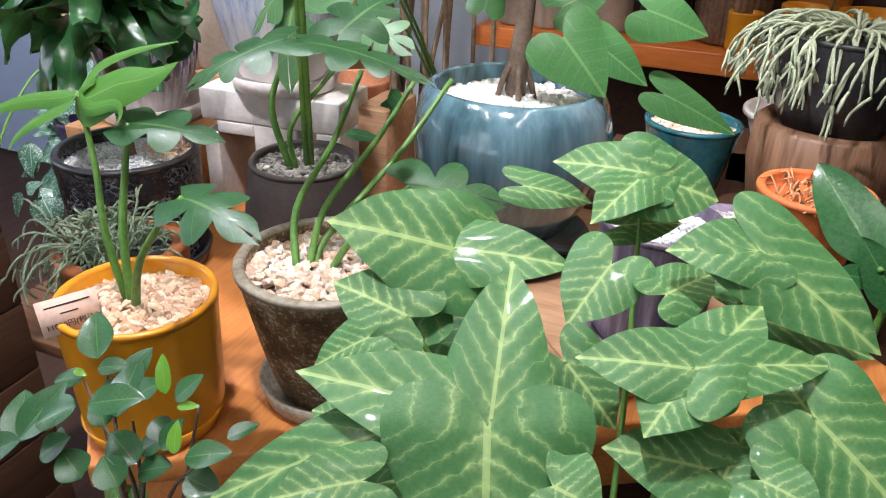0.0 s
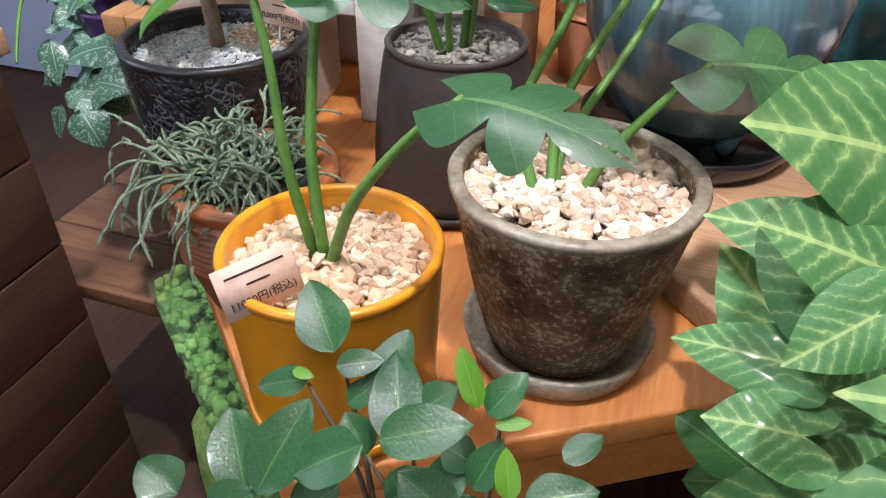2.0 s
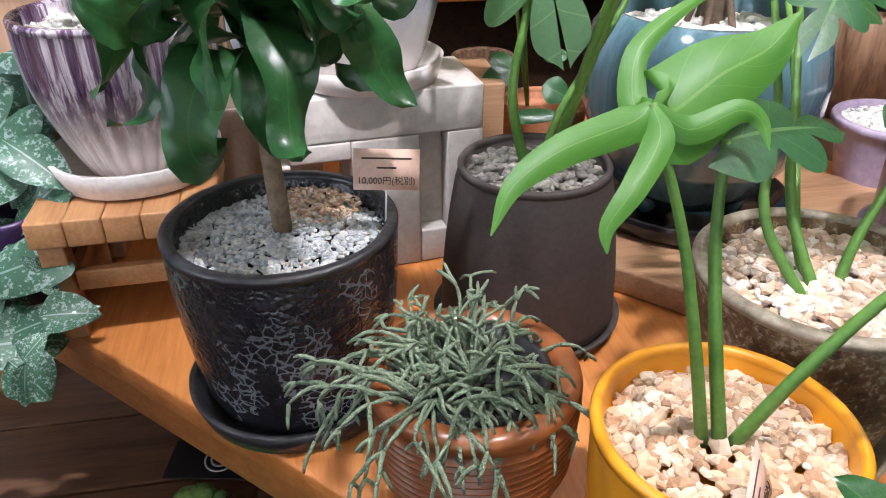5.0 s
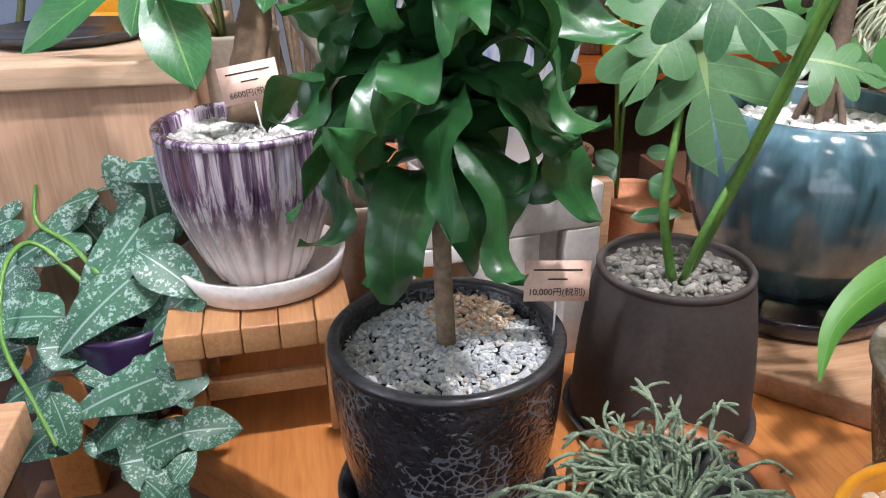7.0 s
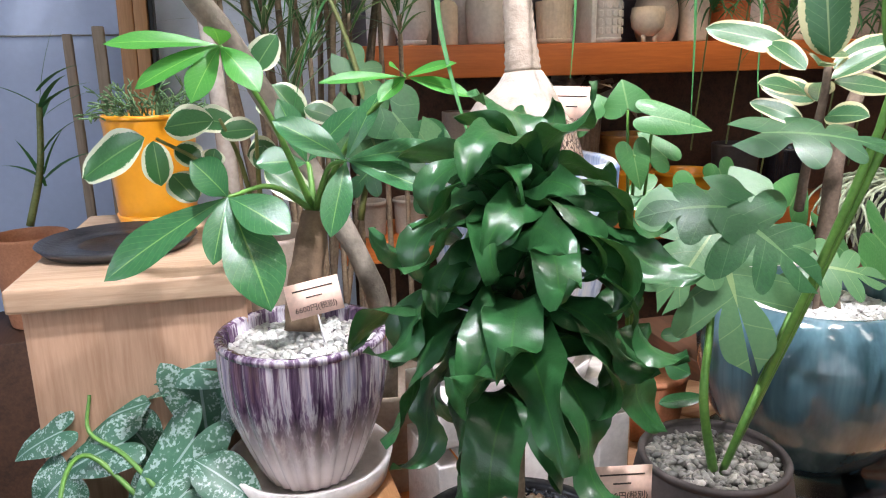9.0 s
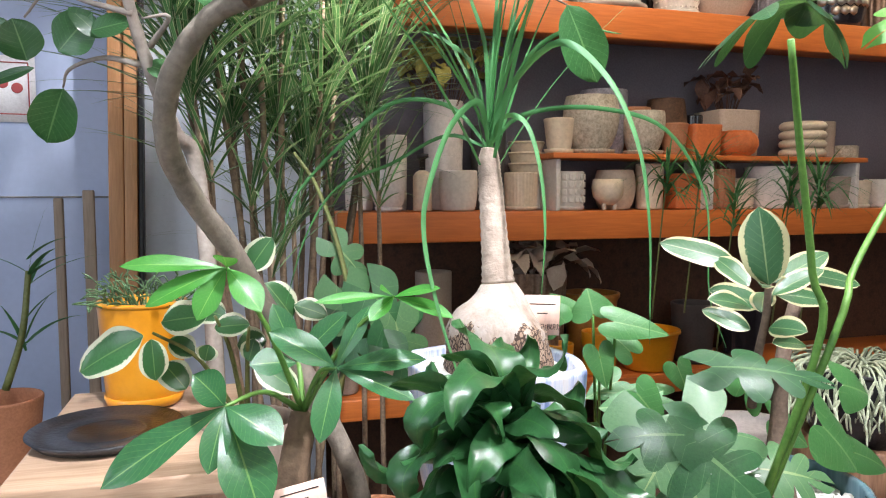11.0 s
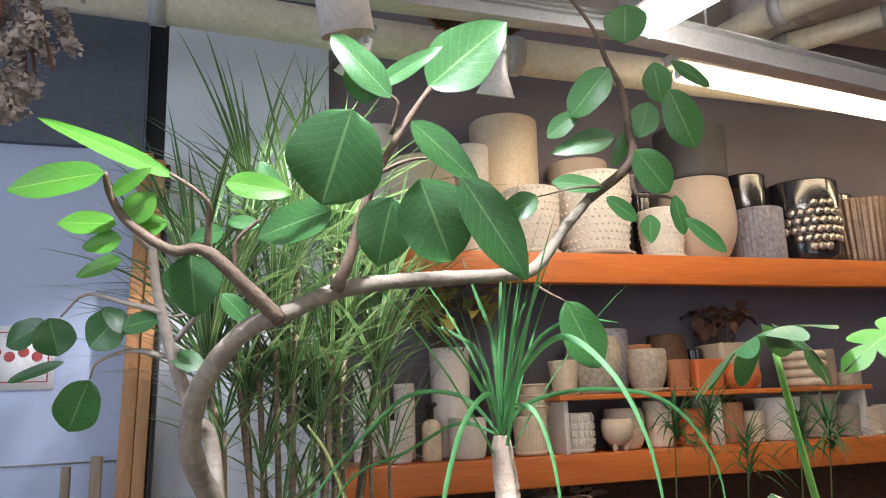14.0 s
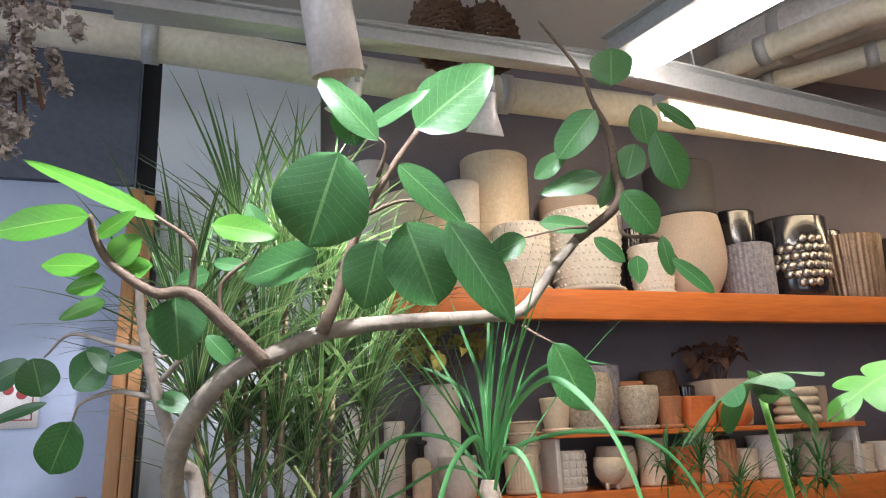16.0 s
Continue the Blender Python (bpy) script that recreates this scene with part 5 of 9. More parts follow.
# teal jar on its dark dish
TJ = (-0.135, 1.385)
dish((*TJ, BT), 0.135, M_GLOSSBLACK, "dark glazed round dish under the teal jar", 0.03)
jar = thing("teal_jar", (*TJ, BT + 0.012), "large round teal-glazed jar", "pot")
part("body", lathe([(0, 0.012), (0.060, 0.012), (0.075, 0.016), (0.10, 0.04), (0.127, 0.085), (0.145, 0.14), (0.147, 0.185), (0.139, 0.225), (0.126, 0.247), (0.120, 0.25), (0.114, 0.246), (0.116, 0.22), (0.110, 0.20), (0, 0.20)], 72, 0, 0, 0.030), M_TEAL, jar)
for a in (80, 200, 320):
    part("foot", tube(bmesh.new(), [(0.062 * math.cos(radians(a)), 0.062 * math.sin(radians(a)), 0.022), (0.066 * math.cos(radians(a)), 0.066 * math.sin(radians(a)), -0.005)], [0.02, 0.012], 12), M_TEAL, jar)
pebbles("gravel", (*TJ, BT + 0.230), 0.112, 560, 0.0075, M_GRAVEL_BRIGHT, "white stone chips in the teal jar", 0.7, 0.010, 6)
# mauve cylinder pot
gravel_pot("planter", (0.115, 1.225, BT + 0.012), 0.070, 0.076, 0.155, M_MAUVE, "mauve-grey brushed glaze cylinder pot", None, 0.0, 0.006)
dish((0.115, 1.225, BT), 0.084, M_MAUVE, "mauve-grey saucer with a rolled edge", 0.02)
pebbles("gravel", (0.115, 1.225, BT + 0.148), 0.069, 300, 0.0052, M_GRAVEL_GREY, "grey gravel in the mauve pot", 0.6, 0.004, 7)

# ---- right part of the bench and what stands behind ----
gravel_pot("planter", (0.10, 1.72, T + 0.05), 0.06, 0.085, 0.13, M_TEALSMALL, "small dark turquoise glazed pot")
pebbles("gravel", (0.10, 1.72, T + 0.165), 0.074, 220, 0.007, M_GRAVEL_WHITE, "pinkish white gravel in a turquoise pot", 0.7, 0.005, 8)
solo("support_block", slab(-0.2, 0.25, -0.2, 0.2, 0, T + 0.045), M_DARKWOOD, (0.13, 1.78, 0.002), "dark wooden pedestal behind the bench", "pedestal")
stump = thing("wooden_pot_stump", (0.31, 1.66, T + 0.048), "rounded brown wooden bowl planter behind the bench", "planter")
part("bowl", lathe([(0, 0), (0.075, 0), (0.10, 0.04), (0.115, 0.11), (0.112, 0.175), (0.10, 0.185), (0.095, 0.168), (0, 0.165)], 40, 0, 0, 0.03), wood("stump_wood", (0.10, 0.045, 0.022), (0.34, 0.19, 0.11), 0.5, "z", 1.4), stump)
gravel_pot("planter", (0.31, 1.66, T + 0.216), 0.075, 0.11, 0.15, M_BLACKRIM, "dark round pot half hidden by trailing stems", None, 0.012, 0.008)
solo("support_block", slab(-0.042, 0.042, -0.042, 0.042, 0, 0.128), M_DARKWOOD, (0.275, 1.28, T + 0.001), "small dark wooden block under the orange pot", "pedestal")
gravel_pot("planter", (0.275, 1.28, T + 0.131), 0.042, 0.066, 0.12, M_ORANGE, "orange clay pot topped with coir fibre")
solo("lavender_pot", lathe(pot_profile(0.055, 0.078, 0.12, 0.007, 0, 0.004, 0.8), 44), M_LAV, (0.20, 1.43, T + 0.001), "lavender glazed pot among leaves", "pot")
pebbles("gravel", (0.20, 1.43, T + 0.11), 0.068, 200, 0.006, M_GRAVEL_BRIGHT, "white chips in the lavender pot", 0.7, 0.004, 9)
solo("planter_cream", lathe(pot_profile(0.08, 0.12, 0.11, 0.008, 0, 0.004, 0.8), 44), M_WHITEGLAZE, (0.30, 1.95, T + 0.05), "pale glazed bowl planter with gravel", "pot")
solo("support_block", slab(-0.25, 0.3, -0.16, 0.2, 0, T + 0.045), M_DARKWOOD, (0.42, 1.97, 0.002), "dark wooden pedestal behind the bench", "pedestal")
bm = bmesh.new()
rnd = random.Random(21)
for _ in range(90):
    a, r = rnd.uniform(0, 6.283), 0.055 * math.sqrt(rnd.random())
    p = Vector((r * math.cos(a), r * math.sin(a), rnd.uniform(0, 0.01)))
    q = p + Vector((rnd.uniform(-0.03, 0.03), rnd.uniform(-0.03, 0.03), rnd.uniform(0.0, 0.016)))
    tube(bm, [p, (p + q) / 2 + Vector((0, 0, 0.012)), q], 0.0011, 4)
solo("coir_fibre", bm, M_COIR, (0.275, 1.28, T + 0.234), "tangled orange coir fibre in the orange pot", "fibre", kind="stuff")
# small back pots between the jar and the block
gravel_pot("planter", (-0.28, 1.56, T + 0.001), 0.05, 0.065, 0.13, M_TC, "terracotta pot behind the bench plants")
solo("wooden_block", slab(-0.03, 0.03, -0.06, 0.06, 0, 0.20), M_BOARD, (-0.40, 1.50, T + 0.001), "upright pale wooden block", "block")
gravel_pot("planter", (-0.33, 1.74, T + 0.001), 0.045, 0.052, 0.15, M_WICKER, "dark woven pot cover", None, 0, 0.006, 0, 0.8, 20, 0.08)

# ---- wooden box with tray, yellow pot ----
wbox = thing("wooden_box", (-1.0, 1.44, T + 0.001), "pale wooden box with a flat lid", "box", "", -2.0)
part("front_board", slab(-0.10, 0.1335, 0, 0.014, 0, 0.350, 0.002), M_CRATE, wbox)
part("side_board", slab(-0.10, -0.086, 0.015, 0.38, 0, 0.350, 0.002), M_CRATE, wbox)
part("side_board", slab(0.119, 0.133, 0.015, 0.38, 0, 0.350, 0.002), M_CRATE, wbox)
part("lid", slab(-0.112, 0.142, -0.012, 0.40, 0.351, 0.378, 0.004), M_CRATE_TOP, wbox)
solo("round_tray", lathe([(0, 0), (0.085, 0), (0.097, 0.012), (0.094, 0.014), (0.082, 0.006), (0.05, 0.005), (0.048, 0.007), (0.046, 0.005), (0, 0.005)], 56), M_BLACKRIM, (-1.02, 1.60, T + 0.380), "black round tray lying on the box", "tray")
gravel_pot("planter", (-0.985, 1.755, T + 0.392), 0.055, 0.064, 0.145, M_YELLOW, "mustard-yellow pot standing on the wooden box", wall=0.006)
dish((-0.985, 1.755, T + 0.380), 0.058, M_YELLOW, "mustard-yellow saucer on the wooden box", 0.016)
# silver-leaf plant's pot
solo("purple_pot", lathe(pot_profile(0.045, 0.06, 0.12, 0.006), 40), mottled("dark_violet_glaze", (0.03, 0.015, 0.06), (0.06, 0.03, 0.10), 0.3, 10, 0.05), (-0.966, 1.362, T + 0.001), "dark violet pot under silver-spotted leaves", "pot")
M_STEP = wood("worn_step_wood", (0.10, 0.046, 0.022), (0.27, 0.135, 0.065), 0.55, "x", 0.9)
stand = thing("low_plank_step", (-1.02, 1.42, 0.0), "worn brown wooden step below the bench", "step")
for k in range(3):
    part("plank", slab(-0.20, 0.28, -0.22 + 0.15 * k, -0.075 + 0.15 * k, 0.47, 0.50), M_STEP, stand)
for x, y in ((-0.17, -0.19), (0.25, -0.19), (-0.17, 0.20), (0.25, 0.20)):
    part("leg", slab(x - 0.02, x + 0.02, y - 0.02, y + 0.02, 0, 0.468), M_STEP, stand)
# old counter at the far left
ctr = thing("old_counter", (-1.045, 0.68, 0.0), "dark old wooden counter with a pale worn edge", "counter")
for k in range(6):
    part("side_plank", slab(0.0, 0.02, -0.5, 0.50, 0.152 * k, 0.152 * k + 0.149, 0.003), M_DARKWOOD, ctr)
part("carcass", slab(-0.5, -0.002, -0.5, 0.50, 0, 0.91), M_DARKWOOD, ctr)
part("worktop", slab(-0.52, 0.035, -0.52, 0.515, 0.915, 0.95), M_BOARD, ctr)
# bag of green moss and its label sheet
bag = thing("moss_bag", (-0.70, 1.08, 0.0), "clear plastic bag full of bright green moss", "bag")
bag.rotation_euler = (0, 0, radians(50))
bm = bmesh.new()
for i in range(820):
    rnd = random.Random(i)
    p = Vector((rnd.uniform(-0.025, 0.085), rnd.uniform(-0.20, 0.20), 0.48 + rnd.uniform(-0.03, 0.07)))
    p.z += 0.02 * (p.y / 0.15)
    r = bmesh.ops.create_icosphere(bm, subdivisions=1, radius=rnd.uniform(0.008, 0.0145), matrix=Matrix.Translation(p))
    for v in r["verts"]:
        v.co += (v.co - p) * 0.35 * noise.noise(v.co * 90)
part("moss", bm, M_MOSS, bag)
part("sack", lathe([(0, 0.0), (0.05, 0.0), (0.06, 0.05), (0.06, 0.34), (0.05, 0.43), (0, 0.46)], 24, 0, 0, 0.1), M_MOSS, bag)
film_m = Nodes("clear_plastic_film")
film_m.b.inputs["Transmission Weight"].default_value = 0.95
film_m.b.inputs["IOR"].default_value = 1.08
film_m.bump(film_m.noise(film_m.coords(), 16.0, 4.0), 1.0, 0.02)
M_FILM = film_m.done((0.62, 0.95, 0.74), 0.05)
bm = bmesh.new()
bmesh.ops.create_grid(bm, x_segments=26, y_segments=30, size=1.0)
for v in bm.verts:
    x, y = v.co.x * 0.07 + 0.03, v.co.y * 0.22
    v.co = Vector((x, y, 0.575 + 0.02 * (y / 0.15) - 4.0 * (x - 0.03) ** 2 - 0.8 * y * y + 0.030 * noise.noise(Vector((x * 26, y * 17, 0)))))
film = part("plastic_film", bm, M_FILM, bag)
film.visible_shadow = False
lab = part("label_sheet", slab(-0.055, 0.055, -0.03, 0.03, 0, 0.003, 0.001), M_BLACK, bag, "black label with a round white mark")
lab.matrix_basis = pose(0.099, 0.184, 0.600, 4, 0, -62)
for r0 in (0.018, 0.010):
    ringm = part("white_mark", lathe([(r0, 0), (r0 + 0.0025, 0), (r0 + 0.0025, 0.0008), (r0, 0.0008), (r0, 0)], 30), M_WHITEPAPER, lab)
    ringm.matrix_basis = pose(0.01, 0, 0.0034)

# price cards
price_card((-0.387, 0.792, T + 0.157), 54, -24, "11000円(税込)", roll=-4)
price_card((-0.555, 1.128, T + 0.215), -6, -8, "10,000円(税別)", roll=3)
price_card((-0.795, 1.335, SZ + 0.205), 4, -12, "6600円(税別)", roll=-8)
price_card((-0.492, 1.392, T + 0.522), -6, -4, "11000円(税別)", 0.046, 0.05, 3)


# ---- plants ----

# fig tree with an arching trunk
fig = thing("fig_tree", (-0.68, 1.60, 0.86), "arching grey-barked fig tree with large oval leaves", "tree")
simple_pot(-0.68, 1.60, T + 0.001, 0.07, 0.09, 0.16, M_GREIGE, "greige pot of the fig tree", group="floor pots")
stem(fig, [(-0.680, 1.600, 0.930), (-0.700, 1.560, 1.120), (-0.841, 1.551, 1.409), (-0.900, 1.506, 1.502), (-0.928, 1.456, 1.566), (-0.925, 1.419, 1.624), (-0.902, 1.387, 1.669), (-0.870, 1.365, 1.702), (-0.831, 1.352, 1.717), (-0.774, 1.355, 1.743), (-0.706, 1.366, 1.757), (-0.634, 1.376, 1.764), (-0.553, 1.395, 1.773), (-0.496, 1.409, 1.785), (-0.437, 1.418, 1.851), (-0.378, 1.427, 1.910)], 0.0155, 0.007, M_BARK, "trunk", 10, 0.12)
stem(fig, [(-0.396, 1.424, 1.892), (-0.362, 1.363, 1.927), (-0.361, 1.361, 1.972), (-0.368, 1.358, 2.034), (-0.390, 1.354, 2.074), (-0.412, 1.349, 2.122), (-0.468, 1.349, 2.190)], 0.0075, 0.002, M_TWIG, "branch")
stem(fig, [(-0.836, 1.345, 1.708), (-0.877, 1.326, 1.745), (-0.919, 1.319, 1.781), (-0.953, 1.330, 1.782), (-0.997, 1.336, 1.813), (-1.014, 1.324, 1.838), (-1.019, 1.309, 1.858)], 0.009, 0.003, M_TWIG, "branch")
stem(fig, [(-0.916, 1.318, 1.783), (-0.915, 1.310, 1.810), (-0.918, 1.295, 1.830), (-0.955, 1.300, 1.858)], 0.004, 0.002, M_TWIG, "branch")
stem(fig, [(-0.886, 1.326, 1.758), (-0.886, 1.317, 1.790), (-0.862, 1.303, 1.813)], 0.003, 0.002, M_TWIG, "branch")
stem(fig, [(-0.776, 1.338, 1.741), (-0.759, 1.332, 1.783), (-0.737, 1.316, 1.860), (-0.703, 1.299, 1.925), (-0.670, 1.286, 1.976)], 0.008, 0.003, M_TWIG, "branch")
stem(fig, [(-0.735, 1.312, 1.872), (-0.698, 1.296, 1.887), (-0.673, 1.288, 1.889)], 0.003, 0.0015, M_TWIG, "branch")
stem(fig, [(-0.715, 1.304, 1.920), (-0.712, 1.283, 1.954), (-0.750, 1.292, 1.968)], 0.003, 0.0015, M_TWIG, "branch")
stem(fig, [(-0.359, 1.366, 1.912), (-0.351, 1.370, 1.885), (-0.300, 1.366, 1.881), (-0.273, 1.365, 1.853)], 0.004, 0.0012, M_TWIG, "branch")
stem(fig, [(-0.415, 1.357, 1.890), (-0.451, 1.369, 1.888), (-0.495, 1.385, 1.879)], 0.0025, 0.001, M_TWIG, "branch")
stem(fig, [(-0.511, 1.379, 1.759), (-0.498, 1.367, 1.746), (-0.481, 1.354, 1.733)], 0.002, 0.001, M_TWIG, "branch")
leaf(fig, L_FIG, (-0.771, 1.245, 1.923), (-0.801, 1.281, 1.825), 0.107, (-0.12, -0.75, 0.04), shape="oval", fold=0.12, droop=0.1, wave=0.03)
leaf(fig, L_FIG, (-0.662, 1.322, 1.993), (-0.573, 1.273, 2.070), 0.079, (-0.25, -0.67, -0.05), shape="ovate", fold=0.12, droop=0.08, wave=0.03)
leaf(fig, L_FIG, (-0.736, 1.218, 1.819), (-0.749, 1.241, 1.750), 0.063, (-0.17, -0.76, 0.12), shape="ovate", fold=0.12, droop=0.08, wave=0.03)
leaf(fig, L_FIG, (-0.713, 1.196, 1.833), (-0.678, 1.207, 1.750), 0.079, (-0.23, -0.74, 0.11), shape="oval", fold=0.12, droop=0.1, wave=0.03)
leaf(fig, L_FIG, (-0.676, 1.174, 1.830), (-0.606, 1.180, 1.727), 0.051, (-0.29, -0.72, 0.12), shape="ovate", fold=0.12, droop=0.08, wave=0.03)
leaf(fig, L_FIG, (-0.933, 1.335, 1.779), (-0.926, 1.350, 1.712), 0.060, (0.02, -0.79, 0.18), shape="ovate", fold=0.12, droop=0.08, wave=0.03)
leaf(fig, L_FIG, (-0.786, 1.298, 1.825), (-0.866, 1.330, 1.800), 0.049, (-0.08, -0.77, 0.11), shape="ovate", fold=0.12, droop=0.08, wave=0.03)
leaf(fig, L_FIG, (-0.731, 1.304, 1.979), (-0.659, 1.269, 2.024), 0.023, (-0.19, -0.70, -0.05), shape="ovate", fold=0.12, droop=0.08, wave=0.03)
leaf(fig, L_FIG, (-0.744, 1.294, 1.952), (-0.756, 1.284, 2.003), 0.046, (-0.14, -0.71, -0.03), shape="oval", fold=0.12, droop=0.1, wave=0.03)
leaf(fig, L_FIG, (-0.723, 1.266, 1.949), (-0.790, 1.268, 2.025), 0.038, (-0.14, -0.71, -0.05), shape="oval", fold=0.12, droop=0.1, wave=0.03)
leaf(fig, L_FIG, (-0.376, 1.325, 2.087), (-0.378, 1.312, 2.140), 0.061, (-0.39, -0.60, -0.07), shape="oval", fold=0.12, droop=0.1, wave=0.03)
leaf(fig, L_FIG, (-0.411, 1.315, 2.042), (-0.458, 1.346, 1.983), 0.050, (-0.37, -0.64, -0.01), shape="oval", fold=0.12, droop=0.1, wave=0.03)
leaf(fig, L_FIG, (-0.438, 1.358, 1.995), (-0.478, 1.379, 1.964), 0.030, (-0.35, -0.66, 0.02), shape="oval", fold=0.12, droop=0.1, wave=0.03)
leaf(fig, L_FIG, (-0.389, 1.351, 1.962), (-0.470, 1.382, 1.944), 0.036, (-0.37, -0.66, 0.04), shape="ovate", fold=0.12, droop=0.08, wave=0.03)
leaf(fig, L_FIG, (-0.362, 1.348, 1.941), (-0.312, 1.347, 1.884), 0.051, (-0.43, -0.64, 0.08), shape="oval", fold=0.12, droop=0.1, wave=0.03)
leaf(fig, L_FIG, (-0.346, 1.359, 1.964), (-0.337, 1.343, 2.013), 0.044, (-0.42, -0.62, 0.02), shape="oval", fold=0.12, droop=0.1, wave=0.03)
leaf(fig, L_FIG, (-0.333, 1.299, 2.012), (-0.294, 1.307, 1.934), 0.050, (-0.45, -0.60, 0.03), shape="oval", fold=0.12, droop=0.1, wave=0.03)
leaf(fig, L_FIG, (-0.332, 1.328, 2.065), (-0.319, 1.338, 2.010), 0.040, (-0.43, -0.60, -0.01), shape="oval", fold=0.12, droop=0.1, wave=0.03)
leaf(fig, L_FIG, (-0.412, 1.357, 1.888), (-0.477, 1.374, 1.900), 0.027, (-0.37, -0.68, 0.08), shape="oval", fold=0.12, droop=0.1, wave=0.03)
leaf(fig, L_FIG, (-0.495, 1.385, 1.879), (-0.541, 1.406, 1.855), 0.040, (-0.31, -0.71, 0.10), shape="oval", fold=0.12, droop=0.1, wave=0.03)
leaf(fig, L_FIG, (-0.407, 1.358, 1.875), (-0.363, 1.353, 1.843), 0.024, (-0.41, -0.66, 0.11), shape="oval", fold=0.12, droop=0.1, wave=0.03)
leaf(fig, L_FIG, (-0.350, 1.347, 1.850), (-0.346, 1.355, 1.812), 0.026, (-0.43, -0.65, 0.13), shape="ovate", fold=0.12, droop=0.08, wave=0.03)
leaf(fig, L_FIG, (-0.305, 1.334, 1.844), (-0.245, 1.327, 1.797), 0.023, (-0.48, -0.62, 0.14), shape="oval", fold=0.12, droop=0.1, wave=0.03)
leaf(fig, L_FIG, (-0.308, 1.347, 1.880), (-0.292, 1.356, 1.825), 0.022, (-0.46, -0.63, 0.12), shape="oval", fold=0.12, droop=0.1, wave=0.03)
leaf(fig, L_FIG, (-0.481, 1.354, 1.733), (-0.433, 1.362, 1.646), 0.056, (-0.37, -0.70, 0.24), shape="oval", fold=0.12, droop=0.1, wave=0.03)
leaf(fig, L_FIG, (-0.706, 1.248, 1.916), (-0.629, 1.242, 1.846), 0.037, (-0.23, -0.72, 0.04), shape="ovate", fold=0.12, droop=0.08, wave=0.03)
leaf(fig, L_FIG, (-0.899, 1.338, 1.807), (-0.937, 1.353, 1.797), 0.025, (0.01, -0.78, 0.13), shape="ovate", fold=0.12, droop=0.08, wave=0.03)
leaf(fig, L_FIG, (-0.859, 1.355, 1.819), (-0.896, 1.365, 1.827), 0.019, (-0.03, -0.78, 0.11), shape="oval", fold=0.12, droop=0.1, wave=0.03)
leaf(fig, L_FIG, (-0.347, 1.363, 1.991), (-0.376, 1.388, 1.930), 0.024, (-0.40, -0.64, 0.04), shape="oval", fold=0.12, droop=0.1, wave=0.03)
leaf(fig, L_FIG, (-0.321, 1.305, 2.057), (-0.265, 1.296, 2.021), 0.020, (-0.45, -0.58, -0.01), shape="oval", fold=0.12, droop=0.1, wave=0.03)
leaf(fig, L_FIG, (-0.835, 1.341, 1.843), (-0.861, 1.337, 1.891), 0.023, (-0.06, -0.76, 0.07), shape="oval", fold=0.12, droop=0.1, wave=0.03)
leaf(fig, L_FIG, (-0.899, 1.439, 1.753), (-0.865, 1.438, 1.718), 0.027, (-0.02, -0.79, 0.20), shape="oval", fold=0.12, droop=0.1, wave=0.03)
leaf(fig, L_FIGNEW, (-1.016, 1.288, 1.851), (-1.117, 1.323, 1.841), 0.038, (0.15, -0.76, 0.08), shape="ovate", fold=0.12, droop=0.08, wave=0.03)
leaf(fig, L_FIGNEW, (-0.950, 1.309, 1.856), (-1.096, 1.336, 1.931), 0.022, (0.10, -0.75, 0.04), shape="ovate", fold=0.12, droop=0.08, wave=0.03)
leaf(fig, L_FIGNEW, (-0.899, 1.305, 1.853), (-0.828, 1.285, 1.840), 0.032, (-0.04, -0.77, 0.07), shape="ovate", fold=0.12, droop=0.08, wave=0.03)
leaf(fig, L_FIGNEW, (-1.014, 1.324, 1.838), (-0.975, 1.304, 1.865), 0.018, (0.08, -0.76, 0.08), shape="ovate", fold=0.12, droop=0.08, wave=0.03)
leaf(fig, L_FIGNEW, (-1.009, 1.340, 1.811), (-1.072, 1.358, 1.817), 0.029, (0.12, -0.77, 0.12), shape="ovate", fold=0.12, droop=0.08, wave=0.03)
leaf(fig, L_FIGNEW, (-1.003, 1.342, 1.796), (-1.045, 1.357, 1.789), 0.026, (0.11, -0.78, 0.14), shape="ovate", fold=0.12, droop=0.08, wave=0.03)
leaf(fig, L_FIGNEW, (-0.999, 1.335, 1.816), (-0.970, 1.319, 1.841), 0.034, (0.07, -0.77, 0.10), shape="ovate", fold=0.12, droop=0.08, wave=0.03)
leaf(fig, L_FIGNEW, (-1.006, 1.379, 1.782), (-1.057, 1.400, 1.765), 0.021, (0.11, -0.78, 0.16), shape="ovate", fold=0.12, droop=0.08, wave=0.03)
leaf(fig, L_FIGNEW, (-0.990, 1.346, 1.807), (-0.958, 1.334, 1.814), 0.027, (0.06, -0.78, 0.12), shape="ovate", fold=0.12, droop=0.08, wave=0.03)

# second fig with a thin pale trunk
fig_b = thing("small_fig_tree", (-0.92, 1.86, 0.5), "thin pale-barked young fig tree", "tree")
simple_pot(-0.92, 1.86, 0.38, 0.09, 0.11, 0.2, M_GREIGE, "greige floor pot of the young fig", group="floor pots")
solo("support_block", slab(-0.12, 0.12, -0.12, 0.12, 0, 0.378), M_DARKWOOD, (-0.92, 1.86, 0.001), "dark wooden pedestal under a pot", "pedestal")
stem(fig_b, [(-0.92, 1.86, 0.55), (-0.88, 1.80, 1.1), (-0.900, 1.822, 1.533), (-0.933, 1.781, 1.607), (-0.960, 1.747, 1.685), (-0.978, 1.726, 1.744), (-0.992, 1.703, 1.810), (-0.999, 1.690, 1.868)], 0.016, 0.006, M_BARK_PALE, "trunk", 10, 0.1)
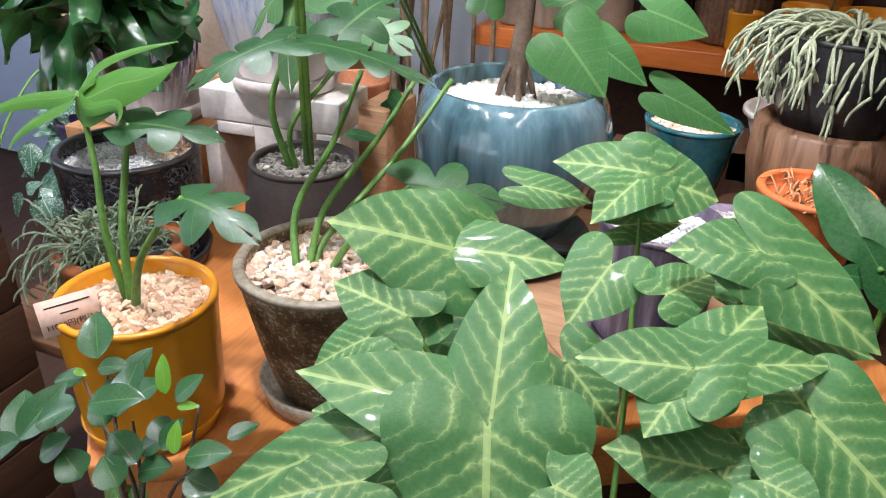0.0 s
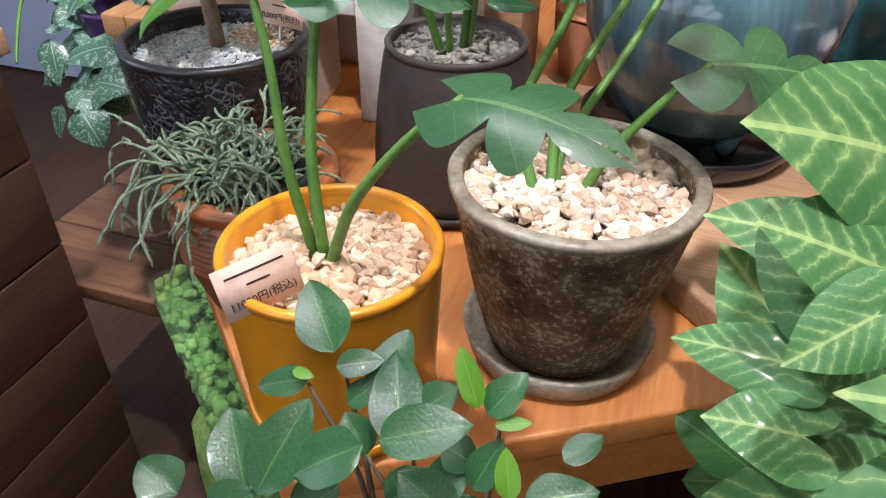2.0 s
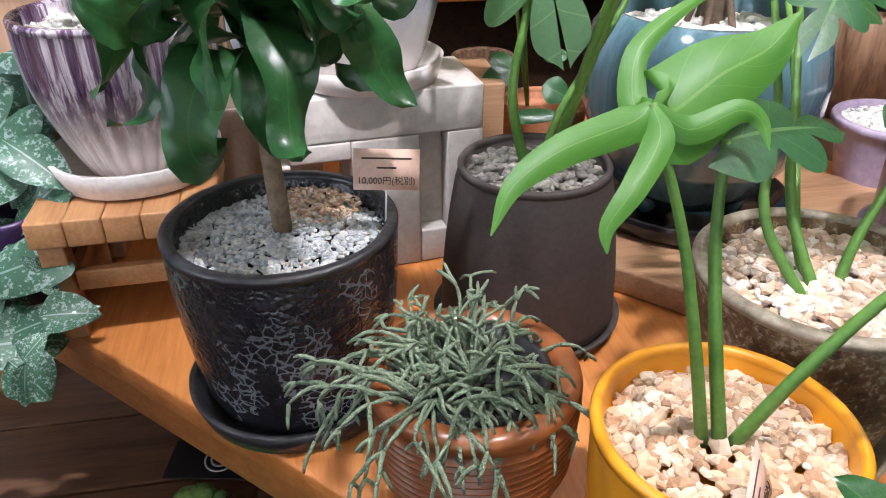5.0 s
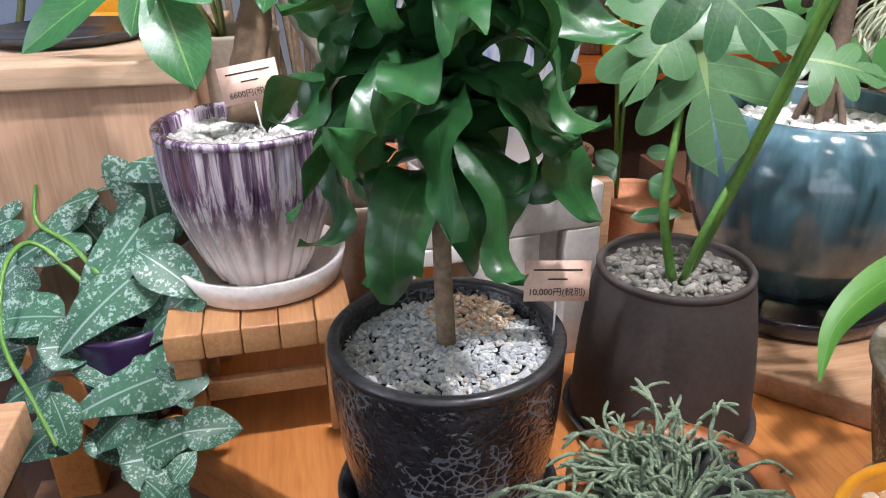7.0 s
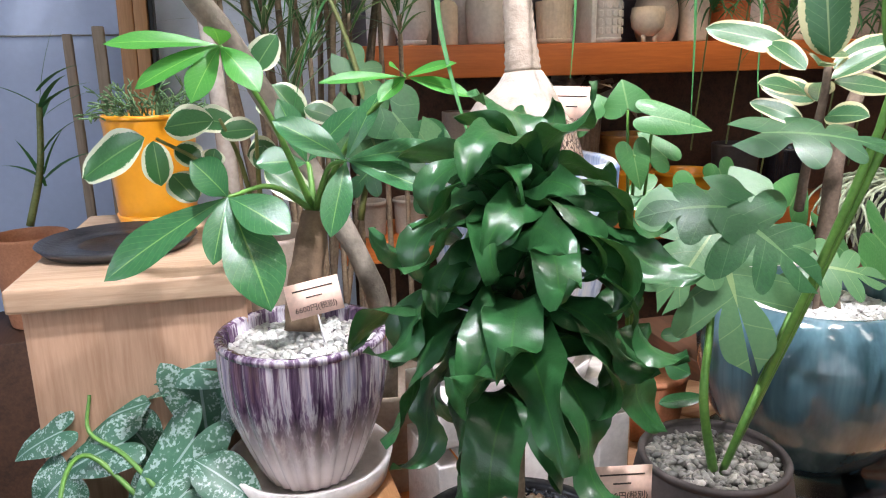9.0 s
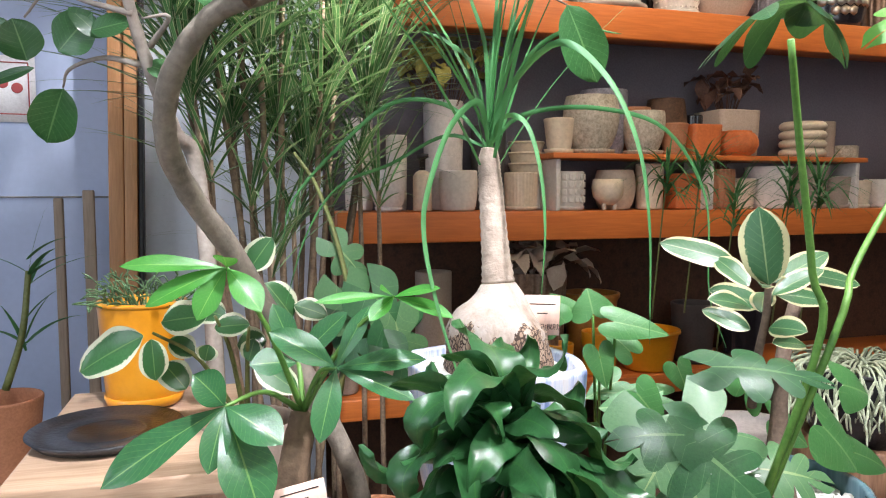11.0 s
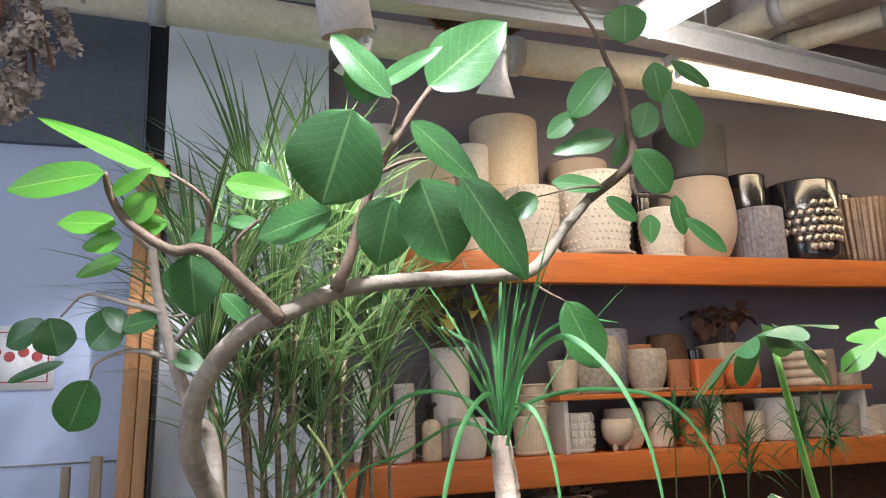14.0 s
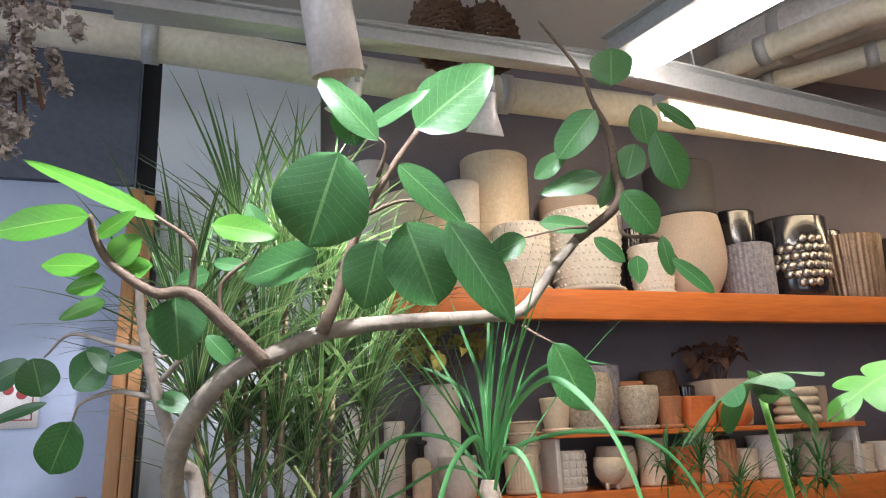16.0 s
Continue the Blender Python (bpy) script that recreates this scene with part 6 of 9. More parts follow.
stem(fig_b, [(-0.973, 1.747, 1.702), (-1.029, 1.772, 1.714), (-1.080, 1.803, 1.700), (-1.094, 1.825, 1.675)], 0.005, 0.0015, M_BARK_PALE, "branch")
stem(fig_b, [(-0.982, 1.711, 1.768), (-1.037, 1.735, 1.784), (-1.097, 1.760, 1.801), (-1.136, 1.791, 1.770)], 0.005, 0.0015, M_BARK_PALE, "branch")
stem(fig_b, [(-0.960, 1.715, 1.725), (-0.932, 1.665, 1.757), (-0.968, 1.677, 1.755)], 0.005, 0.0015, M_BARK_PALE, "branch")
stem(fig_b, [(-0.997, 1.691, 1.860), (-1.043, 1.684, 1.901)], 0.005, 0.0015, M_BARK_PALE, "branch")
leaf(fig_b, L_FIG, (-1.094, 1.825, 1.673), (-1.129, 1.859, 1.590), 0.074, (0.12, -0.79, 0.29), shape="oval", fold=0.12, droop=0.1, wave=0.03)
leaf(fig_b, L_FIG, (-1.138, 1.808, 1.710), (-1.153, 1.797, 1.769), 0.065, (0.14, -0.78, 0.22), shape="oval", fold=0.12, droop=0.1, wave=0.03)
leaf(fig_b, L_FIG, (-1.157, 1.800, 1.763), (-1.223, 1.830, 1.730), 0.046, (0.17, -0.78, 0.22), shape="oval", fold=0.12, droop=0.1, wave=0.03)
leaf(fig_b, L_FIG, (-1.089, 1.768, 1.719), (-1.041, 1.739, 1.772), 0.063, (0.10, -0.79, 0.22), shape="oval", fold=0.12, droop=0.1, wave=0.03)
leaf(fig_b, L_FIG, (-1.041, 1.735, 1.745), (-0.988, 1.715, 1.760), 0.036, (0.07, -0.79, 0.21), shape="oval", fold=0.12, droop=0.1, wave=0.03)
leaf(fig_b, L_FIG, (-1.131, 1.819, 1.702), (-1.224, 1.855, 1.676), 0.021, (0.16, -0.78, 0.26), shape="oval", fold=0.12, droop=0.1, wave=0.03)
leaf(fig_b, L_FIG, (-0.968, 1.735, 1.701), (-0.918, 1.723, 1.686), 0.035, (0.02, -0.80, 0.25), shape="oval", fold=0.12, droop=0.1, wave=0.03)
leaf(fig_b, L_FIG, (-1.027, 1.744, 1.737), (-1.070, 1.746, 1.781), 0.031, (0.09, -0.79, 0.21), shape="oval", fold=0.12, droop=0.1, wave=0.03)

# thin-leaved dracaena clump
def fronds(plant, material, ribs):
    """One deeply cut leaf: curved fingers that start together at the stalk's end."""
    bm = bmesh.new()
    uv = bm.loops.layers.uv.verify()
    for pts, w in ribs:
        p = smooth_path([Vector(q) - plant.location for q in pts], 6)
        last = len(p) - 1
        row = []
        for k, q in enumerate(p):
            d = (p[min(k + 1, last)] - p[max(k - 1, 0)]).normalized()
            s = d.cross(Vector((0.30, 0.80, -0.52))).normalized()
            f = k / last
            ww = w * min(1.0, 0.22 + 3.2 * f) * (1 - f ** 2.2) / 2 + 0.0004
            n = s.cross(d) * ww * 0.30
            row.append([bm.verts.new(q + s * ww * j + n * j * j) for j in (-1, -0.5, 0, 0.5, 1)])
        for k, (a, b) in enumerate(zip(row, row[1:])):
            for i in range(4):
                fc = bm.faces.new((a[i], a[i + 1], b[i + 1], b[i]))
                for lp, c in zip(fc.loops, ((k, i), (k, i + 1), (k + 1, i + 1), (k + 1, i))):
                    lp[uv].uv = (c[0] / last, c[1] / 4)
    for fc in bm.faces:
        fc.smooth = True
    return part("leaf", bm, material, plant)


def tuft(plant, at, n, L, w, lean, material, seed, rise=0.9, sag=0.5):
    """A crown of long narrow blades round a cane's end, one mesh."""
    rnd = random.Random(seed)
    bm = bmesh.new()
    uv = bm.loops.layers.uv.verify()
    for i in range(n):
        a, el = rnd.uniform(0, 6.283), rnd.uniform(0.05, 1.0)
        out_ = Vector((math.cos(a), math.sin(a), 0))
        length = L * rnd.uniform(0.65, 1.1)
        up0 = rise * el + 0.25
        pts, d = [Vector(at) - plant.location + Vector((0, 0, rnd.uniform(-0.05, 0.03)))], (out_ * (1.15 - el) + Vector((0, 0, up0)) + Vector(lean)).normalized()
        for k in range(7):
            pts.append(pts[-1] + d * length / 7)
            d = (d + Vector((0, 0, -sag * (1.1 - 0.6 * el) / 7)) + out_ * 0.03).normalized()
        side = d.cross(Vector((0, 0, 1)))
        side = side.normalized() if side.length > 0.01 else Vector((1, 0, 0))
        row = []
        for k, p in enumerate(pts):
            ww = w * min(1.0, 0.5 + k * 0.4) * (1 - (k / 7) ** 2.5) + 0.0002
            row.append((bm.verts.new(p - side * ww / 2), bm.verts.new(p + side * ww / 2), k / 7))
        for p, q in zip(row, row[1:]):
            f = bm.faces.new((p[0], p[1], q[1], q[0]))
            for lp, c in zip(f.loops, ((p[2], 0), (p[2], 1), (q[2], 1), (q[2], 0))):
                lp[uv].uv = c
    return part("crown", bm, material, plant)


drc = thing("dracaena_clump", (-0.72, 2.28, 0.02), "tall clump of thin-leaved dracaena canes", "plant")
solo("floor_planter", lathe(pot_profile(0.15, 0.19, 0.36, 0.012), 48), M_CHALK, (-0.72, 2.28, 0.0), "white floor planter of the dracaena clump", "pot")
stem(drc, [(-0.600, 2.280, 0.25), (-0.778, 2.237, 0.991), (-0.835, 2.193, 1.652)], 0.0085, 0.006, M_CANE, "cane", 8, 0.1)
tuft(drc, (-0.835, 2.193, 1.652), 60, 0.40, 0.0105, (0, 0, 0.05), L_BLADE, 40, 0.85, 0.55)
stem(drc, [(-0.808, 2.348, 0.25), (-0.730, 2.254, 1.000), (-0.740, 2.228, 1.667)], 0.0085, 0.006, M_CANE, "cane", 8, 0.1)
tuft(drc, (-0.740, 2.228, 1.667), 60, 0.40, 0.0105, (0, 0, 0.05), L_BLADE, 41, 0.85, 0.55)
stem(drc, [(-0.710, 2.180, 0.25), (-0.750, 2.211, 1.092), (-0.780, 2.142, 1.820)], 0.0085, 0.006, M_CANE, "cane", 8, 0.1)
tuft(drc, (-0.780, 2.142, 1.820), 60, 0.40, 0.0105, (0, 0, 0.05), L_BLADE, 42, 0.85, 0.55)
stem(drc, [(-0.647, 2.359, 0.25), (-0.679, 2.276, 1.010), (-0.638, 2.271, 1.684)], 0.0085, 0.006, M_CANE, "cane", 8, 0.1)
tuft(drc, (-0.638, 2.271, 1.684), 60, 0.40, 0.0105, (0, 0, 0.05), L_BLADE, 43, 0.85, 0.55)
stem(drc, [(-0.838, 2.263, 0.25), (-0.798, 2.196, 1.123), (-0.876, 2.111, 1.872)], 0.0085, 0.006, M_CANE, "cane", 8, 0.1)
tuft(drc, (-0.876, 2.111, 1.872), 60, 0.40, 0.0105, (0, 0, 0.05), L_BLADE, 44, 0.85, 0.55)
stem(drc, [(-0.619, 2.226, 0.25), (-0.727, 2.208, 1.182), (-0.733, 2.136, 1.970)], 0.0085, 0.006, M_CANE, "cane", 8, 0.1)
tuft(drc, (-0.733, 2.136, 1.970), 60, 0.40, 0.0105, (0, 0, 0.05), L_BLADE, 45, 0.85, 0.55)
stem(drc, [(-0.751, 2.377, 0.25), (-0.661, 2.263, 1.106), (-0.602, 2.246, 1.843)], 0.0085, 0.006, M_CANE, "cane", 8, 0.1)
tuft(drc, (-0.602, 2.246, 1.843), 60, 0.40, 0.0105, (0, 0, 0.05), L_BLADE, 46, 0.85, 0.55)
stem(drc, [(-0.775, 2.191, 0.25), (-0.623, 2.284, 1.036), (-0.526, 2.288, 1.727)], 0.0085, 0.006, M_CANE, "cane", 8, 0.1)
tuft(drc, (-0.526, 2.288, 1.727), 60, 0.40, 0.0105, (0, 0, 0.05), L_BLADE, 47, 0.85, 0.55)
stem(drc, [(-0.607, 2.314, 0.25), (-0.816, 2.182, 1.028), (-0.912, 2.084, 1.714)], 0.0085, 0.006, M_CANE, "cane", 8, 0.1)
tuft(drc, (-0.912, 2.084, 1.714), 60, 0.40, 0.0105, (0, 0, 0.05), L_BLADE, 48, 0.85, 0.55)
stem(drc, [(-0.831, 2.318, 0.25), (-0.679, 2.234, 1.209), (-0.639, 2.188, 2.016)], 0.0085, 0.006, M_CANE, "cane", 8, 0.1)
tuft(drc, (-0.639, 2.188, 2.016), 60, 0.40, 0.0105, (0, 0, 0.05), L_BLADE, 49, 0.85, 0.55)
stem(drc, [(-0.669, 2.189, 0.25), (-0.775, 2.208, 1.223), (-0.831, 2.135, 2.039)], 0.0085, 0.006, M_CANE, "cane", 8, 0.1)
tuft(drc, (-0.831, 2.135, 2.039), 60, 0.40, 0.0105, (0, 0, 0.05), L_BLADE, 50, 0.85, 0.55)
stem(drc, [(-0.684, 2.375, 0.25), (-0.694, 2.311, 0.939), (-0.668, 2.343, 1.565)], 0.0085, 0.006, M_CANE, "cane", 8, 0.1)
tuft(drc, (-0.668, 2.343, 1.565), 60, 0.40, 0.0105, (0, 0, 0.05), L_BLADE, 51, 0.85, 0.55)
stem(drc, [(-0.824, 2.230, 0.25), (-0.831, 2.181, 1.097), (-0.942, 2.082, 1.828)], 0.0085, 0.006, M_CANE, "cane", 8, 0.1)
tuft(drc, (-0.942, 2.082, 1.828), 60, 0.40, 0.0105, (0, 0, 0.05), L_BLADE, 52, 0.85, 0.55)
stem(drc, [(-0.603, 2.259, 0.25), (-0.605, 2.298, 1.132), (-0.491, 2.315, 1.886)], 0.0085, 0.006, M_CANE, "cane", 8, 0.1)
tuft(drc, (-0.491, 2.315, 1.886), 60, 0.40, 0.0105, (0, 0, 0.05), L_BLADE, 53, 0.85, 0.55)

for k, (x, y, z) in enumerate(((-0.80, 2.17, 1.50), (-0.71, 2.20, 1.44), (-0.62, 2.24, 1.52), (-0.55, 2.27, 1.60), (-0.88, 2.12, 1.58), (-0.67, 2.22, 1.60), (-0.50, 2.29, 1.52), (-0.76, 2.16, 1.38))):
    stem(drc, [(x + 0.02, y + 0.03, 0.30), (x + 0.01, y + 0.02, z - 0.4), (x, y, z)], 0.0075, 0.005, M_CANE, "cane", 8, 0.1)
    tuft(drc, (x, y, z), 20, 0.33, 0.0085, (0, -0.05, 0.05), L_BLADE, 70 + k, 0.8, 0.6)

# ponytail palm with a swollen foot, in its streaked pot on the concrete block
pony = thing("ponytail_palm", (-0.552, 1.41, 1.255), "ponytail palm with a cracked swollen foot", "plant")
blue = thing("streaked_pot", (-0.547, 1.413, T + 0.246), "rounded square pot with blue streaks over white glaze", "pot")
part("body", lathe(pot_profile(0.066, 0.108, 0.245, 0.014, 0.010, 0.0, 0.93), 64, 0, 0, 0.012, 0.28), M_BLUESTRIPE, blue)
dish((-0.547, 1.413, T + 0.228), 0.092, M_WHITEGLAZE, "white glazed saucer on the concrete block", 0.026)
solo("sand", lathe([(0, 0), (0.088, 0), (0.086, 0.008), (0.05, 0.014), (0, 0.015)], 40, 0, 0, 0.03, 0.3), M_SAND, (-0.547, 1.413, T + 0.474), "white sand round the palm's foot", "sand", kind="stuff")
PT = smooth_path([Vector(q) - pony.location for q in [(-0.552, 1.389, 1.272), (-0.550, 1.391, 1.307), (-0.552, 1.395, 1.348), (-0.548, 1.396, 1.379), (-0.548, 1.398, 1.404), (-0.551, 1.404, 1.459), (-0.554, 1.410, 1.521), (-0.555, 1.413, 1.553), (-0.554, 1.414, 1.569)]], 4)
PR = [0.060, 0.067, 0.062, 0.040, 0.0215, 0.0176, 0.0158, 0.0138, 0.0110]
def radius_at(k):
    q = k / (len(PT) - 1) * (len(PR) - 1)
    i = min(int(q), len(PR) - 2)
    return PR[i] + (PR[i + 1] - PR[i]) * (q - i)


part("foot", tube(bmesh.new(), PT[:17], [radius_at(k) for k in range(17)], 24, True, 0.07), M_CAUDEX, pony)
TR = [PT[16 + j // 3].lerp(PT[min(17 + j // 3, len(PT) - 1)], (j % 3) / 3) for j in range(3 * (len(PT) - 17) + 1)]
part("trunk", tube(bmesh.new(), TR, [radius_at(16 + j / 3) * (0.92 + 0.07 * (j % 2)) for j in range(len(TR))], 20, True, 0.05), M_PALETRUNK, pony)
tuft(pony, (-0.554, 1.414, 1.569), 22, 0.32, 0.0056, (0, 0, 1.2), L_STRAP, 77, 1.3, 0.35)
def long_blade(plant, pts, w, material):
    """A single long arching strap leaf along points."""
    p = smooth_path([Vector(q) - plant.location for q in pts], 6)
    bm = bmesh.new()
    uv = bm.loops.layers.uv.verify()
    row = []
    for k, q in enumerate(p):
        d = (p[min(k + 1, len(p) - 1)] - p[max(k - 1, 0)]).normalized()
        s = d.cross(Vector((-0.25, 0.95, 0.2))).normalized()
        ww = w * (1 - (k / (len(p) - 1)) ** 3 * 0.9) * min(1, 0.6 + 0.1 * k) / 2
        n = s.cross(d) * ww * 0.35
        row.append((bm.verts.new(q - s * ww + n), bm.verts.new(q), bm.verts.new(q + s * ww + n), k / len(p)))
    for a, b in zip(row, row[1:]):
        for i in (0, 1):
            f = bm.faces.new((a[i], a[i + 1], b[i + 1], b[i]))
            for lp, c in zip(f.loops, ((a[3], i / 2), (a[3], i / 2 + 0.5), (b[3], i / 2 + 0.5), (b[3], i / 2))):
                lp[uv].uv = c
    return part("leaf", bm, material, plant)
long_blade(pony, [(-0.554, 1.414, 1.569), (-0.579, 1.381, 1.620), (-0.624, 1.348, 1.590), (-0.659, 1.320, 1.520), (-0.668, 1.307, 1.467), (-0.657, 1.286, 1.386), (-0.632, 1.259, 1.286)], 0.0081, L_STRAP)
long_blade(pony, [(-0.553, 1.413, 1.569), (-0.538, 1.392, 1.637), (-0.498, 1.339, 1.686), (-0.458, 1.301, 1.646), (-0.432, 1.275, 1.570), (-0.428, 1.255, 1.478), (-0.431, 1.246, 1.350)], 0.0093, L_STRAP)
long_blade(pony, [(-0.553, 1.413, 1.569), (-0.546, 1.392, 1.603), (-0.529, 1.363, 1.598), (-0.518, 1.345, 1.548), (-0.518, 1.328, 1.476), (-0.524, 1.324, 1.398)], 0.0074, L_STRAP)
long_blade(pony, [(-0.553, 1.414, 1.573), (-0.511, 1.404, 1.611), (-0.404, 1.415, 1.623), (-0.289, 1.433, 1.599), (-0.206, 1.456, 1.506), (-0.205, 1.444, 1.370), (-0.184, 1.431, 1.293)], 0.0062, L_STRAP)
long_blade(pony, [(-0.554, 1.414, 1.569), (-0.597, 1.431, 1.619), (-0.669, 1.431, 1.623), (-0.738, 1.427, 1.568), (-0.792, 1.416, 1.508), (-0.805, 1.417, 1.463)], 0.0056, L_STRAP)
long_blade(pony, [(-0.554, 1.414, 1.569), (-0.598, 1.451, 1.586), (-0.661, 1.491, 1.551), (-0.722, 1.530, 1.522), (-0.765, 1.537, 1.456), (-0.796, 1.539, 1.352)], 0.005, L_STRAP)
long_blade(pony, [(-0.554, 1.414, 1.570), (-0.569, 1.427, 1.666), (-0.602, 1.440, 1.701), (-0.632, 1.461, 1.717)], 0.0062, L_STRAP)
long_blade(pony, [(-0.554, 1.414, 1.570), (-0.555, 1.424, 1.688), (-0.571, 1.433, 1.750), (-0.586, 1.443, 1.805)], 0.0068, L_STRAP)
long_blade(pony, [(-0.553, 1.413, 1.570), (-0.529, 1.416, 1.695), (-0.504, 1.413, 1.750)], 0.0074, L_STRAP)
long_blade(pony, [(-0.553, 1.413, 1.570), (-0.510, 1.408, 1.674), (-0.461, 1.385, 1.713), (-0.402, 1.365, 1.707)], 0.0068, L_STRAP)

# split-leaf plants on the bench
mon_a = thing("split_leaf_plant", (-0.374, 0.862, 0.96), "split-leaf plant with thick green stalks in the mustard pot", "plant")
stem(mon_a, [(-0.388, 0.862, 0.965), (-0.404, 0.865, 1.04), (-0.417, 0.880, 1.110), (-0.438, 0.895, 1.179)], 0.0046, 0.0026, M_STEM, "stalk")
fronds(mon_a, L_MONSTNEW, [
    ([(-0.438, 0.895, 1.179), (-0.451, 0.887, 1.173), (-0.491, 0.873, 1.167), (-0.519, 0.860, 1.156), (-0.533, 0.846, 1.138)], 0.021),
    ([(-0.438, 0.895, 1.179), (-0.441, 0.875, 1.169), (-0.461, 0.853, 1.154), (-0.477, 0.843, 1.139), (-0.479, 0.836, 1.128)], 0.016),
    ([(-0.438, 0.895, 1.179), (-0.427, 0.894, 1.174), (-0.396, 0.905, 1.189), (-0.365, 0.916, 1.198), (-0.339, 0.932, 1.213)], 0.058),
    ([(-0.438, 0.895, 1.179), (-0.444, 0.904, 1.177), (-0.436, 0.924, 1.198), (-0.406, 0.944, 1.213), (-0.366, 0.966, 1.223)], 0.016),
    ([(-0.438, 0.895, 1.179), (-0.420, 0.886, 1.167), (-0.391, 0.890, 1.174), (-0.379, 0.887, 1.168), (-0.378, 0.877, 1.156)], 0.016),
])
stem(mon_a, [(-0.378, 0.858, 0.965), (-0.388, 0.872, 1.04), (-0.390, 0.890, 1.10), (-0.387, 0.903, 1.152)], 0.0050, 0.0030, M_STEM, "stalk")
stem(mon_a, [(-0.372, 0.856, 0.965), (-0.345, 0.846, 1.03), (-0.305, 0.842, 1.085), (-0.268, 0.835, 1.122)], 0.0048, 0.0028, M_STEM, "stalk")
leaf(mon_a, L_MONST, (-0.268, 0.835, 1.122), (-0.170, 0.798, 1.148), 0.084, (-0.02, -0.34, 0.92), shape="split", droop=0.42, split=3)
leaf(mon_a, L_MONST, (-0.387, 0.903, 1.152), (-0.274, 0.924, 1.164), 0.075, (0.0, -0.40, 0.90), shape="split", droop=0.30, split=3)
mon_b = thing("split_leaf_plant", (-0.224, 0.985, 0.96), "split-leaf plant with bent stalks in the stoneware pot", "plant")
stem(mon_b, [(-0.246, 0.971, 0.975), (-0.271, 1.015, 1.036), (-0.248, 1.061, 1.103), (-0.237, 1.113, 1.177)], 0.0048, 0.003, M_STEM, "stalk")
stem(mon_b, [(-0.235, 0.975, 0.975), (-0.241, 1.027, 1.037), (-0.210, 1.096, 1.102), (-0.186, 1.152, 1.165)], 0.0048, 0.003, M_STEM, "stalk")
stem(mon_b, [(-0.230, 0.980, 0.975), (-0.234, 1.018, 1.007), (-0.190, 1.119, 1.084), (-0.162, 1.205, 1.155)], 0.0048, 0.003, M_STEM, "stalk")
stem(mon_b, [(-0.215, 0.985, 0.975), (-0.196, 1.000, 1.015), (-0.165, 1.016, 1.055), (-0.135, 1.030, 1.085)], 0.0048, 0.003, M_STEM, "stalk")
leaf(mon_b, L_MONST, (-0.135, 1.030, 1.085), (-0.028, 1.062, 1.088), 0.103, (0.05, -0.5, 0.8), shape="split", droop=0.25, split=3)
leaf(mon_b, L_MONST, (-0.230, 0.989, 1.234), (-0.060, 0.988, 1.239), 0.063, (0.13, -0.26, 0.87), shape="split", droop=0.32, split=4)
leaf(mon_b, L_MONST, (-0.263, 0.999, 1.231), (-0.341, 0.905, 1.208), 0.073, (0.18, -0.23, 0.87), shape="split", droop=0.32, split=4)
leaf(mon_b, L_MONST, (-0.223, 1.041, 1.233), (-0.192, 1.136, 1.291), 0.087, (0.23, -0.44, 0.68), shape="split", droop=0.32, split=4)
mon_c = thing("split_leaf_plant", (-0.394, 1.223, 0.985), "tall split-leaf plant in the charcoal pot", "plant")
stem(mon_c, [(-0.405, 1.205, 0.990), (-0.427, 1.200, 1.080), (-0.412, 1.219, 1.153), (-0.398, 1.244, 1.242)], 0.0055, 0.003, M_STEM, "stalk")
leaf(mon_c, L_MONSTPALE, (-0.396, 1.246, 1.247), (-0.405, 1.164, 1.158), 0.206, (-0.39, -0.62, 0.52), shape="split", droop=0.32, split=4)
leaf(mon_c, L_MONSTPALE, (-0.404, 1.236, 1.246), (-0.483, 1.202, 1.181), 0.083, (-0.36, -0.64, 0.51), shape="split", droop=0.32, split=3)
stem(mon_c, [(-0.395, 1.205, 0.990), (-0.387, 1.185, 1.064), (-0.335, 1.207, 1.138), (-0.296, 1.225, 1.198)], 0.0042, 0.0025, M_STEM, "stalk")
leaf(mon_c, L_MONSTPALE, (-0.296, 1.227, 1.203), (-0.216, 1.186, 1.200), 0.094, (-0.39, -0.44, 0.62), shape="split", droop=0.32, split=4)
leaf(mon_c, L_MONST, (-0.448, 1.119, 1.356), (-0.327, 1.060, 1.363), 0.075, (-0.33, -0.36, 0.70), shape="split", droop=0.32, split=4)
leaf(mon_c, L_MONST, (-0.484, 1.104, 1.295), (-0.440, 1.046, 1.261), 0.111, (-0.36, -0.44, 0.70), shape="split", droop=0.32, split=4)
leaf(mon_c, L_MONST, (-0.486, 1.106, 1.300), (-0.546, 1.125, 1.305), 0.080, (-0.31, -0.48, 0.68), shape="split", droop=0.32, split=3)
stem(mon_c, [(-0.385, 1.215, 0.990), (-0.328, 1.123, 1.352), (-0.343, 1.114, 1.441), (-0.382, 1.094, 1.561), (-0.417, 1.070, 1.643)], 0.0042, 0.003, M_STEM, "stalk")
stem(mon_c, [(-0.380, 1.220, 0.990), (-0.312, 1.119, 1.368), (-0.273, 1.134, 1.437), (-0.210, 1.142, 1.522)], 0.0042, 0.003, M_STEM, "stalk")
leaf(mon_c, L_MONST, (-0.451, 1.016, 1.658), (-0.549, 1.026, 1.658), 0.105, (-0.05, 0.30, 0.95), shape="split", droop=0.60, split=4)
leaf(mon_c, L_MONST, (-0.452, 1.012, 1.655), (-0.413, 1.000, 1.630), 0.060, (-0.05, -0.10, 0.95), shape="split", droop=0.45, split=2)
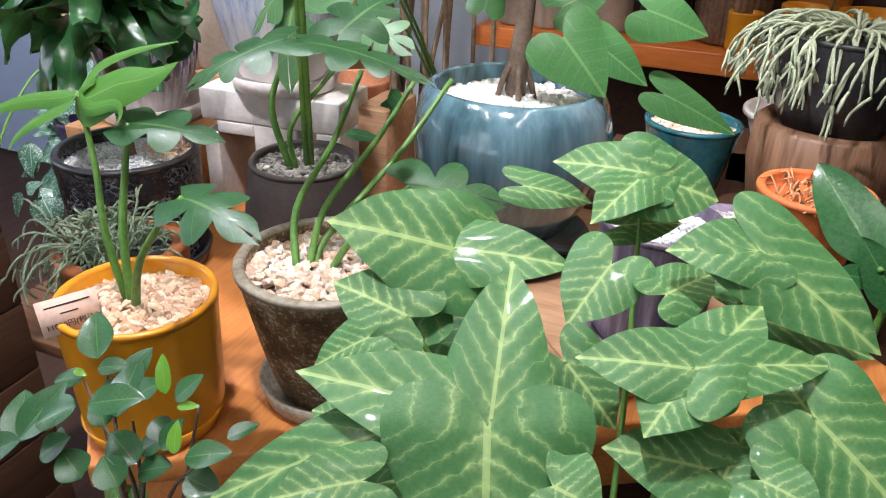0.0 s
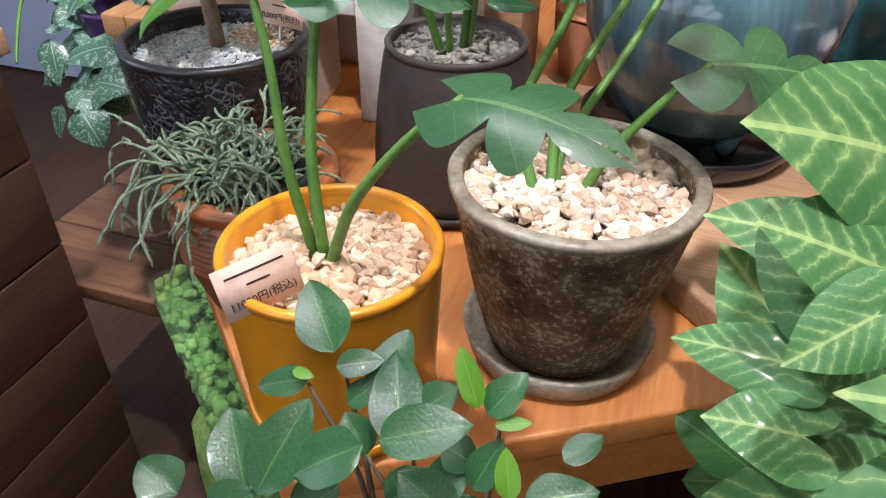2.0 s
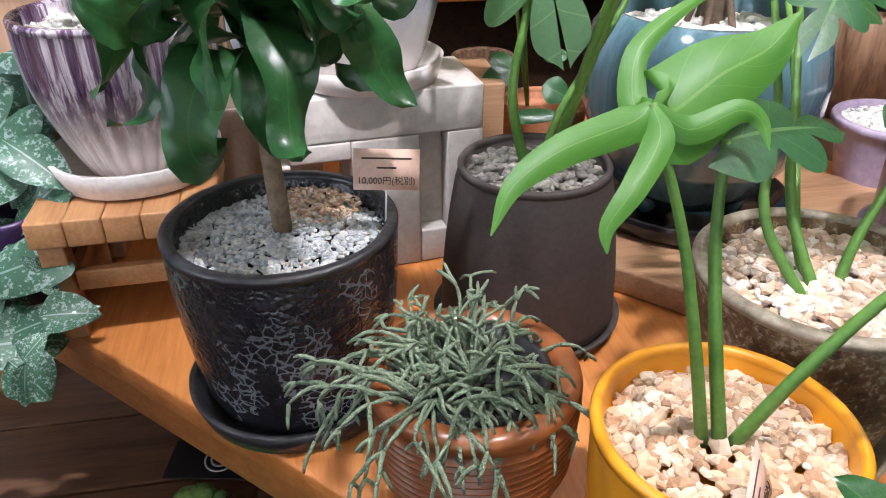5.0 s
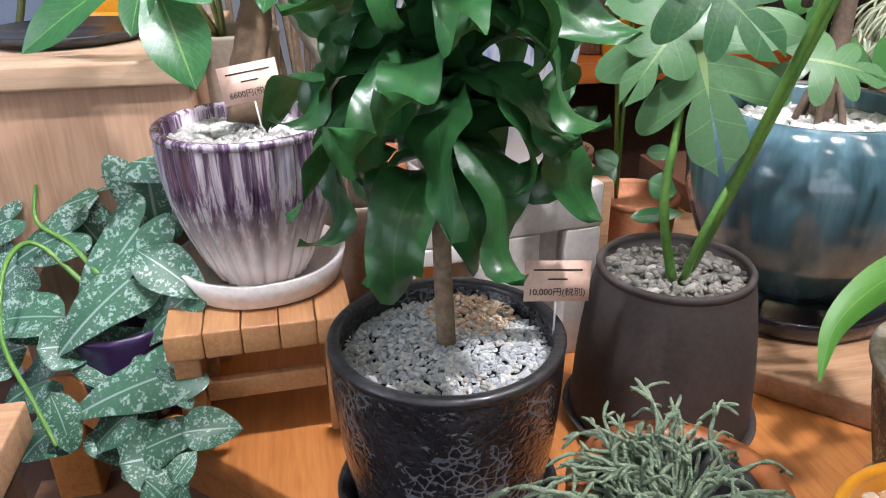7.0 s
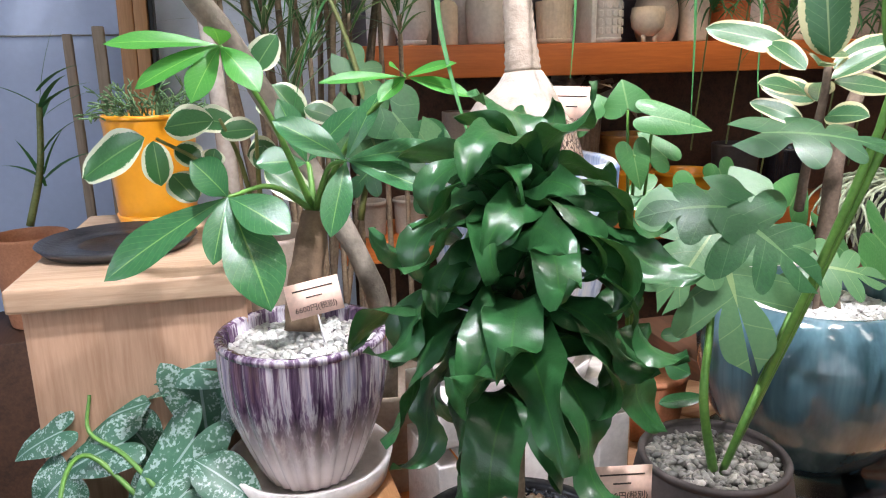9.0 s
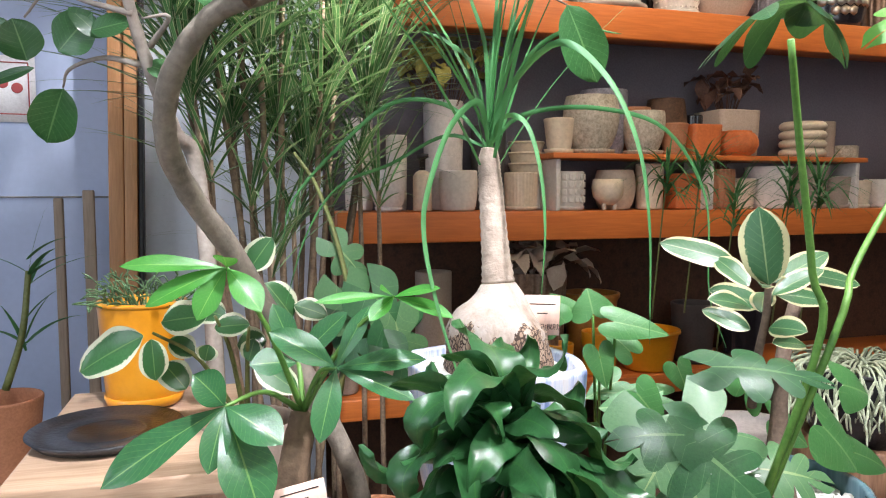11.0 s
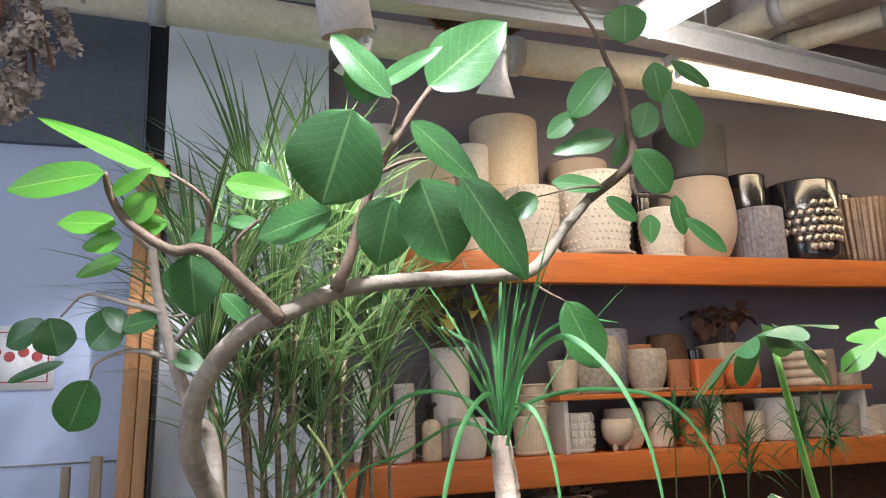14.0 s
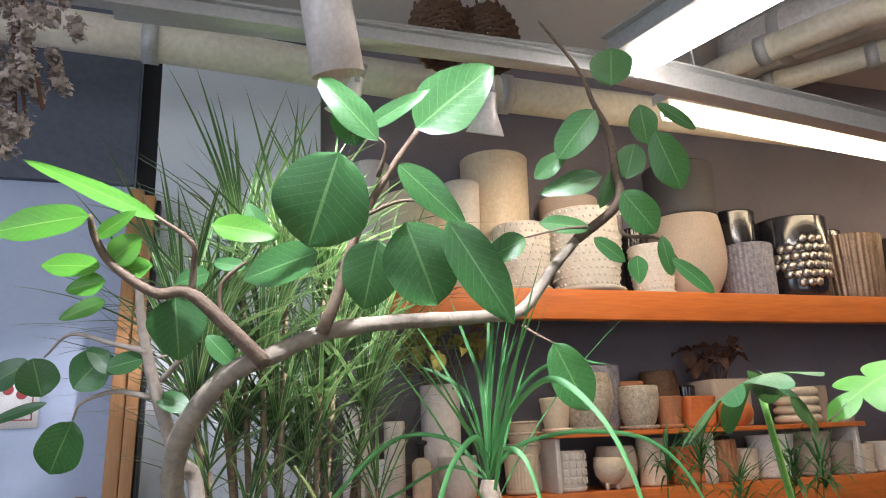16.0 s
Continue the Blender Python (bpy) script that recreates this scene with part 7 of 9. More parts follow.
leaf(mon_c, L_MONSTNEW, (-0.373, 0.973, 1.656), (-0.437, 0.977, 1.635), 0.065, (-0.37, -0.34, 0.58), shape="split", droop=0.32, split=3)
leaf(mon_c, L_SHRUB, (-0.358, 1.460, 1.025), (-0.382, 1.476, 1.044), 0.029, (-0.19, -0.74, 0.52), shape="ovate", fold=0.12, droop=0.08, wave=0.03)
leaf(mon_c, L_SHRUB, (-0.358, 1.460, 1.025), (-0.398, 1.458, 1.010), 0.033, (-0.19, -0.74, 0.54), shape="ovate", fold=0.12, droop=0.08, wave=0.03)
leaf(mon_c, L_SHRUB, (-0.317, 1.462, 1.041), (-0.281, 1.457, 1.042), 0.022, (-0.25, -0.73, 0.51), shape="ovate", fold=0.12, droop=0.08, wave=0.03)
leaf(mon_c, L_SHRUB, (-0.320, 1.444, 1.009), (-0.286, 1.429, 0.994), 0.036, (-0.25, -0.72, 0.55), shape="ovate", fold=0.12, droop=0.08, wave=0.03)
leaf(mon_c, L_SHRUB, (-0.392, 1.338, 1.007), (-0.328, 1.330, 1.012), 0.019, (-0.23, -0.72, 0.57), shape="ovate", fold=0.12, droop=0.08, wave=0.03)

# feathered syngonium in front
syn = thing("syngonium", (0.16, 0.80, 0.62), "syngonium with large feathered pale-veined leaves", "plant")
simple_pot(0.16, 0.80, 0.50, 0.08, 0.105, 0.20, M_WHITEGLAZE, "white pot under the syngonium leaves", group="front pots")
solo("plant_stand", slab(-0.17, 0.17, -0.14, 0.14, 0, 0.498), M_DARKWOOD, (0.16, 0.80, 0.001), "dark wooden stand in front of the bench", "stand")
leaf(syn, L_SYNG, (-0.027, 0.895, 1.098), (-0.114, 0.836, 1.140), 0.117, (0.24, -0.50, 0.76), shape="arrow", fold=0.16, droop=0.14, wave=0.05)
leaf(syn, L_SYNG, (-0.032, 0.894, 1.100), (0.072, 0.914, 1.104), 0.069, (0.15, -0.53, 0.77), shape="arrow", fold=0.16, droop=0.14, wave=0.05)
leaf(syn, L_SYNG, (0.061, 0.742, 1.067), (0.042, 0.828, 1.145), 0.080, (0.14, -0.49, 0.83), shape="arrow", fold=0.16, droop=0.14, wave=0.05)
leaf(syn, L_SYNG, (0.060, 0.739, 1.064), (-0.069, 0.706, 1.095), 0.082, (0.21, -0.43, 0.87), shape="arrow", fold=0.16, droop=0.14, wave=0.05)
leaf(syn, L_SYNG, (0.065, 0.722, 1.072), (0.088, 0.663, 1.016), 0.138, (0.12, -0.41, 0.93), shape="arrow", fold=0.16, droop=0.14, wave=0.05)
leaf(syn, L_SYNG, (0.181, 0.808, 1.099), (0.106, 0.783, 1.107), 0.064, (0.03, -0.51, 0.83), shape="arrow", fold=0.16, droop=0.14, wave=0.05)
leaf(syn, L_SYNG, (0.182, 0.808, 1.099), (0.218, 0.877, 1.128), 0.066, (-0.03, -0.53, 0.80), shape="arrow", fold=0.16, droop=0.14, wave=0.05)
leaf(syn, L_SYNG, (0.184, 0.810, 1.100), (0.271, 0.850, 1.109), 0.050, (-0.06, -0.52, 0.81), shape="arrow", fold=0.16, droop=0.14, wave=0.05)
leaf(syn, L_SYNG, (0.177, 0.803, 1.092), (0.160, 0.753, 1.081), 0.058, (0.00, -0.49, 0.86), shape="arrow", fold=0.16, droop=0.14, wave=0.05)
leaf(syn, L_SYNG, (0.000, 0.711, 1.056), (-0.112, 0.641, 1.013), 0.062, (0.27, -0.36, 0.91), shape="arrow", fold=0.16, droop=0.14, wave=0.05)
leaf(syn, L_SYNG, (0.103, 1.025, 1.148), (0.025, 1.000, 1.159), 0.067, (0.10, -0.57, 0.70), shape="arrow", fold=0.16, droop=0.14, wave=0.05)
leaf(syn, L_SYNG, (0.104, 1.024, 1.146), (0.075, 0.954, 1.128), 0.059, (0.08, -0.57, 0.72), shape="arrow", fold=0.16, droop=0.14, wave=0.05)
leaf(syn, L_SYNG, (0.104, 1.024, 1.146), (0.175, 1.044, 1.131), 0.088, (0.03, -0.58, 0.71), shape="arrow", fold=0.16, droop=0.14, wave=0.05)
leaf(syn, L_SYNG, (-0.041, 0.824, 1.069), (-0.102, 0.814, 1.094), 0.077, (0.25, -0.46, 0.81), shape="arrow", fold=0.16, droop=0.14, wave=0.05)
leaf(syn, L_SYNG, (0.210, 0.938, 1.134), (0.314, 0.915, 1.085), 0.084, (-0.09, -0.54, 0.76), shape="arrow", fold=0.16, droop=0.14, wave=0.05)
leaf(syn, L_SYNG, (0.210, 0.938, 1.134), (0.143, 0.912, 1.136), 0.063, (-0.00, -0.56, 0.75), shape="arrow", fold=0.16, droop=0.14, wave=0.05)
leaf(syn, L_SYNG, (0.262, 0.826, 1.073), (0.329, 0.796, 1.038), 0.096, (-0.13, -0.48, 0.85), shape="arrow", fold=0.16, droop=0.14, wave=0.05)
leaf(syn, L_SYNG, (0.261, 0.844, 1.063), (0.236, 0.867, 1.078), 0.063, (-0.08, -0.51, 0.82), shape="arrow", fold=0.16, droop=0.14, wave=0.05)
leaf(syn, L_SYNG, (0.092, 0.817, 1.071), (0.140, 0.796, 1.042), 0.064, (0.06, -0.49, 0.86), shape="arrow", fold=0.16, droop=0.14, wave=0.05)
leaf(syn, L_SYNG, (0.004, 0.663, 1.055), (-0.038, 0.625, 1.060), 0.053, (0.24, -0.36, 0.92), shape="arrow", fold=0.16, droop=0.14, wave=0.05)
leaf(syn, L_SYNG, (0.202, 0.783, 1.040), (0.136, 0.764, 1.053), 0.064, (0.00, -0.47, 0.89), shape="arrow", fold=0.16, droop=0.14, wave=0.05)
leaf(syn, L_SYNG, (0.214, 0.784, 1.034), (0.224, 0.825, 1.055), 0.061, (-0.05, -0.48, 0.87), shape="arrow", fold=0.16, droop=0.14, wave=0.05)
leaf(syn, L_SYNG, (0.236, 0.777, 1.049), (0.274, 0.767, 1.048), 0.056, (-0.09, -0.46, 0.88), shape="arrow", fold=0.16, droop=0.14, wave=0.05)
leaf(syn, L_SYNG, (0.217, 0.951, 1.067), (0.321, 0.961, 1.055), 0.054, (-0.09, -0.53, 0.79), shape="arrow", fold=0.16, droop=0.14, wave=0.05)
leaf(syn, L_SYNG, (0.100, 0.923, 1.101), (0.079, 0.872, 1.069), 0.072, (0.08, -0.53, 0.79), shape="arrow", fold=0.16, droop=0.14, wave=0.05)
leaf(syn, L_SYNG, (-0.004, 1.013, 1.118), (0.061, 1.034, 1.109), 0.043, (0.12, -0.56, 0.72), shape="arrow", fold=0.16, droop=0.14, wave=0.05)
leaf(syn, L_SYNG, (0.092, 1.015, 1.096), (0.146, 1.041, 1.103), 0.042, (0.05, -0.56, 0.74), shape="arrow", fold=0.16, droop=0.14, wave=0.05)
leaf(syn, L_SYNG, (0.149, 0.913, 1.092), (0.183, 0.957, 1.102), 0.054, (0.01, -0.55, 0.77), shape="arrow", fold=0.16, droop=0.14, wave=0.05)
leaf(syn, L_SYNG, (-0.051, 0.775, 1.075), (-0.086, 0.750, 1.056), 0.044, (0.26, -0.43, 0.84), shape="arrow", fold=0.16, droop=0.14, wave=0.05)
leaf(syn, L_SYNG, (0.115, 0.708, 1.056), (0.148, 0.706, 1.051), 0.068, (0.05, -0.43, 0.92), shape="arrow", fold=0.16, droop=0.14, wave=0.05)
leaf(syn, L_SYNG, (-0.020, 0.930, 1.011), (-0.123, 0.956, 1.009), 0.073, (-0.06, -0.51, 0.81), shape="arrow", fold=0.16, droop=0.14, wave=0.05)
leaf(syn, L_SYNG, (-0.023, 0.870, 0.934), (-0.103, 0.960, 0.987), 0.105, (-0.07, -0.48, 0.86), shape="arrow", fold=0.16, droop=0.14, wave=0.05)
leaf(syn, L_SYNG, (-0.022, 0.863, 0.941), (0.029, 0.901, 0.951), 0.059, (-0.14, -0.45, 0.87), shape="arrow", fold=0.16, droop=0.14, wave=0.05)
leaf(syn, L_SYNG, (-0.003, 0.804, 0.923), (-0.110, 0.752, 0.922), 0.071, (-0.09, -0.38, 0.95), shape="arrow", fold=0.16, droop=0.14, wave=0.05)
leaf(syn, L_SYNG, (-0.004, 0.801, 0.937), (0.025, 0.844, 0.946), 0.067, (-0.16, -0.41, 0.91), shape="arrow", fold=0.16, droop=0.14, wave=0.05)
leaf(syn, L_SYNG, (-0.048, 0.840, 1.042), (-0.093, 0.894, 1.064), 0.079, (-0.27, -0.42, 0.78), shape="arrow", fold=0.16, droop=0.14, wave=0.05)
leaf(syn, L_SYNG, (-0.069, 0.813, 1.003), (-0.133, 0.832, 0.992), 0.047, (-0.25, -0.39, 0.84), shape="arrow", fold=0.16, droop=0.14, wave=0.05)
leaf(syn, L_SYNG, (-0.058, 0.777, 0.987), (-0.109, 0.778, 0.986), 0.054, (-0.28, -0.36, 0.86), shape="arrow", fold=0.16, droop=0.14, wave=0.05)
stem(syn, [(0.16, 0.80, 0.66), (0.065, 0.868, 0.910), (-0.029, 0.895, 1.100)], 0.004, 0.002, M_STEM, "stalk")
stem(syn, [(0.16, 0.80, 0.66), (0.110, 0.790, 0.893), (0.061, 0.741, 1.065)], 0.004, 0.002, M_STEM, "stalk")
stem(syn, [(0.16, 0.80, 0.66), (0.171, 0.824, 0.909), (0.182, 0.808, 1.099)], 0.004, 0.002, M_STEM, "stalk")
stem(syn, [(0.16, 0.80, 0.66), (0.080, 0.776, 0.888), (0.000, 0.711, 1.056)], 0.004, 0.002, M_STEM, "stalk")
stem(syn, [(0.16, 0.80, 0.66), (0.132, 0.932, 0.933), (0.103, 1.025, 1.147)], 0.004, 0.002, M_STEM, "stalk")
stem(syn, [(0.16, 0.80, 0.66), (0.060, 0.832, 0.894), (-0.041, 0.824, 1.069)], 0.004, 0.002, M_STEM, "stalk")
stem(syn, [(0.16, 0.80, 0.66), (0.185, 0.889, 0.927), (0.210, 0.938, 1.134)], 0.004, 0.002, M_STEM, "stalk")
stem(syn, [(0.16, 0.80, 0.66), (0.211, 0.833, 0.896), (0.262, 0.826, 1.073)], 0.004, 0.002, M_STEM, "stalk")
stem(syn, [(0.16, 0.80, 0.66), (0.126, 0.829, 0.895), (0.092, 0.817, 1.071)], 0.004, 0.002, M_STEM, "stalk")

# second low leafy plant right of the bench front
low = thing("leafy_plant", (0.12, 0.97, 0.55), "low green lobed-leaf plant beside the bench", "plant")
simple_pot(0.12, 0.99, 0.42, 0.06, 0.08, 0.16, M_TEALSMALL, "dark pot of the low leafy plant", group="front pots")
solo("plant_stand", slab(-0.10, 0.10, -0.06, 0.10, 0, 0.418), M_DARKWOOD, (0.12, 1.0, 0.001), "dark wooden stand beside the bench", "stand")
leaf(low, L_BLUEGREEN, (0.039, 0.839, 0.754), (-0.014, 0.836, 0.746), 0.046, (-0.29, -0.32, 0.91), shape="oval", fold=0.15, droop=0.15, wave=0.08)
leaf(low, L_BLUEGREEN, (-0.024, 0.870, 0.699), (-0.081, 0.865, 0.692), 0.052, (-0.23, -0.33, 0.94), shape="oval", fold=0.15, droop=0.15, wave=0.08)
leaf(low, L_BLUEGREEN, (0.017, 0.789, 0.783), (-0.052, 0.771, 0.753), 0.052, (-0.29, -0.30, 0.93), shape="oval", fold=0.15, droop=0.15, wave=0.08)
leaf(low, L_BLUEGREEN, (-0.041, 0.851, 0.781), (-0.047, 0.841, 0.766), 0.036, (-0.26, -0.35, 0.92), shape="oval", fold=0.15, droop=0.15, wave=0.08)
leaf(low, L_BLUEGREEN, (-0.039, 0.886, 0.823), (-0.104, 0.905, 0.849), 0.046, (-0.25, -0.39, 0.88), shape="oval", fold=0.15, droop=0.15, wave=0.08)
leaf(low, L_BLUEGREEN, (0.044, 0.879, 0.707), (0.087, 0.859, 0.680), 0.068, (-0.29, -0.32, 0.92), shape="oval", fold=0.15, droop=0.15, wave=0.08)
leaf(low, L_BLUEGREEN, (0.038, 0.841, 0.739), (-0.014, 0.865, 0.770), 0.055, (-0.29, -0.33, 0.91), shape="oval", fold=0.15, droop=0.15, wave=0.08)
leaf(low, L_BLUEGREEN, (-0.007, 0.911, 0.789), (-0.088, 0.905, 0.778), 0.048, (-0.25, -0.38, 0.89), shape="oval", fold=0.15, droop=0.15, wave=0.08)
leaf(low, L_BLUEGREEN, (-0.061, 0.797, 0.771), (-0.054, 0.814, 0.795), 0.039, (-0.25, -0.33, 0.93), shape="oval", fold=0.15, droop=0.15, wave=0.08)
leaf(low, L_BLUEGREEN, (-0.032, 0.838, 0.827), (-0.005, 0.857, 0.857), 0.046, (-0.28, -0.36, 0.89), shape="oval", fold=0.15, droop=0.15, wave=0.08)
leaf(low, L_BLUEGREEN, (0.018, 0.881, 0.768), (-0.042, 0.860, 0.736), 0.061, (-0.27, -0.35, 0.91), shape="oval", fold=0.15, droop=0.15, wave=0.08)
leaf(low, L_BLUEGREEN, (0.032, 0.908, 0.711), (0.005, 0.903, 0.704), 0.058, (-0.27, -0.35, 0.91), shape="oval", fold=0.15, droop=0.15, wave=0.08)
leaf(low, L_BLUEGREEN, (0.013, 0.873, 0.733), (-0.058, 0.899, 0.764), 0.048, (-0.26, -0.35, 0.91), shape="oval", fold=0.15, droop=0.15, wave=0.08)
leaf(low, L_BLUEGREEN, (-0.014, 0.874, 0.727), (0.014, 0.886, 0.746), 0.043, (-0.26, -0.34, 0.91), shape="oval", fold=0.15, droop=0.15, wave=0.08)
leaf(low, L_BLUEGREEN, (-0.036, 0.869, 0.729), (0.004, 0.877, 0.741), 0.043, (-0.25, -0.34, 0.92), shape="oval", fold=0.15, droop=0.15, wave=0.08)
leaf(low, L_BLUEGREEN, (0.085, 0.929, 0.796), (0.014, 0.897, 0.748), 0.038, (-0.30, -0.36, 0.87), shape="oval", fold=0.15, droop=0.15, wave=0.08)
leaf(low, L_BLUEGREEN, (-0.022, 0.860, 0.782), (-0.049, 0.861, 0.782), 0.054, (-0.26, -0.35, 0.91), shape="oval", fold=0.15, droop=0.15, wave=0.08)
leaf(low, L_BLUEGREEN, (0.045, 0.891, 0.678), (-0.009, 0.871, 0.647), 0.062, (-0.27, -0.32, 0.93), shape="oval", fold=0.15, droop=0.15, wave=0.08)
leaf(low, L_BLUEGREEN, (-0.051, 0.839, 0.774), (-0.109, 0.837, 0.768), 0.048, (-0.24, -0.35, 0.93), shape="oval", fold=0.15, droop=0.15, wave=0.08)
leaf(low, L_BLUEGREEN, (0.027, 0.848, 0.738), (0.007, 0.849, 0.740), 0.065, (-0.28, -0.33, 0.92), shape="oval", fold=0.15, droop=0.15, wave=0.08)
leaf(low, L_BLUEGREEN, (0.080, 0.880, 0.717), (0.117, 0.887, 0.730), 0.058, (-0.31, -0.32, 0.90), shape="oval", fold=0.15, droop=0.15, wave=0.08)
leaf(low, L_BLUEGREEN, (-0.030, 0.868, 0.733), (-0.054, 0.880, 0.748), 0.061, (-0.25, -0.35, 0.92), shape="oval", fold=0.15, droop=0.15, wave=0.08)
leaf(low, L_BLUEGREEN, (0.014, 0.839, 0.863), (0.056, 0.849, 0.879), 0.035, (-0.32, -0.36, 0.86), shape="oval", fold=0.15, droop=0.15, wave=0.08)
leaf(low, L_BLUEGREEN, (0.094, 0.872, 0.671), (0.011, 0.863, 0.656), 0.052, (-0.29, -0.31, 0.93), shape="oval", fold=0.15, droop=0.15, wave=0.08)
leaf(low, L_BLUEGREEN, (0.000, 0.810, 0.776), (0.045, 0.820, 0.794), 0.052, (-0.30, -0.32, 0.91), shape="oval", fold=0.15, droop=0.15, wave=0.08)
leaf(low, L_BLUEGREEN, (0.015, 0.870, 0.680), (-0.050, 0.845, 0.639), 0.059, (-0.25, -0.32, 0.94), shape="oval", fold=0.15, droop=0.15, wave=0.08)

# glossy oval-leaved shrub in front
shr = thing("glossy_shrub", (-0.24, 0.68, 0.66), "small shrub with glossy dark oval leaves", "plant")
simple_pot(-0.24, 0.66, 0.50, 0.06, 0.08, 0.17, M_TC, "terracotta pot of the glossy shrub", group="front pots")
solo("plant_stand", slab(-0.12, 0.12, -0.12, 0.10, 0, 0.498), M_DARKWOOD, (-0.24, 0.655, 0.001), "dark wooden stand in front of the bench", "stand")
leaf(shr, L_SHRUB, (-0.322, 0.759, 0.980), (-0.353, 0.789, 1.008), 0.034, (0.05, -0.48, 0.88), shape="ovate", fold=0.18, droop=0.14, wave=0.03)
leaf(shr, L_SHRUB, (-0.319, 0.754, 0.974), (-0.292, 0.763, 0.981), 0.019, (0.01, -0.46, 0.91), shape="ovate", fold=0.18, droop=0.14, wave=0.03)
leaf(shr, L_SHRUB, (-0.339, 0.753, 0.957), (-0.373, 0.744, 0.950), 0.021, (0.08, -0.44, 0.93), shape="ovate", fold=0.18, droop=0.14, wave=0.03)
leaf(shr, L_SHRUB, (-0.347, 0.684, 0.932), (-0.373, 0.715, 0.961), 0.035, (0.09, -0.39, 0.96), shape="ovate", fold=0.18, droop=0.14, wave=0.03)
leaf(shr, L_SHRUB, (-0.331, 0.673, 0.950), (-0.318, 0.715, 0.988), 0.036, (0.04, -0.40, 0.96), shape="ovate", fold=0.18, droop=0.14, wave=0.03)
leaf(shr, L_SHRUB, (-0.272, 0.689, 0.996), (-0.308, 0.672, 0.979), 0.032, (-0.02, -0.40, 0.96), shape="ovate", fold=0.18, droop=0.14, wave=0.03)
leaf(shr, L_SHRUB, (-0.263, 0.717, 0.965), (-0.287, 0.769, 0.989), 0.034, (-0.04, -0.45, 0.92), shape="ovate", fold=0.18, droop=0.14, wave=0.03)
leaf(shr, L_SHRUB, (-0.266, 0.695, 0.995), (-0.222, 0.710, 1.010), 0.030, (-0.09, -0.43, 0.93), shape="ovate", fold=0.18, droop=0.14, wave=0.03)
leaf(shr, L_SHRUB, (-0.257, 0.738, 0.976), (-0.241, 0.749, 0.989), 0.023, (-0.08, -0.45, 0.91), shape="ovate", fold=0.18, droop=0.14, wave=0.03)
leaf(shr, L_SHRUBNEW, (-0.225, 0.738, 0.988), (-0.242, 0.755, 1.014), 0.015, (-0.10, -0.47, 0.89), shape="ovate", fold=0.18, droop=0.14, wave=0.03)
leaf(shr, L_SHRUB, (-0.221, 0.743, 0.979), (-0.205, 0.761, 1.001), 0.022, (-0.13, -0.46, 0.89), shape="ovate", fold=0.18, droop=0.14, wave=0.03)
leaf(shr, L_SHRUBNEW, (-0.215, 0.738, 0.978), (-0.196, 0.743, 0.983), 0.009, (-0.14, -0.44, 0.91), shape="ovate", fold=0.18, droop=0.14, wave=0.03)
leaf(shr, L_SHRUB, (-0.191, 0.714, 0.951), (-0.154, 0.727, 0.963), 0.026, (-0.18, -0.40, 0.93), shape="ovate", fold=0.18, droop=0.14, wave=0.03)
leaf(shr, L_SHRUBNEW, (-0.198, 0.710, 0.955), (-0.206, 0.725, 0.977), 0.015, (-0.15, -0.41, 0.93), shape="ovate", fold=0.18, droop=0.14, wave=0.03)
leaf(shr, L_SHRUB, (-0.221, 0.718, 0.944), (-0.211, 0.737, 0.969), 0.022, (-0.12, -0.42, 0.93), shape="ovate", fold=0.18, droop=0.14, wave=0.03)
leaf(shr, L_SHRUB, (-0.225, 0.695, 0.947), (-0.259, 0.703, 0.963), 0.030, (-0.09, -0.39, 0.96), shape="ovate", fold=0.18, droop=0.14, wave=0.03)
leaf(shr, L_SHRUB, (-0.291, 0.748, 0.961), (-0.284, 0.784, 0.991), 0.029, (-0.02, -0.47, 0.90), shape="ovate", fold=0.18, droop=0.14, wave=0.03)
leaf(shr, L_SHRUB, (-0.308, 0.743, 0.956), (-0.291, 0.756, 0.971), 0.018, (-0.00, -0.45, 0.92), shape="ovate", fold=0.18, droop=0.14, wave=0.03)
leaf(shr, L_SHRUB, (-0.227, 0.730, 0.944), (-0.252, 0.719, 0.932), 0.028, (-0.09, -0.40, 0.95), shape="ovate", fold=0.18, droop=0.14, wave=0.03)
leaf(shr, L_SHRUB, (-0.268, 0.703, 0.930), (-0.244, 0.718, 0.947), 0.029, (-0.07, -0.39, 0.96), shape="ovate", fold=0.18, droop=0.14, wave=0.03)
leaf(shr, L_SHRUB, (-0.294, 0.689, 0.949), (-0.317, 0.680, 0.940), 0.029, (0.01, -0.37, 0.98), shape="ovate", fold=0.18, droop=0.14, wave=0.03)
leaf(shr, L_SHRUB, (-0.235, 0.703, 0.926), (-0.209, 0.714, 0.937), 0.027, (-0.11, -0.38, 0.96), shape="ovate", fold=0.18, droop=0.14, wave=0.03)
leaf(shr, L_SHRUB, (-0.191, 0.712, 0.932), (-0.159, 0.712, 0.927), 0.029, (-0.17, -0.38, 0.95), shape="ovate", fold=0.18, droop=0.14, wave=0.03)
leaf(shr, L_SHRUB, (-0.287, 0.722, 0.942), (-0.305, 0.734, 0.960), 0.024, (-0.01, -0.42, 0.95), shape="ovate", fold=0.18, droop=0.14, wave=0.03)
leaf(shr, L_SHRUB, (-0.244, 0.735, 0.954), (-0.221, 0.732, 0.946), 0.023, (-0.10, -0.42, 0.94), shape="ovate", fold=0.18, droop=0.14, wave=0.03)
leaf(shr, L_SHRUBNEW, (-0.348, 0.751, 0.964), (-0.334, 0.751, 0.963), 0.008, (0.06, -0.45, 0.92), shape="ovate", fold=0.18, droop=0.14, wave=0.03)
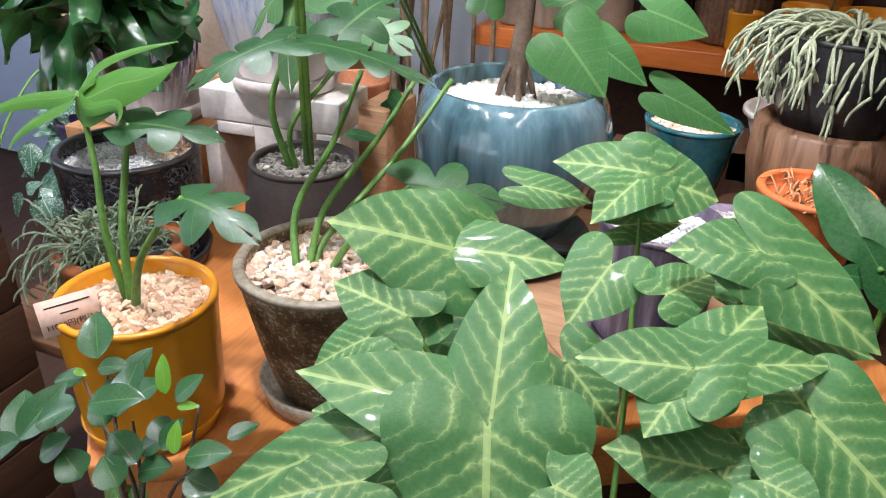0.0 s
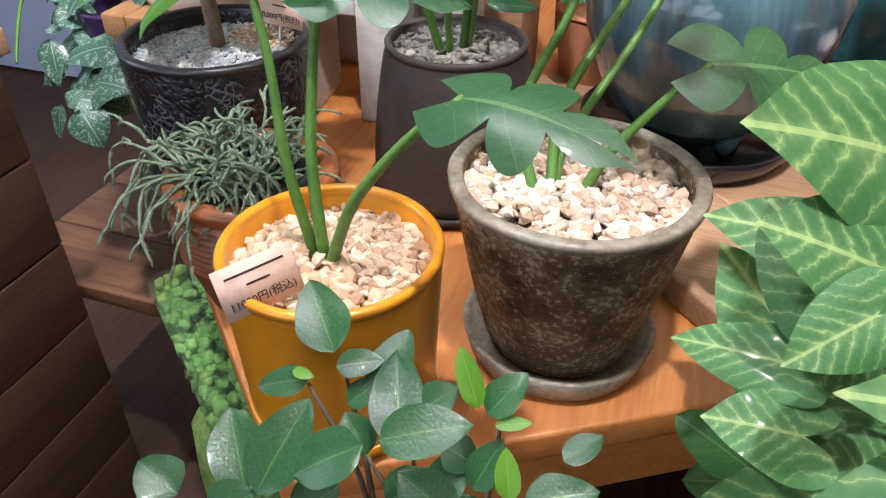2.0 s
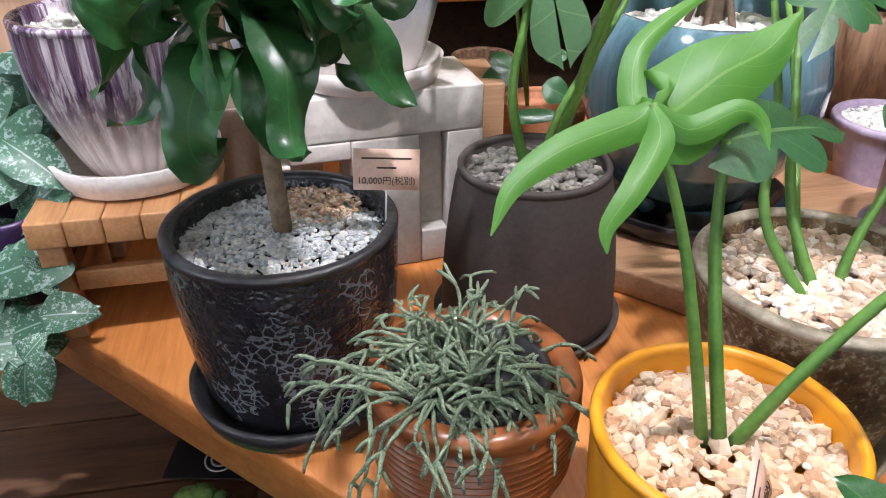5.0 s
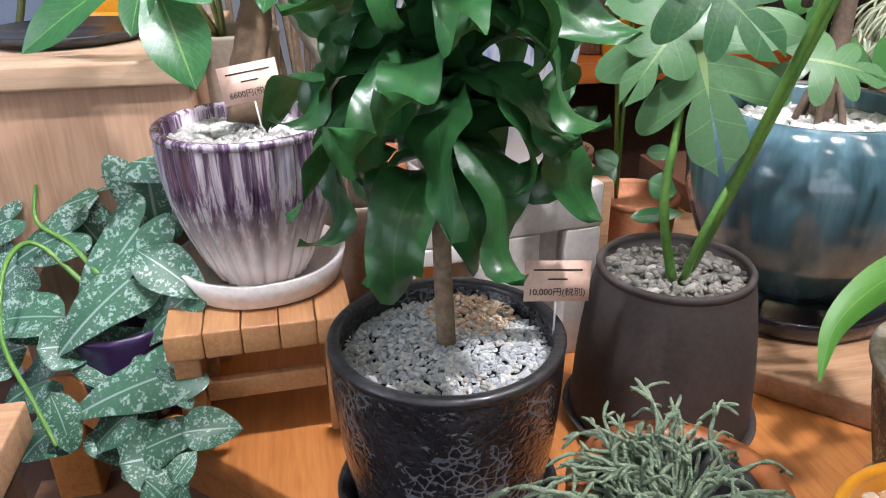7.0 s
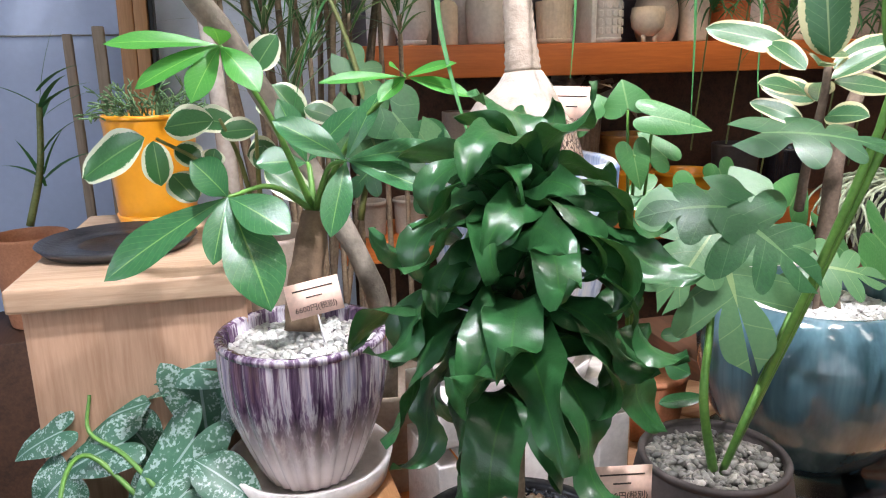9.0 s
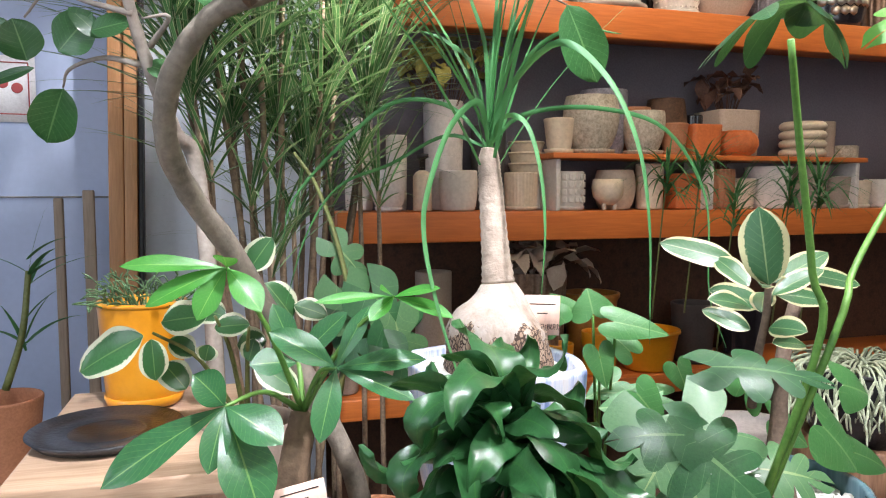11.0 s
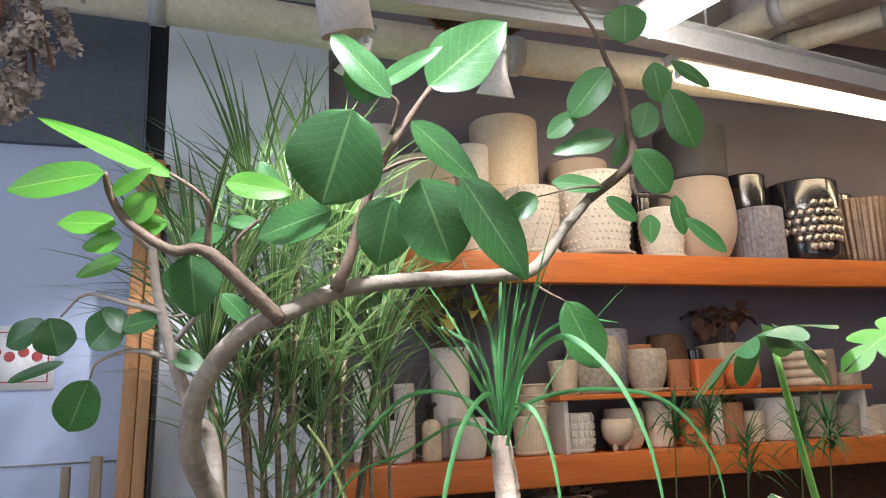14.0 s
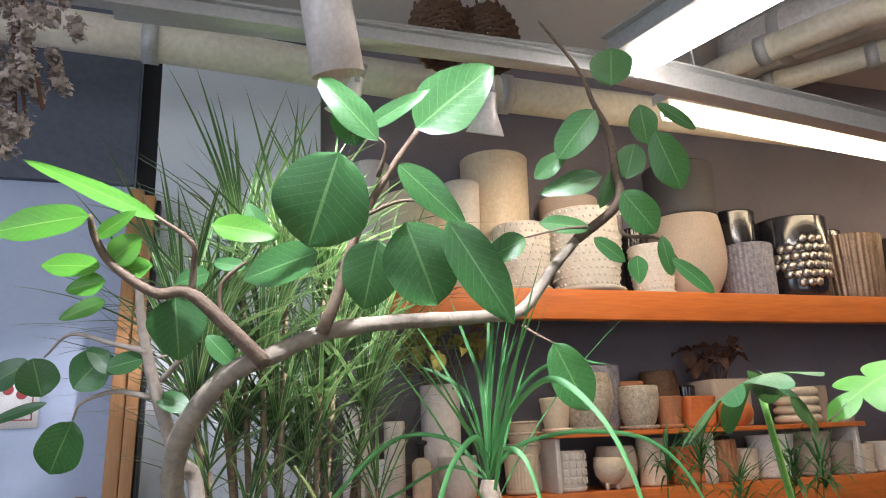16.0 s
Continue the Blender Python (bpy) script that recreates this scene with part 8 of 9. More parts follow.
leaf(shr, L_SHRUB, (-0.393, 0.678, 0.914), (-0.423, 0.684, 0.927), 0.032, (0.15, -0.34, 0.98), shape="ovate", fold=0.18, droop=0.14, wave=0.03)
leaf(shr, L_SHRUB, (-0.176, 0.750, 0.948), (-0.158, 0.771, 0.957), 0.018, (-0.18, -0.43, 0.90), shape="ovate", fold=0.18, droop=0.14, wave=0.03)
leaf(shr, L_SHRUB, (-0.307, 0.671, 0.943), (-0.288, 0.686, 0.960), 0.028, (-0.01, -0.37, 0.98), shape="ovate", fold=0.18, droop=0.14, wave=0.03)
leaf(shr, L_SHRUB, (-0.356, 0.660, 0.935), (-0.334, 0.673, 0.950), 0.030, (0.07, -0.35, 0.99), shape="ovate", fold=0.18, droop=0.14, wave=0.03)
leaf(shr, L_SHRUB, (-0.262, 0.671, 0.937), (-0.290, 0.678, 0.951), 0.030, (-0.04, -0.36, 0.99), shape="ovate", fold=0.18, droop=0.14, wave=0.03)
leaf(shr, L_SHRUB, (-0.227, 0.675, 0.938), (-0.252, 0.685, 0.954), 0.030, (-0.09, -0.37, 0.98), shape="ovate", fold=0.18, droop=0.14, wave=0.03)
stem(shr, [(-0.24, 0.67, 0.65), (-0.290, 0.732, 0.885), (-0.320, 0.764, 0.970)], 0.003, 0.0012, M_TWIG, "twig")
stem(shr, [(-0.24, 0.67, 0.65), (-0.251, 0.715, 0.875), (-0.262, 0.731, 0.950)], 0.003, 0.0012, M_TWIG, "twig")
stem(shr, [(-0.24, 0.67, 0.65), (-0.219, 0.733, 0.879), (-0.217, 0.766, 0.958)], 0.003, 0.0012, M_TWIG, "twig")
stem(shr, [(-0.24, 0.67, 0.65), (-0.226, 0.713, 0.867), (-0.191, 0.726, 0.934)], 0.003, 0.0012, M_TWIG, "twig")
stem(shr, [(-0.24, 0.67, 0.65), (-0.289, 0.726, 0.878), (-0.339, 0.752, 0.955)], 0.003, 0.0012, M_TWIG, "twig")
stem(shr, [(-0.24, 0.67, 0.65), (-0.253, 0.711, 0.871), (-0.287, 0.722, 0.942)], 0.003, 0.0012, M_TWIG, "twig")
stem(shr, [(-0.24, 0.67, 0.65), (-0.247, 0.708, 0.864), (-0.235, 0.717, 0.928)], 0.003, 0.0012, M_TWIG, "twig")

# curled dracaena in the black pot
cur = thing("curled_dracaena", (-0.646, 1.145, 0.985), "compact dracaena with glossy dark curled leaves", "plant")
stem(cur, [(-0.646, 1.147, 0.98), (-0.650, 1.143, 1.10), (-0.648, 1.140, 1.22), (-0.646, 1.138, 1.29)], 0.0085, 0.007, M_CANE, "cane", 10, 0.15)
CURL_MESHES = []
for var in range(7):
    bm = bmesh.new()
    uv = bm.loops.layers.uv.verify()
    rnd = random.Random(20 + var)
    p, ang, rows = Vector((0, 0, 0)), radians(rnd.uniform(40, 70)), []
    total, turn, ph = radians(rnd.uniform(75, 125)), rnd.uniform(-1.5, 1.5), rnd.uniform(0, 6)
    tip_curl = (1.0, -1.6, 0.6, 2.2, -0.8, 1.4, -2.0)[var]
    for k in range(23):
        s = k / 22
        w = 0.136 * min(1.0, 0.42 + 2.6 * s) * max(0.0, 1 - s ** 3.2) ** 0.62 + 0.002
        d = Vector((0, math.cos(ang), math.sin(ang)))
        n = Vector((0, -math.sin(ang), math.cos(ang)))
        tw = turn * s * s
        across = Vector((math.cos(tw), 0, 0)) + n * math.sin(tw)
        out_n = n * math.cos(tw) - Vector((math.sin(tw), 0, 0))
        row = []
        for j in range(7):
            v = j / 3 - 1
            lift = 0.40 * w * abs(v) ** 1.5 * (1 - 1.5 * s) + 0.048 * math.sin(14 * s + ph + 2.4 * v) * abs(v) ** 1.6
            row.append((bm.verts.new(p + across * v * w + out_n * lift), s, j / 6))
        rows.append(row)
        p = p + d / 22
        ang -= total / 22 * (0.35 + 1.5 * math.sin(math.pi * min(1, s * 1.25)) if s < 0.66 else tip_curl * 2.0)
    for a, b in zip(rows, rows[1:]):
        for j in range(6):
            f = bm.faces.new((a[j][0], a[j + 1][0], b[j + 1][0], b[j][0]))
            for lp, c in zip(f.loops, (a[j], a[j + 1], b[j + 1], b[j])):
                lp[uv].uv = (c[1], c[2])
    me = mesh_of(bm, "leaf")
    me.materials.append(L_DRAC)
    CURL_MESHES.append(me)
rnd = random.Random(5)
for i in range(78):
    h = i / 77
    a = i * 2.39996 + rnd.uniform(-0.25, 0.25)
    ob = new("leaf", CURL_MESHES[(i * 3) % 7])
    ob.parent = cur
    L = 0.165 * rnd.uniform(0.82, 1.1) * (1.0 if h < 0.75 else 0.84)
    tilt = rnd.uniform(-30, 24) + 44 * h - 20
    ob.matrix_basis = Matrix.LocRotScale((0.0, -0.004, 0.160 + 0.165 * h), Euler((radians(tilt), rnd.uniform(-0.35, 0.35), a)), (L, L, L))

# pachira and white-edged trailing plant in the fluted pot
pac = thing("pachira", (-0.81, 1.375, SZ + 0.15), "pachira with glossy palmate leaves and a brown trunk", "plant")
stem(pac, [(-0.809, 1.385, 1.133), (-0.802, 1.399, 1.182), (-0.791, 1.411, 1.229), (-0.785, 1.419, 1.258)], 0.021, 0.015, M_PACHIRA, "trunk", 16, 0.12)
leaf(pac, L_PACH, (-0.874, 1.345, 1.293), (-1.000, 1.327, 1.234), 0.042, (0.08, -0.59, 0.60), shape="obovate", fold=0.2, droop=0.18, wave=0.03)
leaf(pac, L_PACH, (-0.874, 1.345, 1.293), (-0.899, 1.332, 1.332), 0.042, (0.04, -0.60, 0.57), shape="obovate", fold=0.2, droop=0.18, wave=0.03)
leaf(pac, L_PACH, (-0.874, 1.345, 1.293), (-0.841, 1.275, 1.203), 0.057, (0.01, -0.59, 0.62), shape="obovate", fold=0.2, droop=0.18, wave=0.03)
leaf(pac, L_PACH, (-0.874, 1.345, 1.293), (-0.892, 1.301, 1.243), 0.031, (0.03, -0.59, 0.60), shape="obovate", fold=0.2, droop=0.18, wave=0.03)
leaf(pac, L_PACH, (-0.874, 1.345, 1.293), (-0.822, 1.293, 1.273), 0.047, (0.01, -0.59, 0.59), shape="obovate", fold=0.2, droop=0.18, wave=0.03)
stem(pac, [(-0.785, 1.419, 1.258), (-0.830, 1.382, 1.295), (-0.874, 1.345, 1.293)], 0.004, 0.002, M_STEM, "stalk")
leaf(pac, L_PACH, (-0.754, 1.366, 1.320), (-0.669, 1.319, 1.343), 0.028, (-0.10, -0.59, 0.55), shape="obovate", fold=0.2, droop=0.18, wave=0.03)
leaf(pac, L_PACH, (-0.754, 1.366, 1.320), (-0.820, 1.366, 1.369), 0.039, (-0.04, -0.60, 0.54), shape="obovate", fold=0.2, droop=0.18, wave=0.03)
leaf(pac, L_PACH, (-0.754, 1.366, 1.320), (-0.680, 1.309, 1.302), 0.028, (-0.10, -0.59, 0.57), shape="obovate", fold=0.2, droop=0.18, wave=0.03)
leaf(pac, L_PACH, (-0.754, 1.366, 1.320), (-0.780, 1.320, 1.257), 0.033, (-0.06, -0.59, 0.58), shape="obovate", fold=0.2, droop=0.18, wave=0.03)
leaf(pac, L_PACH, (-0.754, 1.366, 1.320), (-0.724, 1.348, 1.390), 0.022, (-0.08, -0.59, 0.53), shape="obovate", fold=0.2, droop=0.18, wave=0.03)
stem(pac, [(-0.785, 1.419, 1.258), (-0.770, 1.392, 1.309), (-0.754, 1.366, 1.320)], 0.004, 0.002, M_STEM, "stalk")
leaf(pac, L_PACH, (-0.787, 1.457, 1.308), (-0.811, 1.454, 1.381), 0.031, (-0.03, -0.60, 0.53), shape="obovate", fold=0.2, droop=0.18, wave=0.03)
leaf(pac, L_PACH, (-0.787, 1.457, 1.308), (-0.736, 1.433, 1.373), 0.031, (-0.06, -0.60, 0.54), shape="obovate", fold=0.2, droop=0.18, wave=0.03)
leaf(pac, L_PACH, (-0.787, 1.457, 1.308), (-0.841, 1.442, 1.318), 0.037, (-0.02, -0.60, 0.56), shape="obovate", fold=0.2, droop=0.18, wave=0.03)
stem(pac, [(-0.785, 1.419, 1.258), (-0.786, 1.438, 1.303), (-0.787, 1.457, 1.308)], 0.004, 0.002, M_STEM, "stalk")
leaf(pac, L_PACHNEW, (-0.869, 1.363, 1.436), (-0.973, 1.365, 1.452), 0.023, (0.03, -0.60, 0.55), shape="obovate", fold=0.2, droop=0.18, wave=0.03)
leaf(pac, L_PACHNEW, (-0.869, 1.363, 1.436), (-0.952, 1.355, 1.408), 0.026, (0.02, -0.60, 0.57), shape="obovate", fold=0.2, droop=0.18, wave=0.03)
leaf(pac, L_PACHNEW, (-0.869, 1.363, 1.436), (-0.837, 1.318, 1.402), 0.032, (-0.02, -0.60, 0.57), shape="obovate", fold=0.2, droop=0.18, wave=0.03)
leaf(pac, L_PACHNEW, (-0.869, 1.363, 1.436), (-0.871, 1.333, 1.456), 0.026, (-0.01, -0.60, 0.55), shape="obovate", fold=0.2, droop=0.18, wave=0.03)
leaf(pac, L_PACHNEW, (-0.869, 1.363, 1.436), (-0.901, 1.338, 1.390), 0.029, (0.00, -0.60, 0.58), shape="obovate", fold=0.2, droop=0.18, wave=0.03)
stem(pac, [(-0.785, 1.419, 1.258), (-0.827, 1.391, 1.367), (-0.869, 1.363, 1.436)], 0.004, 0.002, M_STEM, "stalk")
leaf(pac, L_PACHNEW, (-0.697, 1.327, 1.403), (-0.781, 1.322, 1.410), 0.014, (-0.11, -0.58, 0.58), shape="obovate", fold=0.2, droop=0.18, wave=0.03)
leaf(pac, L_PACHNEW, (-0.697, 1.327, 1.403), (-0.728, 1.304, 1.387), 0.020, (-0.13, -0.58, 0.59), shape="obovate", fold=0.2, droop=0.18, wave=0.03)
leaf(pac, L_PACHNEW, (-0.697, 1.327, 1.403), (-0.713, 1.302, 1.419), 0.018, (-0.14, -0.58, 0.58), shape="obovate", fold=0.2, droop=0.18, wave=0.03)
leaf(pac, L_PACHNEW, (-0.697, 1.327, 1.403), (-0.647, 1.279, 1.393), 0.018, (-0.16, -0.57, 0.59), shape="obovate", fold=0.2, droop=0.18, wave=0.03)
leaf(pac, L_PACHNEW, (-0.697, 1.327, 1.403), (-0.663, 1.286, 1.422), 0.014, (-0.16, -0.57, 0.58), shape="obovate", fold=0.2, droop=0.18, wave=0.03)
stem(pac, [(-0.785, 1.419, 1.258), (-0.741, 1.373, 1.350), (-0.697, 1.327, 1.403)], 0.004, 0.002, M_STEM, "stalk")
hoy = thing("white_edged_plant", (-0.86, 1.60, T + 0.43), "trailing plant with white-edged green leaves", "plant")
simple_pot(-0.84, 1.62, T + 0.18, 0.055, 0.07, 0.2, M_GREIGE, "greige pot of the white-edged plant", group="back pots")
solo("support_block", slab(-0.06, 0.08, -0.07, 0.07, 0, 0.178), M_BOARD, (-0.85, 1.62, T + 0.001), "low wooden stand beside the box", "pedestal")
leaf(hoy, L_HOYA, (-0.966, 1.532, 1.338), (-1.051, 1.556, 1.296), 0.060, (0.09, -0.68, 0.54), shape="oval", fold=0.15, droop=0.15, wave=0.04)
leaf(hoy, L_HOYA, (-0.957, 1.529, 1.334), (-0.953, 1.524, 1.281), 0.036, (0.05, -0.68, 0.55), shape="oval", fold=0.15, droop=0.15, wave=0.04)
leaf(hoy, L_HOYA, (-0.949, 1.591, 1.344), (-0.892, 1.574, 1.356), 0.052, (0.02, -0.69, 0.51), shape="oval", fold=0.15, droop=0.15, wave=0.04)
leaf(hoy, L_HOYA, (-0.882, 1.569, 1.337), (-0.839, 1.556, 1.344), 0.037, (-0.02, -0.69, 0.52), shape="oval", fold=0.15, droop=0.15, wave=0.04)
leaf(hoy, L_HOYA, (-0.836, 1.582, 1.409), (-0.807, 1.576, 1.455), 0.042, (-0.04, -0.70, 0.46), shape="oval", fold=0.15, droop=0.15, wave=0.04)
leaf(hoy, L_HOYA, (-0.815, 1.574, 1.394), (-0.779, 1.559, 1.349), 0.046, (-0.06, -0.69, 0.50), shape="oval", fold=0.15, droop=0.15, wave=0.04)
leaf(hoy, L_HOYA, (-0.779, 1.560, 1.364), (-0.736, 1.545, 1.352), 0.034, (-0.09, -0.69, 0.51), shape="oval", fold=0.15, droop=0.15, wave=0.04)
leaf(hoy, L_HOYA, (-0.940, 1.607, 1.318), (-0.908, 1.595, 1.299), 0.038, (0.03, -0.69, 0.54), shape="oval", fold=0.15, droop=0.15, wave=0.04)
leaf(hoy, L_HOYA, (-0.889, 1.538, 1.321), (-0.895, 1.539, 1.299), 0.029, (0.01, -0.69, 0.54), shape="oval", fold=0.15, droop=0.15, wave=0.04)
leaf(hoy, L_HOYA, (-0.866, 1.638, 1.340), (-0.919, 1.656, 1.356), 0.048, (0.01, -0.69, 0.51), shape="oval", fold=0.15, droop=0.15, wave=0.04)
leaf(hoy, L_HOYA, (-0.833, 1.550, 1.292), (-0.777, 1.529, 1.255), 0.045, (-0.05, -0.68, 0.57), shape="oval", fold=0.15, droop=0.15, wave=0.04)
leaf(hoy, L_HOYA, (-0.839, 1.573, 1.288), (-0.831, 1.573, 1.318), 0.030, (-0.03, -0.68, 0.54), shape="oval", fold=0.15, droop=0.15, wave=0.04)
leaf(hoy, L_HOYA, (-0.806, 1.600, 1.367), (-0.835, 1.610, 1.375), 0.047, (-0.04, -0.69, 0.50), shape="oval", fold=0.15, droop=0.15, wave=0.04)
leaf(hoy, L_HOYA, (-0.921, 1.616, 1.245), (-0.949, 1.628, 1.283), 0.047, (0.03, -0.68, 0.56), shape="oval", fold=0.15, droop=0.15, wave=0.04)
leaf(hoy, L_HOYA, (-0.852, 1.620, 1.302), (-0.814, 1.609, 1.310), 0.048, (-0.03, -0.69, 0.54), shape="oval", fold=0.15, droop=0.15, wave=0.04)
stem(hoy, [(-0.84, 1.62, T + 0.36), (-0.900, 1.601, 1.286), (-0.959, 1.582, 1.332)], 0.004, 0.002, M_STEM_DARK, "stalk")
stem(hoy, [(-0.84, 1.62, T + 0.36), (-0.840, 1.583, 1.289), (-0.839, 1.545, 1.339)], 0.004, 0.002, M_STEM_DARK, "stalk")
stem(hoy, [(-0.84, 1.62, T + 0.36), (-0.861, 1.590, 1.297), (-0.881, 1.560, 1.354)], 0.004, 0.002, M_STEM_DARK, "stalk")

# silver-spotted trailing plant
sil = thing("silver_leaf_plant", (-1.0, 1.33, T + 0.08), "trailing plant with silver-spotted grey-green leaves", "plant")
leaf(sil, L_SILVER, (-0.912, 1.556, 1.115), (-0.966, 1.546, 1.068), 0.051, (0.10, -0.62, 0.63), shape="ovate", fold=0.16, droop=0.30, wave=0.10)
leaf(sil, L_SILVER, (-0.927, 1.433, 1.084), (-1.077, 1.489, 1.086), 0.046, (0.15, -0.60, 0.65), shape="heart", fold=0.16, droop=0.30, wave=0.10)
leaf(sil, L_SILVER, (-0.927, 1.439, 1.073), (-0.919, 1.401, 0.990), 0.090, (0.10, -0.59, 0.69), shape="heart", fold=0.16, droop=0.30, wave=0.10)
leaf(sil, L_SILVER, (-0.981, 1.431, 1.051), (-1.082, 1.442, 1.028), 0.062, (0.17, -0.58, 0.68), shape="ovate", fold=0.16, droop=0.30, wave=0.10)
leaf(sil, L_SILVER, (-1.011, 1.401, 1.020), (-1.092, 1.407, 0.995), 0.065, (0.19, -0.57, 0.71), shape="heart", fold=0.16, droop=0.30, wave=0.10)
leaf(sil, L_SILVER, (-0.935, 1.366, 1.028), (-1.014, 1.323, 0.945), 0.071, (0.14, -0.56, 0.74), shape="heart", fold=0.16, droop=0.30, wave=0.10)
leaf(sil, L_SILVER, (-0.933, 1.349, 1.016), (-0.866, 1.300, 0.989), 0.055, (0.09, -0.57, 0.74), shape="ovate", fold=0.16, droop=0.30, wave=0.10)
leaf(sil, L_SILVER, (-0.944, 1.328, 0.990), (-1.023, 1.290, 0.941), 0.066, (0.15, -0.55, 0.76), shape="heart", fold=0.16, droop=0.30, wave=0.10)
leaf(sil, L_SILVER, (-0.892, 1.318, 0.967), (-0.954, 1.311, 0.921), 0.050, (0.11, -0.55, 0.78), shape="heart", fold=0.16, droop=0.30, wave=0.10)
leaf(sil, L_SILVER, (-1.015, 1.347, 0.947), (-1.111, 1.371, 0.954), 0.063, (0.20, -0.54, 0.75), shape="ovate", fold=0.16, droop=0.30, wave=0.10)
leaf(sil, L_SILVER, (-0.905, 1.273, 0.911), (-1.016, 1.256, 0.894), 0.068, (0.14, -0.52, 0.82), shape="heart", fold=0.16, droop=0.30, wave=0.10)
leaf(sil, L_SILVER, (-0.940, 1.240, 0.845), (-0.859, 1.239, 0.881), 0.053, (0.09, -0.50, 0.85), shape="heart", fold=0.16, droop=0.30, wave=0.10)
leaf(sil, L_SILVER, (-0.939, 1.258, 0.885), (-1.006, 1.254, 0.844), 0.045, (0.14, -0.50, 0.84), shape="ovate", fold=0.16, droop=0.30, wave=0.10)
leaf(sil, L_SILVER, (-1.017, 1.268, 0.869), (-1.075, 1.265, 0.835), 0.060, (0.19, -0.49, 0.83), shape="heart", fold=0.16, droop=0.30, wave=0.10)
leaf(sil, L_SILVER, (-1.077, 1.430, 1.029), (-1.137, 1.433, 1.006), 0.047, (0.22, -0.56, 0.69), shape="heart", fold=0.16, droop=0.30, wave=0.10)
leaf(sil, L_SILVER, (-0.946, 1.439, 1.063), (-1.003, 1.455, 1.070), 0.042, (0.13, -0.60, 0.66), shape="ovate", fold=0.16, droop=0.30, wave=0.10)
leaf(sil, L_SILVER, (-1.050, 1.344, 0.874), (-1.112, 1.348, 0.852), 0.068, (0.20, -0.51, 0.80), shape="heart", fold=0.16, droop=0.30, wave=0.10)
leaf(sil, L_SILVER, (-0.972, 1.386, 0.980), (-1.017, 1.386, 0.958), 0.066, (0.15, -0.56, 0.74), shape="heart", fold=0.16, droop=0.30, wave=0.10)
leaf(sil, L_SILVER, (-1.073, 1.373, 0.902), (-1.136, 1.380, 0.887), 0.069, (0.22, -0.52, 0.77), shape="ovate", fold=0.16, droop=0.30, wave=0.10)
leaf(sil, L_SILVER, (-1.076, 1.409, 0.983), (-1.116, 1.403, 0.949), 0.066, (0.21, -0.55, 0.72), shape="heart", fold=0.16, droop=0.30, wave=0.10)
leaf(sil, L_SILVER, (-0.976, 1.280, 0.841), (-0.928, 1.255, 0.810), 0.059, (0.12, -0.49, 0.85), shape="heart", fold=0.16, droop=0.30, wave=0.10)
leaf(sil, L_SILVER, (-0.894, 1.430, 1.041), (-0.930, 1.419, 1.001), 0.058, (0.09, -0.59, 0.70), shape="ovate", fold=0.16, droop=0.30, wave=0.10)
leaf(sil, L_SILVER, (-1.000, 1.422, 1.023), (-0.967, 1.398, 0.984), 0.063, (0.14, -0.58, 0.71), shape="heart", fold=0.16, droop=0.30, wave=0.10)
leaf(sil, L_SILVER, (-0.999, 1.342, 0.895), (-0.947, 1.346, 0.928), 0.068, (0.14, -0.54, 0.78), shape="heart", fold=0.16, droop=0.30, wave=0.10)
leaf(sil, L_SILVER, (-1.080, 1.395, 0.948), (-1.035, 1.369, 0.913), 0.069, (0.19, -0.54, 0.75), shape="ovate", fold=0.16, droop=0.30, wave=0.10)
stem(sil, [(-0.988, 1.361, 0.968), (-1.042, 1.394, 1.014), (-1.060, 1.352, 1.011), (-1.054, 1.285, 0.965), (-1.015, 1.218, 0.934), (-0.990, 1.179, 0.909)], 0.003, 0.002, M_STEM, "vine")
stem(sil, [(-0.960, 1.337, 0.977), (-1.006, 1.386, 1.013), (-1.046, 1.423, 1.028), (-1.044, 1.439, 1.065)], 0.003, 0.002, M_STEM, "vine")
leaf(sil, L_SILVER, (-0.891, 1.203, 0.888), (-0.838, 1.198, 0.895), 0.044, (0.21, -0.52, 0.78), shape="ovate", fold=0.22, droop=0.30, wave=0.09)
leaf(sil, L_SILVER, (-0.909, 1.257, 0.895), (-0.890, 1.263, 0.910), 0.053, (0.22, -0.53, 0.75), shape="ovate", fold=0.22, droop=0.30, wave=0.09)
leaf(sil, L_SILVER, (-0.894, 1.149, 0.876), (-0.874, 1.159, 0.898), 0.024, (0.23, -0.50, 0.80), shape="ovate", fold=0.22, droop=0.30, wave=0.09)
leaf(sil, L_SILVER, (-0.915, 1.346, 0.963), (-0.952, 1.346, 0.953), 0.049, (0.23, -0.56, 0.69), shape="ovate", fold=0.22, droop=0.30, wave=0.09)
leaf(sil, L_SILVER, (-0.944, 1.417, 0.996), (-0.904, 1.390, 0.962), 0.052, (0.21, -0.57, 0.67), shape="ovate", fold=0.22, droop=0.30, wave=0.09)
leaf(sil, L_SILVER, (-0.883, 1.131, 0.888), (-0.889, 1.110, 0.851), 0.020, (0.24, -0.48, 0.82), shape="ovate", fold=0.22, droop=0.30, wave=0.09)
leaf(sil, L_SILVER, (-0.901, 1.540, 1.098), (-0.981, 1.523, 1.045), 0.071, (0.21, -0.60, 0.59), shape="ovate", fold=0.22, droop=0.30, wave=0.09)
leaf(sil, L_SILVER, (-1.008, 1.304, 0.904), (-0.970, 1.326, 0.914), 0.059, (0.44, -0.44, 0.65), shape="ovate", fold=0.22, droop=0.30, wave=0.09)
